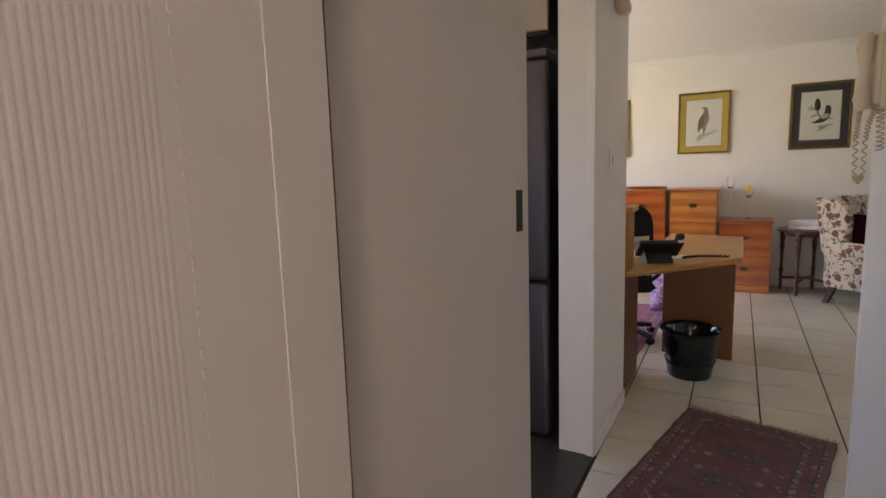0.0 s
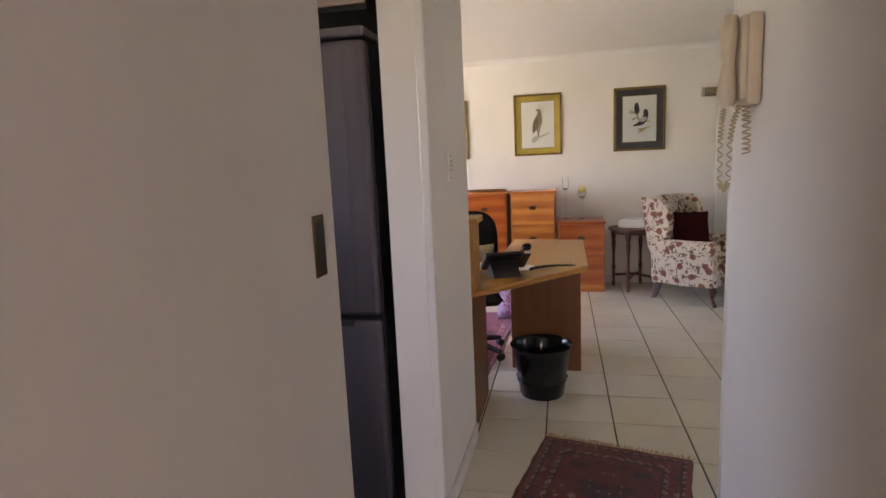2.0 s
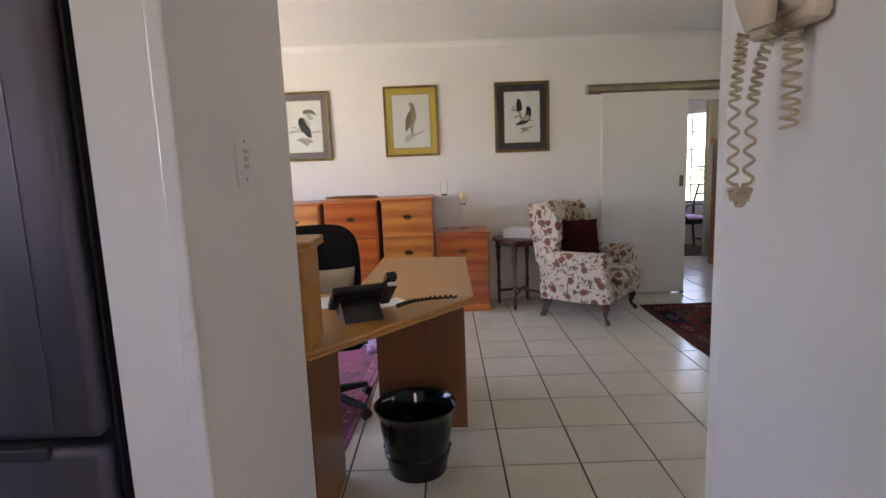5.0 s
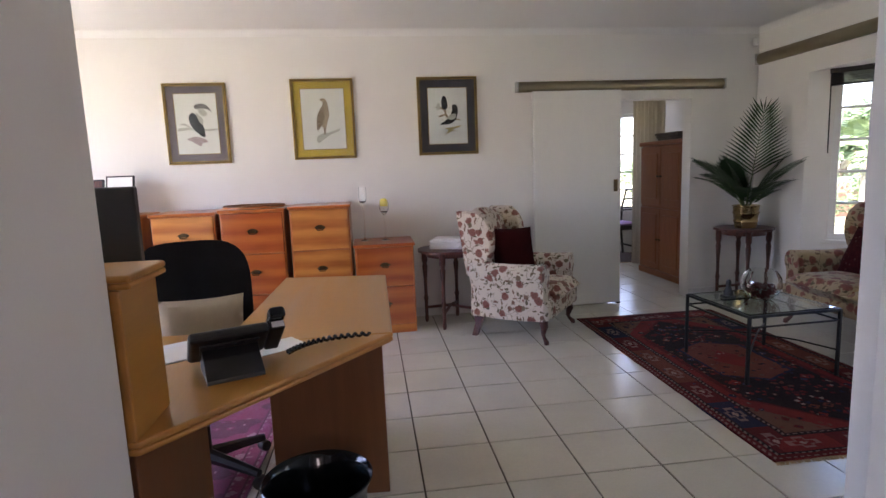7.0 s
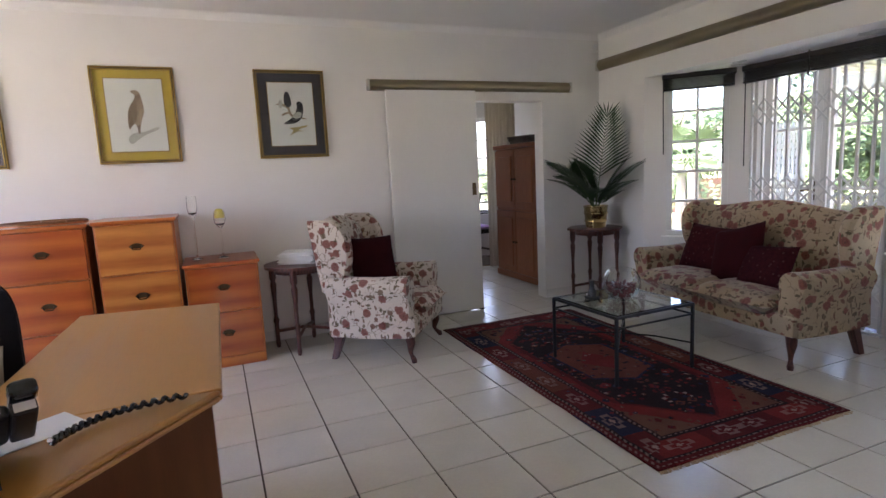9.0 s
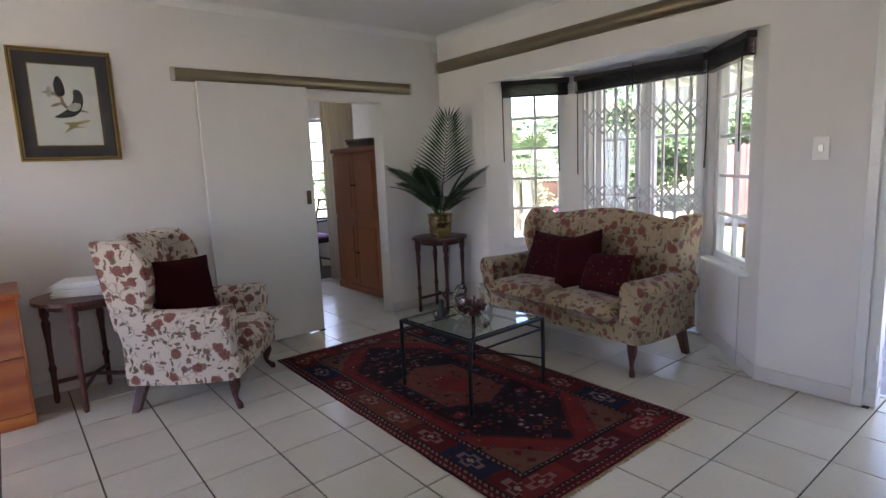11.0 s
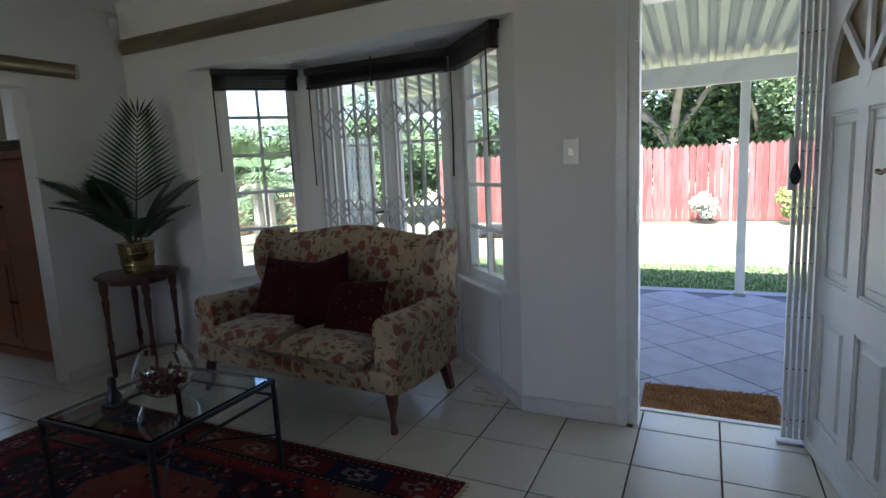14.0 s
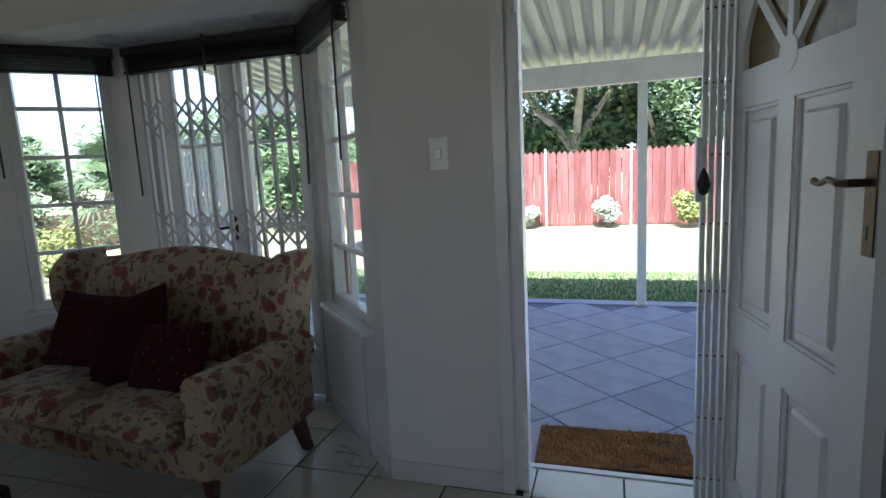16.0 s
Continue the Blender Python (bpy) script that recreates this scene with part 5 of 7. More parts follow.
part("cradle", moved(box(0.086, 0.125, -0.085, 0.085, -0.018, 0.014, 0.006), tip_), BLACKP, ph)
part("handset", moved(box(0.088, 0.128, -0.105, 0.095, 0.028, 0.048, 0.009, seg=3), tip_), BLACKG, ph)
part("earpiece", moved(box(0.086, 0.130, -0.115, -0.060, 0.012, 0.052, 0.012, seg=3), tip_), BLACKG, ph)
part("mouthpiece", moved(box(0.086, 0.130, 0.050, 0.100, 0.012, 0.052, 0.012, seg=3), tip_), BLACKG, ph)
for r_ in range(4):
    for c in range(3):
        part("key", moved(box(-0.009, 0.009, -0.006, 0.006, 0.017, 0.022, 0.001, seg=1), tip_ @ pose(-0.03 + c * 0.028, 0.02 - r_ * 0.022, 0)), BLACKG, ph)
part("display", moved(box(-0.08, 0.03, 0.040, 0.070, 0.017, 0.0195, 0.001), tip_), BLACKG, ph)
part("label", moved(box(0.09, 0.122, -0.0875, -0.086, -0.012, 0.008), tip_), PRINT, ph)
cord = tube([(0.14 + 0.16 * u + 0.10 * u * u + 0.0, 0.06 * math.sin(u * 2.6) + 0.0065 * math.sin(u * 100), 0.015 + 0.0065 * math.cos(u * 100)) for u in np.linspace(0, 1, 200)], 0.0055, 6)
part("handset_cord", cord, BLACKG, ph, "coiled black cord", smooth=True)
solid("paper_sheet", moved(box(-0.15, 0.15, -0.105, 0.105, 0, 0.004), pose(0.02, 4.42, 0.771, 0, 0, 30)), PRINT, "white sheet of paper lying on the desk", "paper")
solid("note", moved(box(-0.09, 0.09, -0.06, 0.06, 0, 0.002), pose(0.30, 4.38, 0.771, 0, 0, 35)), PRINT, "white note under the telephone", "papers")

oc = thing("office_chair", pose(-0.15, 4.98, 0, 0, 0, 12), "black fabric office chair on castors", "office chair")
oval = []
for k in range(48):
    a = 2 * math.pi * (k + 0.5) / 48
    ca, sa = math.cos(a), math.sin(a)
    oval.append((0.255 * math.copysign(abs(ca) ** 0.56, ca), 0.27 * math.copysign(abs(sa) ** 0.56, sa)))
bm = moved(prism(oval, -0.045, 0.045, bevel=0.018), pose(0, 0.21, 0.78, 80))
part("backrest", bm, BLACKF, oc, smooth=True)
part("seat", moved(cushion(0.50, 0.48, 0.11, puff=0.25), pose(0, -0.05, 0.47)), BLACKF, oc, smooth=True)
part("column", lathe([(0, 0.09), (0.03, 0.09), (0.03, 0.25), (0.02, 0.25), (0.02, 0.43), (0, 0.43)], seg=14), BLACKP, oc, smooth=True)
part("back_bar", tube([(0, 0.05, 0.42), (0, 0.26, 0.42), (0, 0.29, 0.52), (0, 0.26, 0.72)], 0.02, 8), BLACKP, oc, smooth=True)
for k in range(5):
    a = 2 * math.pi * k / 5 + 0.55
    part("foot", tube([(0.02 * math.cos(a), 0.02 * math.sin(a), 0.115), (0.17 * math.cos(a), 0.17 * math.sin(a), 0.095), (0.29 * math.cos(a), 0.29 * math.sin(a), 0.075)], 0.02, 8, radii=[0.032, 0.024, 0.018]), BLACKP, oc, smooth=True)
    part("castor", moved(lathe([(0, -0.022), (0.024, -0.022), (0.027, -0.01), (0.027, 0.01), (0.024, 0.022), (0, 0.022)], seg=16), pose(0.29 * math.cos(a), 0.29 * math.sin(a), 0.037, 90, 0, math.degrees(a))), BLACKP, oc, smooth=True)
for s in (-1, 1):
    part("armrest", tube([(s * 0.22, 0.10, 0.44), (s * 0.29, 0.08, 0.50), (s * 0.29, 0.06, 0.64), (s * 0.29, -0.16, 0.645)], 0.018, 8), BLACKP, oc, smooth=True)
PALE = surface("pale_linen", (0.42, 0.36, 0.27), 0.95, var=0.12, big=6, fine=200, bump=0.3)
bk = solid("cushion", cushion(0.36, 0.32, 0.12, puff=0.4), PALE, "pale linen cushion with a dark motif on the office chair", "cushion", smooth=True)
bk.matrix_basis = pose(-0.12, 5.02, 0.66, 78, 0, 12)
bagm, bn, bl, bb = nodes_of("lilac_print", 0.6, 0, 0.4)
bl.new(ramp_of(bn, bl, noise_of(bn, bl, coords(bn, bl), 22, 3), [(0.35, (0.28, 0.13, 0.5)), (0.5, (0.6, 0.5, 0.72)), (0.62, (0.32, 0.06, 0.30)), (0.72, (0.7, 0.65, 0.75))]), bb.inputs["Base Color"])
bag = solid("shopping_bag", moved(cushion(0.34, 0.36, 0.18, puff=0.5), pose(0.12, 5.95, 0.18, 84, 0, 8)), bagm, "lilac printed shopping bag standing on the floor", "bag", smooth=True)

bn_ = thing("waste_bin", pose(0.41, 4.35, 0) @ Matrix.Diagonal((1.09, 1.09, 0.86, 1)), "glossy dark green plastic waste bin on the floor", "waste bin")
prof = [(0.0, 0.0), (0.118, 0.0), (0.122, 0.012), (0.132, 0.10), (0.137, 0.104), (0.137, 0.118), (0.133, 0.122), (0.148, 0.24), (0.152, 0.30), (0.160, 0.335), (0.168, 0.35), (0.172, 0.362), (0.168, 0.366), (0.160, 0.356), (0.150, 0.335), (0.128, 0.10), (0.115, 0.01), (0.0, 0.008)]
part("bucket", lathe(prof, seg=40), BLACKG, bn_, smooth=True)
for s in (-1, 1):
    part("handle_lug", moved(lathe([(0, 0), (0.012, 0), (0.009, 0.008), (0, 0.009)], seg=10), pose(s * 0.133, 0, 0.13, 0, s * 90, 0)), BLACKG, bn_)


# filing chests
def chest(x, w, drawers, h, label, tone):
    c = thing("filing_chest", pose(x, 7.005, 0, 0, 0, 0), label, "chest of drawers", "pine filing chests along the wall")
    part("carcass", box(0.0, w, 0.018, 0.46, 0.0, h - 0.025, 0.003), PINEV, c)
    part("top", box(-0.012, w + 0.012, 0.0, 0.475, h - 0.025, h, 0.006), PINE, c)
    part("plinth", box(0.01, w - 0.01, 0.012, 0.03, 0.0, 0.07, 0.002), PINE, c)
    hh = (h - 0.025 - 0.075) / drawers
    for k in range(drawers):
        z = 0.075 + hh * k
        d = part("drawer", box(0.012, w - 0.012, 0.0, 0.02, z + 0.005, z + hh - 0.005, 0.004), tone, c)
        xm, zm = w / 2, z + hh * 0.55
        bm = prism([(-0.045, 0), (-0.03, -0.014), (0.03, -0.014), (0.045, 0), (0.03, 0.012), (0.012, 0.020), (-0.012, 0.020), (-0.03, 0.012)], 0, 0.003)
        part("back_plate", moved(bm, pose(xm, 0.0, zm, 90)), BRASSD, d, "dark brass back plate")
        part("bail_handle", tube([(xm - 0.03, -0.004, zm), (xm - 0.03, -0.016, zm - 0.004), (xm - 0.02, -0.018, zm - 0.02), (xm + 0.02, -0.018, zm - 0.02), (xm + 0.03, -0.016, zm - 0.004), (xm + 0.03, -0.004, zm)], 0.0045, 6), BRASSD, d, "dark brass drop handle")
    return c


chest(-1.60, 0.46, 3, 1.075, "tall varnished orange pine filing chest with three drawers", PINE)
chest(-1.045, 0.475, 3, 1.075, "tall varnished orange pine filing chest with three drawers", PINEL)
chest(-0.535, 0.49, 3, 1.085, "tall varnished orange pine filing chest with three drawers", PINER)
chest(-0.005, 0.47, 3, 1.09, "tall varnished orange pine filing chest with three drawers", PINEL)
chest(0.492, 0.478, 2, 0.755, "low varnished orange pine filing chest with two drawers", PINER)
tray = thing("wooden_tray", pose(-0.31, 7.25, 1.0855), "carved wooden tray lying on a filing chest", "tray")
part("base", prism([(0.25 * math.cos(a), 0.16 * math.sin(a)) for a in [2 * math.pi * k / 32 for k in range(32)]], 0.0, 0.012), PINEV, tray)
for k in range(7):
    a = 2 * math.pi * k / 7
    part("rim_piece", tube([(0.24 * math.cos(a + u), 0.155 * math.sin(a + u), 0.016) for u in np.linspace(0, 0.88, 8)], 0.009, 6), OAKD, tray, smooth=True)


def stem_glass(m, h, bowl_r, candle, label):
    g = thing("candle_glass", m, label, "candle holder", "glass candle holders")
    part("glass", lathe([(0.0, 0), (0.036, 0), (0.037, 0.004), (0.008, 0.014), (0.0055, 0.05), (0.009, h * 0.30), (0.0055, h * 0.36), (0.0055, h * 0.62), (0.012, h * 0.66), (bowl_r * 0.8, h * 0.73), (bowl_r, h * 0.84), (bowl_r * 0.86, h), (bowl_r * 0.82, h), (bowl_r * 0.94, h * 0.84), (bowl_r * 0.72, h * 0.745), (0.0, h * 0.70)], seg=24), GLASS, g, smooth=True)
    if candle:
        part("candle", lathe([(0, h * 0.86), (bowl_r * 0.8, h * 0.86), (bowl_r * 0.84, h * 0.95), (bowl_r * 0.6, h * 1.04), (0, h * 1.06)], seg=20), CANDLE, g, "yellow candle", smooth=True)
    return g


stem_glass(pose(0.575, 7.28, 0.7555), 0.46, 0.036, False, "tall clear glass candle holder on a chest")
stem_glass(pose(0.75, 7.25, 0.7555), 0.34, 0.042, True, "clear glass goblet holding a yellow candle")

# framed certificates on the far chest
for x, w, h_, mat_ in ((-1.345, 0.215, 0.285, PRINT), (-1.53, 0.13, 0.26, MAHOG)):
    c = thing("certificate", pose(x, 7.24, 1.080, -14), "small framed certificate standing on a chest", "picture frame")
    part("frame", box(-w / 2, w / 2, 0, 0.014, 0, h_ + 0.03, 0.003), BLACKP, c)
    part("print", box(-w / 2 + 0.014, w / 2 - 0.014, -0.003, 0.0, 0.014, h_ + 0.016), mat_, c)
    part("print_line", box(-0.05, 0.05, -0.0045, -0.003, h_ * 0.75, h_ * 0.77), BLACKP, c)
    part("print_line", box(-0.035, 0.035, -0.0045, -0.003, h_ * 0.62, h_ * 0.63), BLACKP, c)
    part("strut", box(-0.015, 0.015, 0.014, 0.06, 0.0, 0.02), BLACKP, c)

# magazines on the side table
for k in range(9):
    solid("magazine", moved(box(-0.105, 0.105, -0.14, 0.14, 0, 0.009, 0.002), pose(1.30 + random.uniform(-.01, .01), 7.22, 0.666 + 0.0095 * k, 0, 0, 60 + random.uniform(-9, 9))), PRINT, "magazine in a small stack on the side table", "magazine", "stack of magazines")

# ---------------------------------------------------------------- pictures on the north wall
GOLD = surface("gilt_frame", (0.30, 0.20, 0.05), 0.35, 0.7, var=0.2, big=12, fine=90)
MATY = surface("yellow_mount", (0.55, 0.40, 0.05), 0.8, var=0.06, big=5)
MATG = surface("grey_mount", (0.16, 0.13, 0.15), 0.85, var=0.08, big=5)
MATK = surface("charcoal_mount", (0.045, 0.04, 0.046), 0.85, var=0.08, big=5)
INKD = surface("dark_ink", (0.03, 0.03, 0.035), 0.9, var=0.3, big=30)
INKB = surface("brown_ink", (0.36, 0.28, 0.20), 0.9, var=0.35, big=40)
INKP = surface("pale_ink", (0.48, 0.48, 0.44), 0.9, var=0.15, big=30)
INKM = surface("mauve_ink", (0.42, 0.33, 0.34), 0.9, var=0.2, big=30)
INKG2 = surface("grey_ink", (0.16, 0.15, 0.15), 0.9, var=0.3, big=30)
INKW = surface("umber_ink", (0.23, 0.165, 0.115), 0.9, var=0.3, big=40)
INKG = surface("ochre_ink", (0.42, 0.34, 0.14), 0.9, var=0.2, big=30)


def blot(parent, name, pts, material, y, wob=0.0):
    """A flat painted patch: a smooth outline through a few points."""
    n = len(pts)
    out = []
    for k in range(n):
        p0, p1, p2, p3 = (Vector(pts[(k + d) % n]) for d in (-1, 0, 1, 2))
        for u in (0, 0.25, 0.5, 0.75):
            out.append(0.5 * ((2 * p1) + (-p0 + p2) * u + (2 * p0 - 5 * p1 + 4 * p2 - p3) * u * u + (-p0 + 3 * p1 - 3 * p2 + p3) * u ** 3))
    bm = bmesh.new()
    bm.faces.new([bm.verts.new((p.x, y, p.y)) for p in out])
    part(name, bm, material, parent)


def picture(x, w, h, z, mount, frame_w, mount_w, label, extra):
    p = thing("framed_print", pose(x, YN - 0.001, z), label, "picture", "bird prints on the wall")
    f = frame_w
    bm = box(0, w, -0.025, 0, 0, f, 0.004)
    box(0, w, -0.025, 0, h - f, h, 0.004, bm)
    box(0, f, -0.025, 0, f, h - f, 0.004, bm)
    box(w - f, w, -0.025, 0, f, h - f, 0.004, bm)
    part("frame", bm, GOLD, p, "narrow dark gilt frame")
    q = f * 0.42
    bm = box(q, w - q, -0.0262, -0.0245, q, q + 0.005)
    box(q, w - q, -0.0262, -0.0245, h - q - 0.005, h - q, 0, bm)
    box(q, q + 0.005, -0.0262, -0.0245, q + 0.005, h - q - 0.005, 0, bm)
    box(w - q - 0.005, w - q, -0.0262, -0.0245, q + 0.005, h - q - 0.005, 0, bm)
    part("frame_line", bm, BLACKP, p, "black line inlaid in the frame")
    part("mount", box(f, w - f, -0.012, -0.002, f, h - f), mount, p)
    m = f + mount_w
    part("slip", box(m - 0.006, w - m + 0.006, -0.0135, -0.011, m - 0.006, h - m + 0.006), GOLD, p)
    part("print", box(m, w - m, -0.0155, -0.0125, m, h - m), PRINT, p, "white paper print")
    for k, (name, pts, mat_) in enumerate(extra):
        blot(p, name, [(w / 2 + a, h / 2 + b_) for a, b_ in pts], mat_, -0.0160 - 0.0002 * k)
    pg = part("pane", box(f, w - f, -0.0215, -0.0205, f, h - f), PANE, p)
    pg.visible_shadow = False
    return p


picture(-1.015, 0.505, 0.665, 1.46, MATG, 0.024, 0.062, "framed print of two dark birds in a grey mount",
        [("painted_branch", [(-0.15, -0.035), (-0.06, -0.028), (0.05, -0.045), (0.15, -0.04), (0.15, -0.055), (0.03, -0.062), (-0.08, -0.05), (-0.15, -0.06)], INKP),
         ("painted_branch", [(-0.14, -0.002), (-0.10, 0.008), (-0.055, -0.02), (-0.06, -0.03), (-0.11, -0.008)], INKP),
         ("painted_rock", [(-0.09, -0.125), (-0.02, -0.105), (0.05, -0.125), (0.075, -0.15), (0.03, -0.16), (0.02, -0.185), (-0.02, -0.165), (-0.05, -0.145)], INKM),
         ("painted_bird", [(-0.055, 0.075), (-0.02, 0.09), (0.015, 0.05), (0.05, -0.02), (0.06, -0.095), (0.045, -0.11), (0.0, -0.075), (-0.045, -0.02), (-0.06, 0.03)], INKD),
         ("painted_breast", [(0.0, 0.09), (0.02, 0.075), (0.05, 0.04), (0.05, 0.0), (0.03, 0.0), (0.005, 0.055)], INKP),
         ("painted_wing", [(-0.01, 0.15), (0.04, 0.165), (0.09, 0.15), (0.125, 0.095), (0.10, 0.115), (0.06, 0.125), (0.02, 0.125), (0.0, 0.12)], INKG2),
         ("painted_belly", [(0.02, 0.12), (0.06, 0.122), (0.09, 0.08), (0.06, 0.06), (0.03, 0.08)], INKP)])
picture(0.015, 0.53, 0.675, 1.468, MATY, 0.024, 0.060, "framed print of a brown hawk in a yellow mount",
        [("painted_branch", [(-0.07, -0.165), (-0.03, -0.125), (0.04, -0.115), (0.12, -0.085), (0.13, -0.10), (0.05, -0.135), (0.0, -0.165), (-0.05, -0.20)], INKP),
         ("painted_bird", [(-0.025, 0.165), (0.01, 0.175), (0.035, 0.15), (0.045, 0.09), (0.05, 0.03), (0.03, -0.03), (0.015, -0.085), (0.0, -0.10), (-0.015, -0.06), (-0.04, -0.08), (-0.055, -0.10), (-0.06, -0.03), (-0.045, 0.05), (-0.01, 0.105), (0.0, 0.14)], INKB),
         ("painted_wing", [(-0.02, 0.08), (0.005, 0.04), (-0.01, -0.03), (-0.045, -0.085), (-0.058, -0.06), (-0.05, 0.02)], INKW),
         ("painted_leg", [(0.0, -0.08), (0.012, -0.08), (0.01, -0.125), (-0.002, -0.125)], INKW)])
picture(1.095, 0.535, 0.675, 1.468, MATK, 0.024, 0.072, "framed print of two black birds in a charcoal mount",
        [("painted_branch", [(-0.12, 0.075), (-0.08, 0.085), (-0.02, 0.06), (0.0, 0.0), (0.10, -0.03), (0.10, -0.04), (-0.01, -0.015), (-0.035, 0.045), (-0.09, 0.07)], INKB),
         ("painted_branch", [(-0.08, 0.0), (-0.03, 0.02), (0.0, 0.01), (-0.03, 0.005), (-0.07, -0.01)], INKB),
         ("painted_leaves", [(-0.09, 0.11), (-0.07, 0.10), (-0.075, 0.05), (-0.095, 0.06)], INKP),
         ("painted_bird", [(-0.045, 0.16), (-0.03, 0.175), (-0.012, 0.155), (0.0, 0.10), (-0.005, 0.065), (-0.03, 0.055), (-0.05, 0.075), (-0.055, 0.12)], INKD),
         ("painted_bird", [(0.04, 0.085), (0.06, 0.10), (0.085, 0.08), (0.09, 0.03), (0.07, -0.03), (0.03, -0.065), (-0.03, -0.075), (-0.07, -0.07), (-0.03, -0.045), (0.01, -0.01), (0.04, 0.045)], INKD),
         ("painted_belly", [(0.03, 0.015), (0.07, 0.015), (0.07, -0.015), (0.035, -0.035), (0.0, -0.02)], INKP),
         ("painted_leaves", [(-0.03, -0.105), (0.03, -0.10), (0.11, -0.085), (0.10, -0.10), (0.04, -0.12), (0.09, -0.135), (0.03, -0.135), (-0.03, -0.165), (0.0, -0.125)], INKG)])

# ---------------------------------------------------------------- palm
LEAF = surface("palm_leaf", (0.022, 0.055, 0.018), 0.55, var=0.35, big=12, fine=60, bump=0.1)
STALK = surface("palm_stalk", (0.07, 0.11, 0.035), 0.5, var=0.2, big=12)
palm = thing("potted_palm", pose(4.07, 7.20, 0.701), "green palm in a brass pot on a small table", "plant")
pot = part("pot", lathe([(0, 0), (0.088, 0), (0.092, 0.012), (0.098, 0.05), (0.104, 0.056), (0.104, 0.07), (0.10, 0.076), (0.106, 0.125), (0.112, 0.131), (0.112, 0.146), (0.107, 0.15), (0.110, 0.195), (0.118, 0.20), (0.118, 0.207), (0.104, 0.207), (0.096, 0.02), (0, 0.02)], seg=32), BRASS, palm, "ribbed brass pot", smooth=True)
part("soil", lathe([(0, 0.17), (0.10, 0.17), (0.09, 0.18), (0, 0.19)], seg=20), POTP, palm)


def frond(az, tilt, length, droop, leaves, spread, sway=0.0):
    """A feather frond: an arched rib with two rows of narrow leaflets and one at the tip."""
    d = Vector((math.cos(az), math.sin(az), 0))
    up = Vector((0, 0, 1))
    side = d.cross(up)
    pts = []
    p, ang = Vector((0.02 * math.cos(az), 0.02 * math.sin(az), 0.18)), tilt
    n = 18
    for k in range(n + 1):
        pts.append(p.copy())
        p = p + (d * math.cos(ang) + up * math.sin(ang)) * length / n + side * sway / n
        ang -= droop / n
    part("rib", tube(pts, 0.004, 6, radii=[0.007 * (1 - 0.8 * k / n) for k in range(n + 1)]), STALK, palm)
    bm = bmesh.new()
    for k in range(leaves):
        tall = length > 0.8
        u = (0.36 if tall else 0.20) + (0.64 if tall else 0.80) * k / (leaves - 1)
        i = min(int(u * n), n - 1)
        o = pts[i].lerp(pts[i + 1], u * n - i)
        t = (pts[i + 1] - pts[i]).normalized()
        L = spread * (math.sin(math.pi * min(1, (u - 0.1) * 0.95)) ** 0.7) * (1 - 0.72 * u ** 5) * random.uniform(0.88, 1.08)
        if tall:
            L = spread * (1.12 - 0.72 * u) * random.uniform(0.92, 1.06)
        for s in (-1, 1):
            outw = (side * s * ((1.25 if tall else 1.1) - 0.45 * u) + t * (0.72 + 0.45 * u)).normalized()
            tip = o + outw * L - up * (0.03 + 0.06 * (1 - u)) * L * 2
            mid = o + outw * L * 0.5 - up * 0.01
            wv = (t - outw * t.dot(outw)).normalized() * (0.0095 if tall else 0.0080)
            nrm = outw.cross(t) * 0.003
            vs = [bm.verts.new(q) for q in (o - wv * 0.4, o + wv * 0.4, mid + wv + nrm, tip, mid - wv + nrm)]
            bm.faces.new(vs)
    t = (pts[-1] - pts[-2]).normalized()
    for q in (-0.35, 0.0, 0.35):
        tip = pts[-1] + (t + side * q).normalized() * spread * 0.32
        bm.faces.new([bm.verts.new(v) for v in (pts[-1] - side * 0.002, pts[-1].lerp(tip, 0.5) - side * 0.007, tip, pts[-1].lerp(tip, 0.5) + side * 0.007)])
    tagged(part("foliage", bm, LEAF, palm), kind="stuff")


for az, tilt, ln, dr, lv, sp in ((236, 88, 0.84, 0.10, 34, 0.33), (178, 66, 0.64, 0.75, 36, 0.22), (196, 60, 0.58, 0.9, 34, 0.20), (298, 64, 0.60, 0.7, 34, 0.21), (284, 57, 0.50, 0.9, 30, 0.18), (164, 60, 0.52, 0.9, 28, 0.17), (240, 58, 0.42, 1.0, 26, 0.17), (312, 74, 0.52, 0.5, 26, 0.16), (208, 72, 0.52, 0.5, 30, 0.19), (265, 52, 0.36, 0.8, 22, 0.14), (150, 76, 0.50, 0.4, 26, 0.15)):
    frond(radians(az), radians(tilt), ln, dr, lv if ln < 0.8 else 19, sp * (1.25 if ln < 0.8 else 1.35), random.uniform(-0.05, 0.05) if ln < 0.8 else -0.10)

# ---------------------------------------------------------------- fittings on the walls
sw = thing("light_switch", pose(XE - 0.001, 4.305, 1.35, 0, 0, -90), "white light switch on the pier beside the front door", "light switch")
part("plate", box(-0.038, 0.038, -0.012, 0, -0.060, 0.060, 0.003), GLOSSW, sw)
part("rocker", box(-0.012, 0.012, -0.017, -0.010, -0.018, 0.018, 0.003), RAILCAP, sw)
sw = thing("light_switch", pose(0.0912, 3.36, 1.395, 0, 0, 89), "tall white double light switch on the pillar", "light switch")
part("plate", box(-0.043, 0.043, -0.008, 0, -0.060, 0.060, 0.003), DOORW, sw)
for z in (-0.014, 0.004, 0.022):
    part("rocker", box(-0.013, 0.013, -0.012, -0.006, z - 0.006, z + 0.006, 0.002), BEIGE, sw)
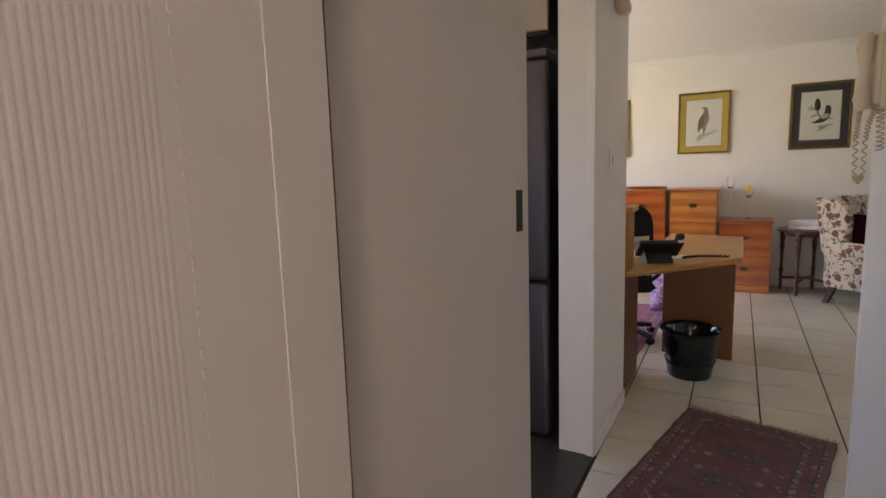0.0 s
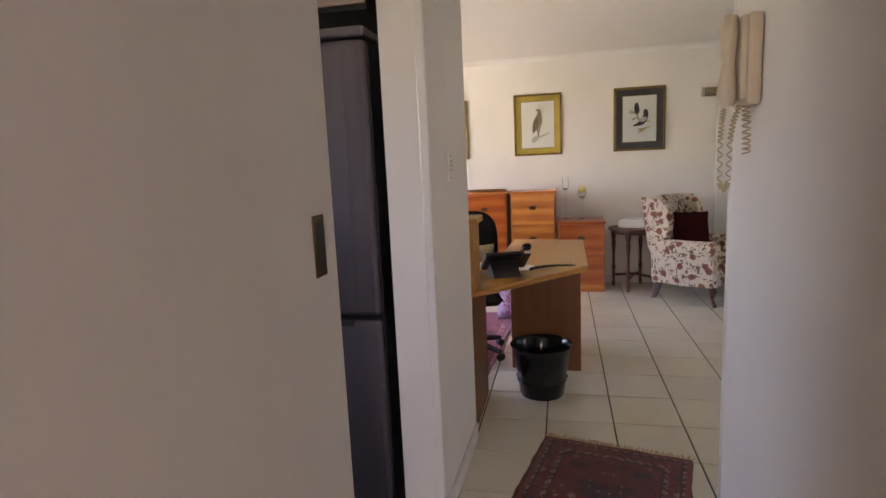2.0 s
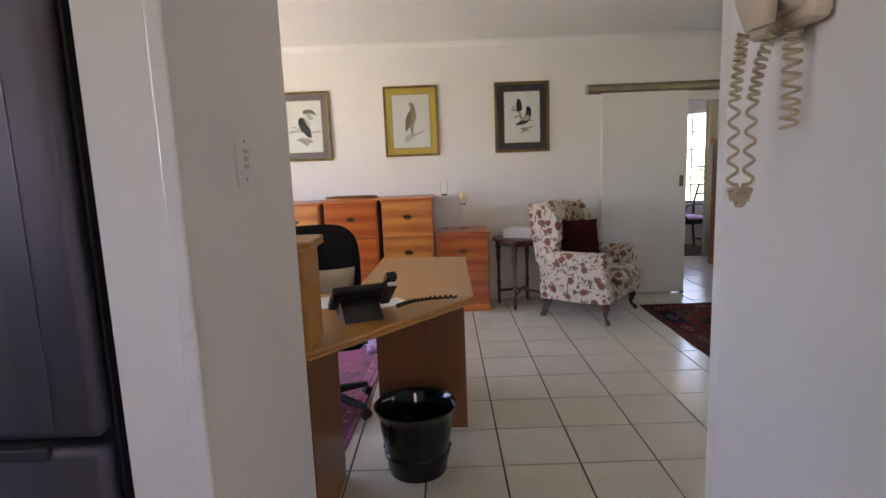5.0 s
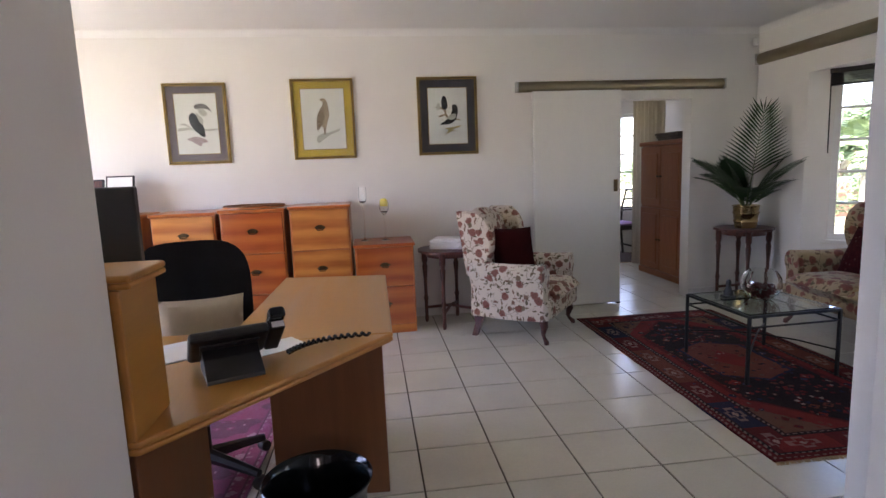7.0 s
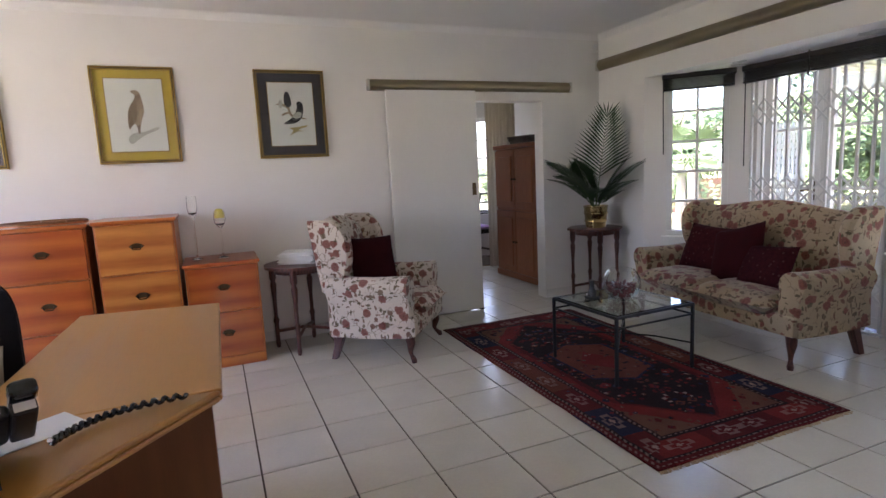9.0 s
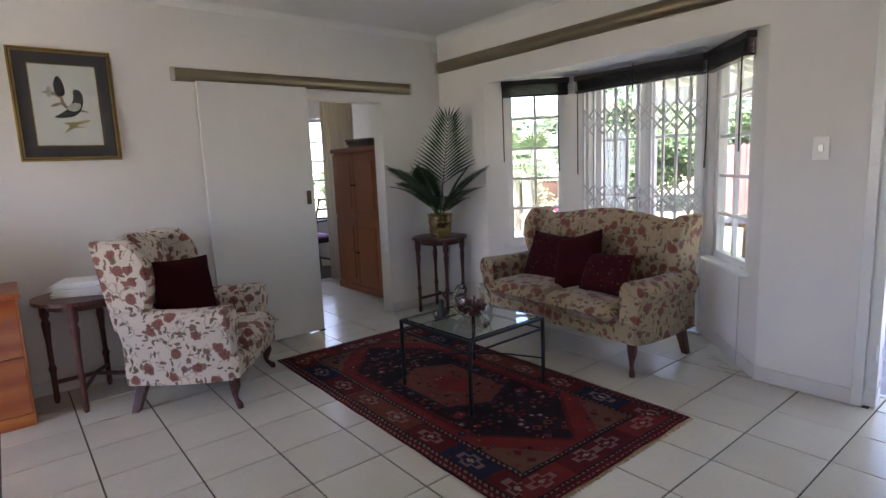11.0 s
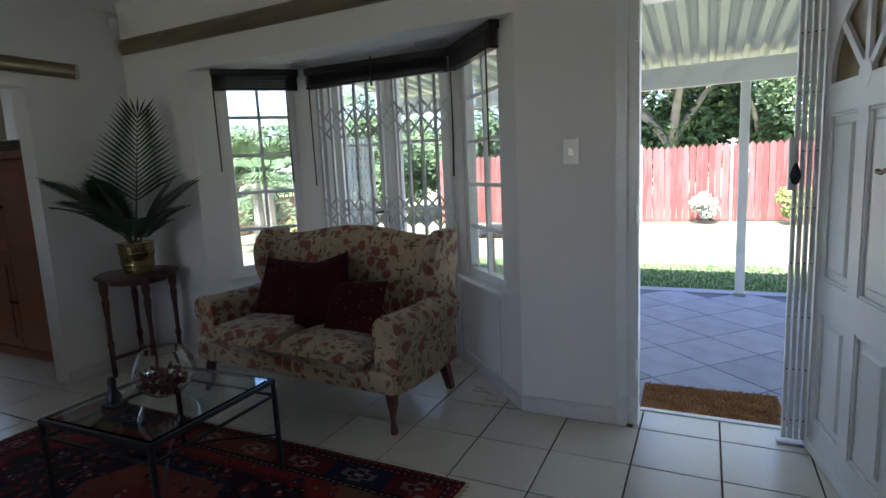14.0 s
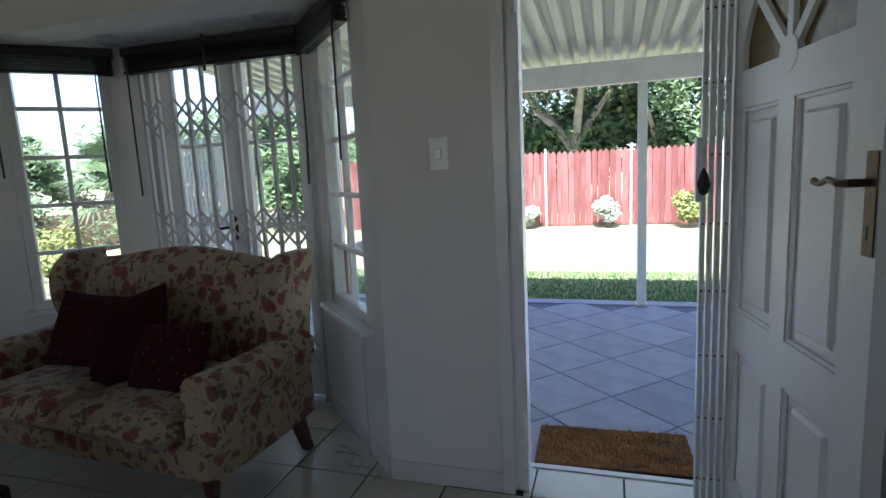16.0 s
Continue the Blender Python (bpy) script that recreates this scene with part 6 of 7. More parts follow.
for z in (-0.045, 0.045):
    part("screw", lathe([(0, 0), (0.004, 0), (0, 0.002)], (0, 0, 0), 8), BRASSD, sw).matrix_basis = pose(0, -0.008, z, 90)
horn = thing("wall_sensor", pose(0.0925, 3.42, 2.13, 0, 0, 89), "small grey alarm sensor high on the pillar", "sensor")
part("body", moved(cushion(0.075, 0.10, 0.07, puff=0.4), pose(0, -0.035, 0, 70)), BEIGE, horn, smooth=True)
part("bracket", box(-0.015, 0.015, -0.03, 0, 0.02, 0.05, 0.003), BEIGE, horn)
cs = thing("wall_sensor", pose(XE - 0.05, YN - 0.06, 2.40, 0, 0, -45), "small white alarm sensor in the corner by the ceiling", "sensor")
part("body", moved(cushion(0.05, 0.08, 0.05, puff=0.4), pose(0, -0.01, 0, 70)), TRIMW, cs, smooth=True)
part("bracket", box(-0.012, 0.012, -0.005, 0.08, 0.01, 0.03, 0.002), TRIMW, cs)

# intercom telephone on the hall wall
ic = thing("intercom_phone", pose(1.049, 2.775, 1.635, 0, 0, -90) @ Matrix.Diagonal((0.95, 0.82, 1.0, 1)), "aged beige intercom telephone with coiled cords on the wall", "telephone")
part("base", box(-0.075, 0.075, -0.045, 0.0, -0.115, 0.115, 0.014), BEIGE, ic)
part("cradle", box(-0.005, 0.07, -0.062, -0.04, -0.10, 0.11, 0.008), BEIGE, ic)
hs = part("handset", tube([(0.035, -0.085, -0.115), (0.035, -0.092, -0.08), (0.035, -0.088, 0.0), (0.035, -0.092, 0.075), (0.035, -0.085, 0.115)], 0.02, 12, radii=[0.020, 0.029, 0.017, 0.029, 0.020]), BEIGE, ic, smooth=True)
for z in (-0.04, 0.0, 0.035):
    part("button", lathe([(0, 0), (0.004, 0), (0.004, 0.003), (0, 0.003)], (0, 0, 0), 10), BLACKP, ic).matrix_basis = pose(-0.02, -0.045, z, 90)
part("screw_cap", box(-0.077, -0.07, -0.03, -0.01, -0.10, -0.06, 0.002), BLACKP, ic)


def coil(path, r, turns, wire):
    n = turns * 10
    pts = []
    for k in range(n + 1):
        u = k / n * (len(path) - 1)
        i = min(int(u), len(path) - 2)
        p = Vector(path[i]).lerp(Vector(path[i + 1]), u - i)
        t = (Vector(path[i + 1]) - Vector(path[i])).normalized()
        a_ = t.orthogonal().normalized()
        b_ = t.cross(a_)
        w = 2 * math.pi * turns * k / n
        pts.append(p + r * (math.cos(w) * a_ + math.sin(w) * b_))
    return tube(pts, wire, 5)


loop = [(0.0, -0.088, -0.115), (-0.005, -0.090, -0.15), (-0.01, -0.092, -0.20), (-0.01, -0.090, -0.315), (-0.01, -0.082, -0.335), (-0.01, -0.072, -0.335), (-0.01, -0.064, -0.315), (-0.01, -0.062, -0.20), (-0.005, -0.055, -0.15), (0.0, -0.04, -0.11)]
part("cord", coil(loop, 0.0075, 40, 0.0026), BEIGED, ic, "coiled ochre cord", smooth=True)
part("cord", coil([(0.03, -0.03, -0.115), (0.028, -0.028, -0.15), (0.025, -0.024, -0.20), (0.02, -0.022, -0.24)], 0.012, 9, 0.0024), BEIGED, ic, "loosely coiled ochre cord", smooth=True)

# ---------------------------------------------------------------- kitchen seen past its door
fr = thing("fridge", pose(-0.755, 3.07, 0), "tall brushed steel fridge freezer with a dark side", "fridge")
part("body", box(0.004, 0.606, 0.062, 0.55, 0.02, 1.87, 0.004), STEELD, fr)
part("lower_door", box(0, 0.61, 0.0, 0.055, 0.045, 0.818, 0.022, seg=4), STEEL, fr, smooth=True)
part("upper_door", box(0, 0.61, 0.0, 0.055, 0.835, 1.868, 0.022, seg=4), STEEL, fr, smooth=True)
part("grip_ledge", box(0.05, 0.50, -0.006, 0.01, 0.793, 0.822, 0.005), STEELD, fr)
part("top_cap", box(0.0, 0.61, 0.006, 0.30, 1.875, 1.915, 0.012, seg=3), STEEL, fr)
# raised strip standing for the highlight along the door's rounded edge
part("highlight_strip", box(0.515, 0.5185, -0.0015, 0.002, 0.86, 1.84, 0.0008), STEEL, fr)
part("kick_plate", box(0.01, 0.60, 0.03, 0.06, 0.012, 0.045, 0.003), BLACKP, fr)
for x in (0.05, 0.55):
    part("foot", lathe([(0, 0), (0.018, 0), (0.018, 0.05), (0, 0.05)], (x, 0.09, 0.004), 12), BLACKP, fr)
mg = solid("fridge_magnet", box(-0.62, -0.565, 3.0625, 3.0695, 1.71, 1.79, 0.003), BLACKP, "dark magnet stuck on the fridge", "magnet")
CUP = surface("pink_cupboard", (0.52, 0.40, 0.36), 0.45, var=0.06, big=3)
cu = thing("wall_cupboard", pose(-0.85, 3.13, 1.985), "pale kitchen cupboard above the fridge", "cupboard")
part("body", box(0, 0.70, 0.02, 0.529, 0, 0.5, 0.003), BLACKP, cu)
for k in range(2):
    part("door", box(0.005 + 0.35 * k, 0.345 + 0.35 * k, 0, 0.02, 0.02, 0.5, 0.004), CUP, cu)

# ---------------------------------------------------------------- dining room seen past the sliding door
cab = thing("tall_cabinet", pose(3.93, 8.93, 0, 0, 0, -90), "tall cherry wood cabinet with four panelled doors", "cabinet")
part("body", box(0, 0.92, 0.02, 0.55, 0.0, 1.52, 0.004), CHERRY, cab)
part("cornice", box(-0.02, 0.94, -0.015, 0.56, 1.52, 1.57, 0.012), CHERRY, cab)
part("plinth", box(-0.012, 0.932, -0.006, 0.555, 0.0, 0.07, 0.006), CHERRY, cab)
for k in range(2):
    for z0_, z1_ in ((0.08, 0.80), (0.84, 1.50)):
        d = part("door", box(0.012 + 0.45 * k, 0.455 + 0.45 * k, 0.0, 0.022, z0_, z1_, 0.003), CHERRY, cab)
        part("panel", box(0.075 + 0.45 * k, 0.392 + 0.45 * k, -0.008, 0.002, z0_ + 0.07, z1_ - 0.07, 0.007), CHERRY, d)
        xk = 0.43 if k == 0 else 0.487
        part("knob", lathe([(0, 0), (0.006, 0), (0.006, 0.012), (0.014, 0.018), (0.012, 0.028), (0, 0.03)], (0, 0, 0), 12), BRASSD, d).matrix_basis = pose(xk, 0, (z0_ + z1_) / 2, 90)
FOLD = surface("folded_cloth", (0.16, 0.13, 0.10), 0.9, var=0.3, big=9, fine=120, bump=0.4)
for k in range(3):
    solid("folded_blanket", moved(box(-0.25, 0.25, -0.2, 0.2, 0, 0.028, 0.01), pose(4.22, 8.42 + 0.03 * k, 1.571 + 0.029 * k, 0, 0, 4 * k)), FOLD, "folded grey-brown blanket on the tall cabinet", "blanket", "blankets on the cabinet")
m, L = local_frame((3.80, 11.12), (4.60, 10.30))
casement("window_3", m @ Matrix.Translation((0, 0, 0)), L, 0.62, 2.05, 4, 5, "white dining room window with small panes")
CURT = surface("cream_curtain", (0.52, 0.475, 0.39), 0.9, var=0.12, big=3, fine=120, stretch=(8, 8, 0.4))
cn, cl = CURT.node_tree.nodes, CURT.node_tree.links
ctr, cmx = cn.new("ShaderNodeBsdfTranslucent"), cn.new("ShaderNodeMixShader")
ctr.inputs["Color"].default_value = (0.58, 0.53, 0.44, 1)
cmx.inputs[0].default_value = 0.6
cl.new(cn["Principled BSDF"].outputs[0], cmx.inputs[1])
cl.new(ctr.outputs[0], cmx.inputs[2])
cl.new(cmx.outputs[0], cn["Material Output"].inputs[0])
bm = bmesh.new()
n = 60
cols = [((4.47 - 0.42 * k / n), 9.34 + 0.02 * math.sin(k * 0.9) + 0.05 * k / n) for k in range(n + 1)]
lo = [bm.verts.new((x, y, 0.004)) for x, y in cols]
hi = [bm.verts.new((x, y, 2.42)) for x, y in cols]
for k in range(n):
    bm.faces.new((lo[k], lo[k + 1], hi[k + 1], hi[k]))
cu_ = solid("curtain", bm, CURT, "cream full-length curtain drawn aside in the dining room", "curtain")
md = cu_.modifiers.new("thickness", "SOLIDIFY")
md.thickness = 0.002
LILAC = surface("lilac_seat", (0.34, 0.22, 0.42), 0.9, var=0.1, big=8, fine=160)
EBONY = surface("ebony_wood", (0.02, 0.014, 0.012), 0.35, var=0.2, big=8)


def dining_chair(m):
    c = thing("dining_chair", m, "ebony dining armchair with a lilac seat", "chair", "dining chairs")
    part("seat", moved(cushion(0.44, 0.42, 0.07, puff=0.25), pose(0, 0, 0.47)), LILAC, c, "lilac seat pad", smooth=True)
    part("seat_rail", box(-0.22, 0.22, -0.21, 0.21, 0.39, 0.45, 0.006), EBONY, c)
    for x in (-0.2, 0.2):
        part("front_leg", box(x - 0.018, x + 0.018, 0.17, 0.206, 0, 0.42, 0.004), EBONY, c)
        part("back_leg", tube([(x, -0.24, 0), (x, -0.2, 0.4), (x, -0.22, 0.7), (x, -0.29, 0.95)], 0.017, 8), EBONY, c)
        part("armrest", tube([(x * 1.15, -0.22, 0.68), (x * 1.2, 0.0, 0.68), (x * 1.2, 0.13, 0.66), (x * 1.1, 0.16, 0.55), (x * 1.08, 0.10, 0.43)], 0.014, 8), EBONY, c)
    for z in (0.93, 0.80, 0.68):
        part("back_rail", tube([(-0.2, -0.28 + (0.93 - z) * 0.2, z), (0, -0.30 + (0.93 - z) * 0.2, z + 0.015), (0.2, -0.28 + (0.93 - z) * 0.2, z)], 0.015, 8), EBONY, c)
    for y in (-0.2, 0.18):
        part("stretcher", box(-0.19, 0.19, y - 0.01, y + 0.01, 0.13, 0.155, 0.003), EBONY, c)
    return c


dc = dining_chair(pose(4.12, 10.02, 0.012, 0, 0, 95))
copy_thing(dc, pose(3.55, 10.15, 0.012, 0, 0, 200))
rug("dining_rug", pose(3.55, 10.15, 0, 0, 0, 0), 1.7, 1.3, carpet("dining_wool", (0.07, 0.03, 0.02), (0.12, 0.05, 0.03), (0.03, 0.015, 0.012), (0.2, 0.14, 0.1), 1.7, 1.3, 10), "dark brown patterned dining room rug", 0.02, FRINGE)

# leather seat by the front door
st = thing("leather_chair", pose(2.93, 3.30, 0, 0, 0, 0), "red-brown leather seat with dark wooden edge", "chair")
part("seat", moved(cushion(0.50, 0.42, 0.09, puff=0.22, corner=0.0), pose(0, 0, 0.43)), LEATHER, st, smooth=True)
part("seat_rail", box(-0.265, 0.265, -0.225, 0.225, 0.36, 0.425, 0.012), EBONY, st)
for a, b_ in ((-1, -1), (1, -1), (1, 1), (-1, 1)):
    part("leg", tube([(a * 0.235, b_ * 0.195, 0.38), (a * 0.24, b_ * 0.20, 0.18), (a * 0.245, b_ * 0.205, 0.0)], 0.02, 10, radii=[0.026, 0.02, 0.014]), EBONY, st, smooth=True)

# loose wires by the bay
for sd_ in (1, 5):
    random.seed(sd_)
    pts = [(4.50 - 0.22 * u + 0.03 * math.sin(u * 9 + sd_), 4.92 - 0.30 * u + 0.03 * math.cos(u * 11 + sd_), 0.0045) for u in np.linspace(0, 1, 24)]
    solid("cable", tube(pts, 0.0022, 5), BEIGED, "thin brown loose cable lying on the tiles", "cable", "loose cables by the bay", smooth=True)
solid("cable", tube([(4.46, 4.742, 0.595), (4.462, 4.744, 0.3), (4.46, 4.742, 0.006)], 0.0022, 5), RAILCAP, "thin pale cable hanging below the bay window sill", "cable", smooth=True)

# ---------------------------------------------------------------- outdoors
PAVE_M, an, al, ab = nodes_of("slate_paver", 0.55, 0, 0.4)
ai = an.new("ShaderNodeObjectInfo")
av = coords(an, al)
ac = ramp_of(an, al, noise_of(an, al, av, 5, 5), [(0.3, (0.28, 0.28, 0.34)), (0.7, (0.38, 0.38, 0.45))])
al.new(mix_of(an, al, 1.0, ac, ramp_of(an, al, ai.outputs["Random"], [(0, (0.85, 0.85, 0.85)), (1, (1.05, 1.05, 1.05))]), "MULTIPLY"), ab.inputs["Base Color"])
bump_of(an, al, ab, noise_of(an, al, av, 60, 4), 0.2, 0.004)
JOINT = surface("paving_joint", (0.15, 0.15, 0.19), 0.8, var=0.15, big=4, fine=60)
pav = solid("pavement", prism([(4.57, -2.0), (7.72, -2.0), (7.72, 7.2), (4.57, 7.2)], -0.3, -0.062), JOINT, "blue-grey slate paved patio", "patio", kind=STRUCT)
S = 0.45
paver_mesh = mesh_of("paver", box(-S / 2 + 0.004, S / 2 - 0.004, -S / 2 + 0.004, S / 2 - 0.004, -0.03, 0.0, 0.003, seg=1), PAVE_M)
for i in range(-14, 15):
    for j in range(-14, 15):
        u, v = i * S, j * S
        x, y = 6.1 + (u - v) * 0.7071, 4.0 + (u + v) * 0.7071
        if 4.50 < x < 7.50 and -1.5 < y < 6.9 and not (x < 5.3 and 4.5 < y < 7.2):
            t = new("paver", paver_mesh)
            t.parent = pav
            t.location = (x, y, -0.05)
            t.rotation_euler = (0, 0, radians(45))
solid("pavement_edge", box(7.60, 7.76, -2.0, 7.2, -0.12, -0.046, 0.006), PAVE_M, "slate edging strip of the patio", "edging", kind=STRUCT)
solid("pavement_strip", box(4.575, 4.80, 3.1, 4.25, -0.07, -0.056), PAVE_M, "slate strip at the front door", "paving", kind=STRUCT)

# patio roof: corrugated sheet, beam and posts
ROOFW = surface("roof_sheet", (0.66, 0.69, 0.62), 0.45, var=0.05, big=2, fine=40, bump=0.03)
bm = bmesh.new()
prev = None
y = -2.0
prof = []
while y < 7.3:
    prof += [(y, 0.0), (y + 0.05, 0.0), (y + 0.07, 0.05), (y + 0.12, 0.05)]
    y += 0.14
def roof_z(x):
    return 2.46 - (x - 4.56) * 0.082
for yv, dz in prof:
    cur = [bm.verts.new((4.56, yv, roof_z(4.56) + dz)), bm.verts.new((7.95, yv, roof_z(7.95) + dz))]
    if prev:
        bm.faces.new((prev[0], prev[1], cur[1], cur[0]))
    prev = cur
roof = solid("patio_roof", bm, ROOFW, "white corrugated sheet roof over the patio", "roof")
md = roof.modifiers.new("thickness", "SOLIDIFY")
md.thickness = 0.004
solid("roof_beam", box(7.53, 7.61, -2.0, 7.4, 1.965, 2.165, 0.006), TRIMW, "white painted beam carrying the patio roof", "beam")


def patio_post(y):
    p = thing("patio_post", pose(7.57, y, -0.05), "white painted square patio post", "post", "patio posts")
    part("shaft", box(-0.04, 0.04, -0.04, 0.04, 0.0, 2.012, 0.006), TRIMW, p)
    part("foot_plate", box(-0.055, 0.055, -0.055, 0.055, 0.0, 0.03, 0.004), RAILCAP, p)
    return p


for y in (0.4, 3.41, 6.45):
    patio_post(y)
solid("outer_wall_fascia", box(4.58, 4.63, -2.0, 7.3, 2.2, 2.5), TRIMW, "white fascia under the patio roof", "fascia", kind=STRUCT)
# roof over the house, so that the sun stays out
solid("house_roof", box(-3.4, 4.6, -2.2, 11.6, 2.66, 2.78), CEIL, "roof slab over the house", "roof", kind=STRUCT)

# door mat
dm = thing("door_mat", pose(4.83, 3.68, -0.048, 0, 0, 2), "rough brown coir door mat outside the front door", "door mat")
part("backing", box(-0.185, 0.185, -0.345, 0.345, 0, 0.01), BLACKP, dm)
bm = bmesh.new()
for k in range(5200):
    x, yv = random.uniform(-0.183, 0.183), random.uniform(-0.343, 0.343)
    a = random.uniform(0, 6.28)
    tip = Vector((x + 0.010 * math.cos(a), yv + 0.010 * math.sin(a), random.uniform(0.02, 0.033)))
    w = Vector((-math.sin(a), math.cos(a), 0)) * 0.003
    b0 = Vector((x, yv, 0.009))
    bm.faces.new([bm.verts.new(q) for q in (b0 - w, b0 + w, tip)])
tagged(part("bristle", bm, COIR, dm), kind="stuff")
part("bristle_bed", box(-0.183, 0.183, -0.343, 0.343, 0.009, 0.017, 0.003), COIR, dm)

# fence: overlapping upright boards with pointed tops
FENCE_M = wood("red_fence", (0.20, 0.07, 0.058), (0.33, 0.135, 0.115), 0.85, (3, 3, 0.4), 5, spec=0.15)
fence = thing("board_fence", pose(15.0, 0.0, -0.10, 0, 0, 3.0), "tall red-stained wooden board fence across the lawn", "fence")
bw = 0.125
bm = box(-0.012, 0.012, -bw / 2 + 0.004, bw / 2 - 0.004, 0.02, 1.60)
vs_top = [v for v in bm.verts if v.co.z > 1.3]
for sx in (-0.012, 0.012):
    a = bm.verts.new((sx, 0, 1.67))
    ends = [v for v in vs_top if abs(v.co.x - sx) < 1e-4]
    bm.faces.new((ends[0], ends[1], a))
board_mesh = mesh_of("board", bm, FENCE_M)
for k in range(-70, 80):
    b_ = new("board", board_mesh)
    b_.parent = fence
    b_.location = (random.uniform(-0.006, 0.006), k * bw, random.uniform(-0.012, 0.012))
    b_.rotation_euler = (radians(random.uniform(-0.3, 0.3)), 0, 0)
for z in (0.4, 1.3):
    part("rail", box(0.014, 0.05, -8.8, 9.95, z, z + 0.09), FENCE_M, fence)
for k in range(-4, 6):
    part("fence_post", box(-0.05, -0.013, k * 1.8 - 0.35 - 0.02, k * 1.8 - 0.35 + 0.02, 0, 1.72, 0.004), ROOFW, fence, "pale metal fence post")
tap = thing("garden_tap", pose(14.75, 2.95, 0.95), "small pale bracket on the fence", "bracket")
part("arm", tube([(0.1, 0, 0), (-0.05, 0, 0.02), (-0.12, 0.05, -0.02)], 0.03, 8), TRIMW, tap)
part("hook", tube([(0.1, 0, -0.08), (0.0, 0, -0.1)], 0.025, 8), TRIMW, tap)


# ---- plants
def leaf_material(name, dark, light):
    m, n, l, b = nodes_of(name, 0.6, 0, 0.3)
    g = n.new("ShaderNodeNewGeometry")
    l.new(ramp_of(n, l, g.outputs["Random Per Island"], [(0.0, dark), (1.0, light)]), b.inputs["Base Color"])
    b.inputs["Subsurface Weight"].default_value = 0.0
    return m


LEAF_D = leaf_material("tree_leaves", (0.04, 0.075, 0.028), (0.14, 0.19, 0.07))
LEAF_Y = leaf_material("shrub_leaves", (0.10, 0.13, 0.03), (0.30, 0.30, 0.08))
LEAF_W = leaf_material("pale_shrub_leaves", (0.30, 0.32, 0.22), (0.6, 0.6, 0.45))
LEAF_P = leaf_material("purple_leaves", (0.10, 0.01, 0.05), (0.25, 0.03, 0.10))
LEAF_O = leaf_material("olive_leaves", (0.09, 0.105, 0.055), (0.25, 0.26, 0.15))
BARK = surface("pale_bark", (0.30, 0.26, 0.21), 0.9, var=0.25, big=3, fine=30, bump=0.6, dist=0.02)


def leaf_cloud(bm, centre, radius, count, size, squash=0.8):
    c = Vector(centre)
    for k in range(count):
        d = Vector((random.gauss(0, 1), random.gauss(0, 1), random.gauss(0, 1))).normalized()
        r = radius * random.random() ** 0.45
        p = c + Vector((d.x * r, d.y * r, d.z * r * squash))
        a = Vector((random.gauss(0, 1), random.gauss(0, 1), random.gauss(0, 0.7))).normalized()
        b_ = a.orthogonal().normalized()
        s = size * random.uniform(0.6, 1.3)
        bm.faces.new([bm.verts.new(p + q) for q in (-a * s, b_ * s * 0.42, a * s, -b_ * s * 0.42)])


def tree(x, y, height, spread, seed, leaves=1500, label="broad garden tree with pale limbs", mat_=None, limbs=5, trunk=0.17):
    random.seed(seed)
    t = thing("tree", pose(x, y, -0.1), label, "tree", "garden trees")
    fork = height * 0.28
    lean = Vector((random.uniform(-0.4, 0.4), random.uniform(-0.5, 0.5), 0))
    part("trunk", tube([(0, 0, 0), lean * 0.3 + Vector((0, 0, fork * 0.5)), lean * 0.6 + Vector((0, 0, fork))], 0.2, 10, radii=[trunk * 1.4, trunk, trunk * 0.85]), BARK, t, smooth=True)
    bm = bmesh.new()
    base = lean * 0.6 + Vector((0, 0, fork))
    for k in range(limbs):
        a = 2 * math.pi * (k + random.random() * 0.7) / limbs
        out = spread * random.uniform(0.5, 0.95)
        end = base + Vector((out * math.cos(a), out * math.sin(a), height * random.uniform(0.38, 0.62)))
        mid = base.lerp(end, 0.5) + Vector((random.uniform(-.2, .2), random.uniform(-.2, .2), -0.25))
        part("limb", tube([base - Vector((0, 0, 0.1)), base.lerp(mid, 0.5) + Vector((0, 0, 0.05)), mid, end], 0.1, 8, radii=[trunk * 0.62, trunk * 0.48, trunk * 0.34, trunk * 0.1]), BARK, t, smooth=True)
        for q in range(6):
            c = mid.lerp(end, random.uniform(0.15, 1.15)) + Vector((random.uniform(-1, 1), random.uniform(-1, 1), random.uniform(-0.5, 0.6))) * spread * 0.30
            leaf_cloud(bm, c, spread * random.uniform(0.18, 0.34), int(leaves / limbs / 6), 0.09, 0.7)
    tagged(part("crown", bm, mat_ or LEAF_D, t), kind="stuff")
    return t


tree(18.6, 4.6, 6.5, 3.2, 3, 9000, "broad garden tree with pale leaning limbs", LEAF_O, 6, 0.22)
tree(19.6, 2.6, 5.8, 2.8, 4, 8000, mat_=LEAF_D)
tree(18.3, 7.6, 6.2, 2.9, 8, 8000, mat_=LEAF_D)
tree(20.0, 0.2, 6.8, 3.0, 5, 8000, mat_=LEAF_O)
tree(21.5, 5.6, 7.5, 3.4, 9, 8000, mat_=LEAF_D, label="tall dark green garden tree")
tree(22.0, 10.5, 8.5, 3.6, 6, 8000, mat_=LEAF_D, label="tall dark green garden tree")
tree(17.5, 15.5, 4.0, 2.2, 7, 7000, mat_=LEAF_D, label="rounded green garden tree")
tree(12.2, 15.0, 2.9, 1.9, 10, 7000, mat_=LEAF_D, label="rounded green garden tree")


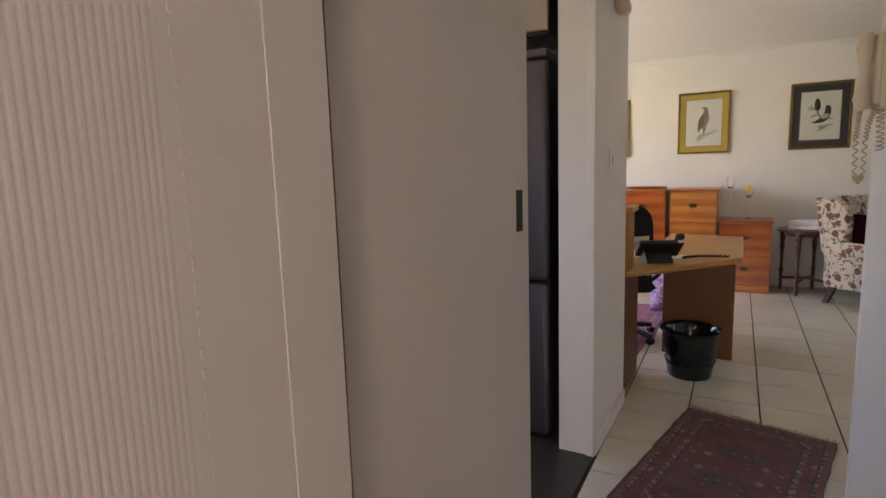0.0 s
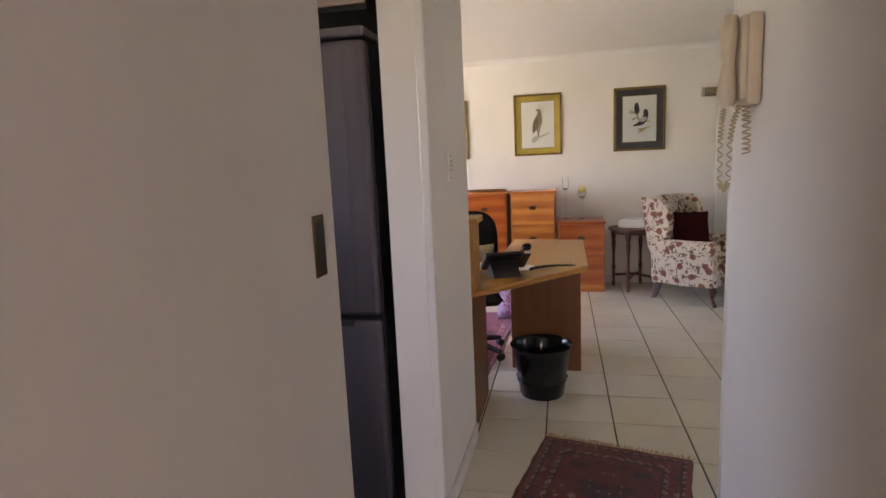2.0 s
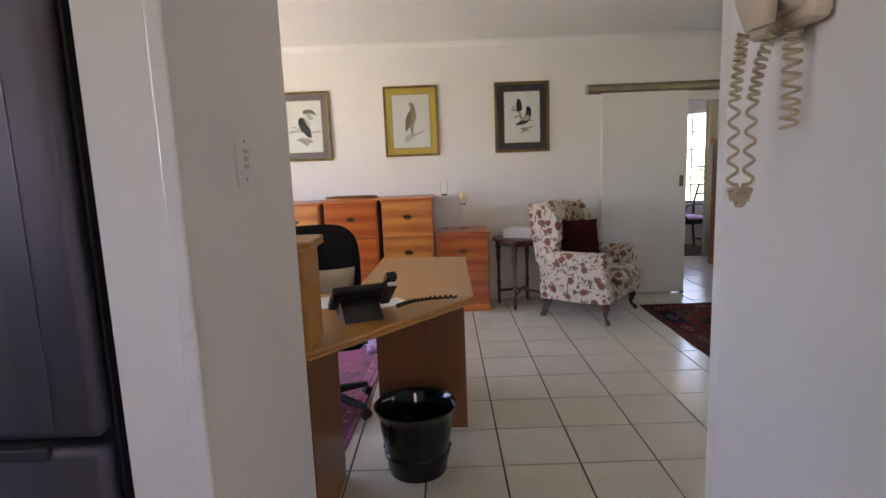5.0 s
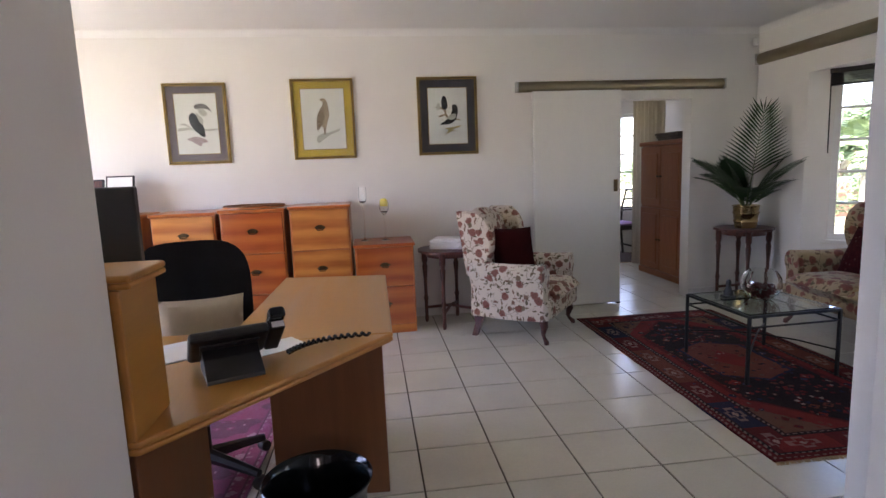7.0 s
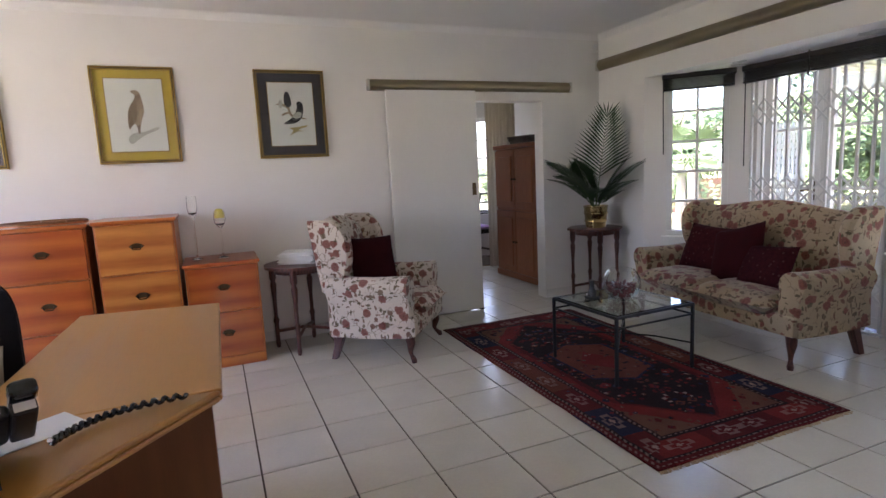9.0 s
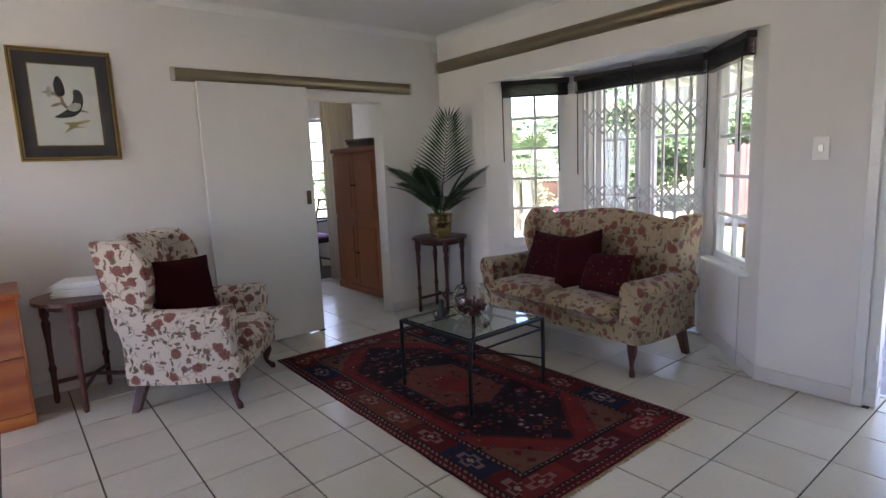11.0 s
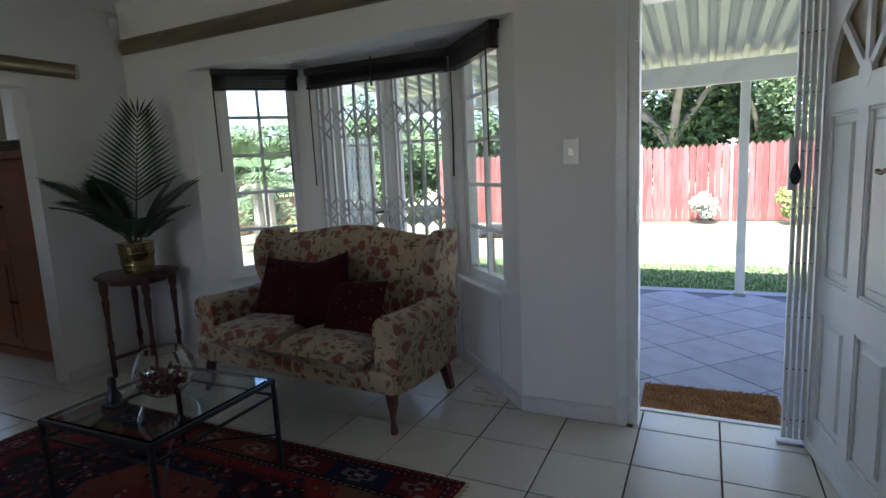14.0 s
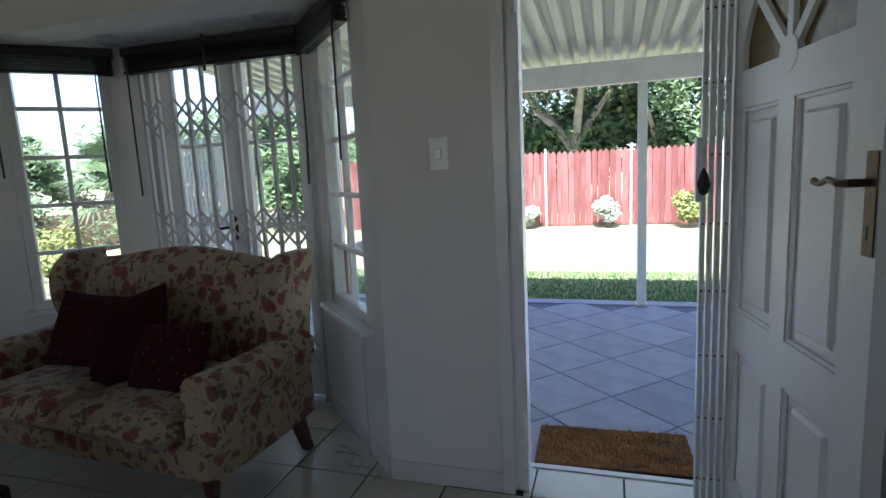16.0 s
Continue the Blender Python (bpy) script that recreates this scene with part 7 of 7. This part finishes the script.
def shrub(x, y, r, h, material, seed, label, count=900, size=0.05):
    random.seed(seed)
    t = thing("shrub", pose(x, y, -0.1), label, "shrub", "garden shrubs")
    part("stems", tube([(0, 0, 0), (0.02, 0.0, h * 0.3), (0.05, 0.03, h * 0.7)], 0.02, 6), BARK, t)
    bm = bmesh.new()
    for k in range(9):
        a, q = random.uniform(0, 6.28), r * random.uniform(0.1, 0.65)
        leaf_cloud(bm, (q * math.cos(a), q * math.sin(a), h * random.uniform(0.3, 0.75)), r * 0.45, count // 9, size)
    tagged(part("foliage", bm, material, t), kind="stuff")
    return t


shrub(14.4, 3.75, 0.35, 0.75, LEAF_W, 21, "pale flowering shrub before the fence")
shrub(14.3, 2.15, 0.50, 0.85, LEAF_Y, 22, "yellow-green shrub before the fence", 1600)
shrub(14.4, 5.4, 0.35, 0.5, LEAF_W, 23, "pale flowering shrub before the fence")
for k_, (x_, y_) in enumerate(((19.5, -1.5), (20.0, 1.6), (19.6, 4.4), (20.2, 7.2), (19.6, 10.0), (18.5, 12.8))):
    shrub(x_, y_, 2.4, 3.6, LEAF_D, 40 + k_, "tall dark green hedge shrub behind the fence", 7000, 0.13)
for k_, (x_, y_) in enumerate(((15.2, 11.2), (15.0, 13.4))):
    shrub(x_, y_, 1.7, 2.6, LEAF_D, 60 + k_, "dense dark green shrub at the end of the fence", 5000, 0.10)
shrub(8.9, 9.3, 0.5, 0.8, LEAF_P, 24, "purple-leaved shrub in the garden bed", 1400)
shrub(9.6, 10.2, 0.6, 0.7, LEAF_Y, 25, "yellow-green shrub in the garden bed", 1400)
shrub(7.4, 10.3, 0.6, 1.0, LEAF_Y, 26, "yellow-green shrub in the garden bed", 1400)
shrub(10.6, 12.3, 0.9, 1.6, LEAF_D, 27, "dark green shrub in the garden bed", 2600)
shrub(8.4, 12.8, 1.0, 1.9, LEAF_D, 28, "dark green shrub in the garden bed", 2600)
shrub(6.7, 14.0, 1.0, 1.7, LEAF_D, 29, "dark green shrub in the garden bed", 2600)


def fan_palm(x, y, h, seed):
    random.seed(seed)
    t = thing("fan_palm", pose(x, y, -0.1), "green garden palm with drooping fronds", "palm", "garden palms")
    part("trunk", tube([(0, 0, 0), (0.03, 0, h * 0.5), (0, 0, h)], 0.09, 8, radii=[0.12, 0.09, 0.08]), BARK, t)
    bm = bmesh.new()
    for k in range(16):
        a, e = 2 * math.pi * k / 16 + random.uniform(-.2, .2), random.uniform(-0.3, 1.1)
        d = Vector((math.cos(a) * math.cos(e), math.sin(a) * math.cos(e), math.sin(e)))
        hub = Vector((0, 0, h)) + d * 0.45
        strip_box((0, 0, h), hub, 0.015, 0.01, bm)
        sd = d.cross(Vector((0, 0, 1))).normalized()
        for q in range(15):
            w = (q - 7) / 7 * 1.25
            dd = (d * math.cos(w) + sd * math.sin(w)).normalized()
            tip = hub + dd * 0.48 - Vector((0, 0, 0.13))
            wv = dd.cross(d if abs(w) > 0.05 else sd).normalized() * 0.0
            pw = sd * math.cos(w) * 0.018 - d * math.sin(w) * 0.018
            bm.faces.new([bm.verts.new(v) for v in (hub, hub + dd * 0.24 + pw, tip, hub + dd * 0.24 - pw)])
    tagged(part("fronds", bm, LEAF_D, t), kind="stuff")


fan_palm(7.9, 9.6, 1.25, 31)
fan_palm(9.4, 11.3, 1.5, 32)

# garden wall and white lattice screen on the patio
BRK = surface("garden_brick", (0.40, 0.20, 0.15), 0.9, var=0.2, big=6, fine=40, bump=0.4)
solid("garden_wall", box(9.0, 15.0, 14.0, 14.2, -0.1, 0.75, 0.01), BRK, "low reddish garden wall behind the beds", "garden wall")
lat = thing("lattice_screen", pose(5.47, 6.36, -0.05, 0, 0, 76) @ Matrix.Diagonal((0.68, 1, 0.88, 1)), "white wooden lattice screen on the patio", "screen")
part("frame", box(-0.36, -0.31, -0.02, 0.02, 0.0, 1.85, 0.004), TRIMW, lat)
part("frame", box(0.31, 0.36, -0.02, 0.02, 0.0, 1.85, 0.004), TRIMW, lat)
for k in range(8):
    x = -0.31 + 0.62 * (k + 0.5) / 8
    part("slat", box(x - 0.026, x + 0.026, 0.002, 0.010, 0.05, 1.85), TRIMW, lat)
for k in range(22):
    z = 0.1 + k * 0.08
    part("slat", box(-0.31, 0.31, -0.010, -0.002, z - 0.026, z + 0.026), TRIMW, lat)
bb_ = thing("patio_table", pose(6.9, 5.55, -0.05), "dark patio table seen through the gate", "table")
part("top", box(-0.45, 0.45, -0.35, 0.35, 0.68, 0.72, 0.006), OAKD, bb_)
for a, b2 in ((-1, -1), (1, -1), (1, 1), (-1, 1)):
    part("leg", box(a * 0.4 - 0.025, a * 0.4 + 0.025, b2 * 0.3 - 0.025, b2 * 0.3 + 0.025, 0, 0.68, 0.004), OAKD, bb_)

# green blades only where the roof's shade falls, against the sun-paled lawn
random.seed(77)
bm = bmesh.new()
for k in range(26000):
    x, yv = 7.72 + 1.7 * random.random() ** 1.3, random.uniform(1.2, 7.8)
    hgt = random.uniform(0.02, 0.05)
    a = random.uniform(0, 6.28)
    w = Vector((math.cos(a), math.sin(a), 0)) * 0.005
    b0 = Vector((x, yv, -0.102))
    tip = b0 + Vector((random.uniform(-0.03, 0.03), random.uniform(-0.03, 0.03), hgt))
    bm.faces.new([bm.verts.new(q) for q in (b0 - w, b0 + w, tip)])
BLADE = leaf_material("grass_blades", (0.05, 0.14, 0.02), (0.14, 0.28, 0.06))
solid("grass", bm, BLADE, "short green lawn grass along the patio", "grass", kind="stuff")

# ---------------------------------------------------------------- floor tiles
TILE_M, tn, tl, tb = nodes_of("cream_ceramic", 0.16, 0, 0.5)
ti = tn.new("ShaderNodeObjectInfo")
tv0 = coords(tn, tl)
toff = tn.new("ShaderNodeVectorMath")
toff.operation = "MULTIPLY_ADD"
tl.new(ti.outputs["Random"], toff.inputs[0])
toff.inputs[1].default_value = (31, 17, 9)
tl.new(tv0, toff.inputs[2])
tv = toff.outputs[0]
tc = ramp_of(tn, tl, noise_of(tn, tl, tv, 3, 5), [(0.3, (0.63, 0.60, 0.505)), (0.7, (0.69, 0.66, 0.56))])
tcl = mix_of(tn, tl, 1.0, tc, ramp_of(tn, tl, ti.outputs["Random"], [(0, (0.93, 0.93, 0.93)), (1, (1, 1, 1))]), "MULTIPLY")
tl.new(mix_of(tn, tl, 1.0, tcl, ramp_of(tn, tl, noise_of(tn, tl, tv, 90, 2), [(0.3, (0.95, 0.95, 0.95)), (0.7, (1, 1, 1))]), "MULTIPLY"), tb.inputs["Base Color"])
tl.new(ramp_of(tn, tl, noise_of(tn, tl, tv, 14, 4), [(0.3, (0.20,) * 3), (0.7, (0.27,) * 3)]), tb.inputs["Roughness"])
bump_of(tn, tl, tb, noise_of(tn, tl, tv, 9, 2), 0.03, 0.002)
tile_mesh = mesh_of("tile", box(-TILE / 2 + 0.004, TILE / 2 - 0.004, -TILE / 2 + 0.004, TILE / 2 - 0.004, -0.012, 0.0, 0.0012, seg=1), TILE_M)
floor_ob = bpy.data.objects["floor"]
near, rest = [], []
for i in range(-10, 12):
    for j in range(-11, 10):
        x, y = TX + (i + 0.5) * TILE, TY + (j + 0.5) * TILE
        if y > YN - 0.02 or y < 0.8 or (x > 4.40 and y < 4.25) or x > 4.95 or (x > 4.55 and abs(y - 5.73) > 0.9):
            continue
        if y < 3.72 and x < 0.02:
            continue
        if y < YS - 0.05 and x > 1.1:
            continue
        (near if x > -1.4 and y > 1.0 else rest).append((x, y))
near.sort(key=lambda p: -p[0])
near, rest = near[:300], rest + near[300:]
for x, y in near:
    t = new("tile", tile_mesh)
    t.parent = floor_ob
    t.location = (x, y, random.uniform(-0.0006, 0.0006))
for i in range(0, 10):
    for j in range(10, 20):
        if i > 7 and j > 17:
            continue
        rest.append((TX + (i + 0.5) * TILE, TY + (j + 0.5) * TILE))
for i in range(0, 2):
    for j in range(-16, -8):
        rest.append((TX + (i - 2 + 0.5) * TILE, TY + (j + 0.5) * TILE))
bm = bmesh.new()
for x, y in rest:
    h = TILE / 2 - 0.004
    vs = [bm.verts.new((x + a * h, y + b_ * h, z)) for z in (-0.012, 0.0) for a, b_ in ((-1, -1), (1, -1), (1, 1), (-1, 1))]
    bm.faces.new(vs[4:])
    for k in range(4):
        bm.faces.new((vs[k], vs[(k + 1) % 4], vs[4 + (k + 1) % 4], vs[4 + k]))
far_tiles = part("far_tiles", bm, TILE_M, floor_ob)
tagged(far_tiles, kind="stuff")
# cut tiles in the front doorway
for ya, yb in ((3.24, 3.282), (3.290, 3.634), (3.642, 3.986), (3.994, 4.022)):
    part("tile", box(4.324, 4.526, ya, yb, -0.012, 0.0, 0.0012, seg=1), TILE_M, floor_ob)
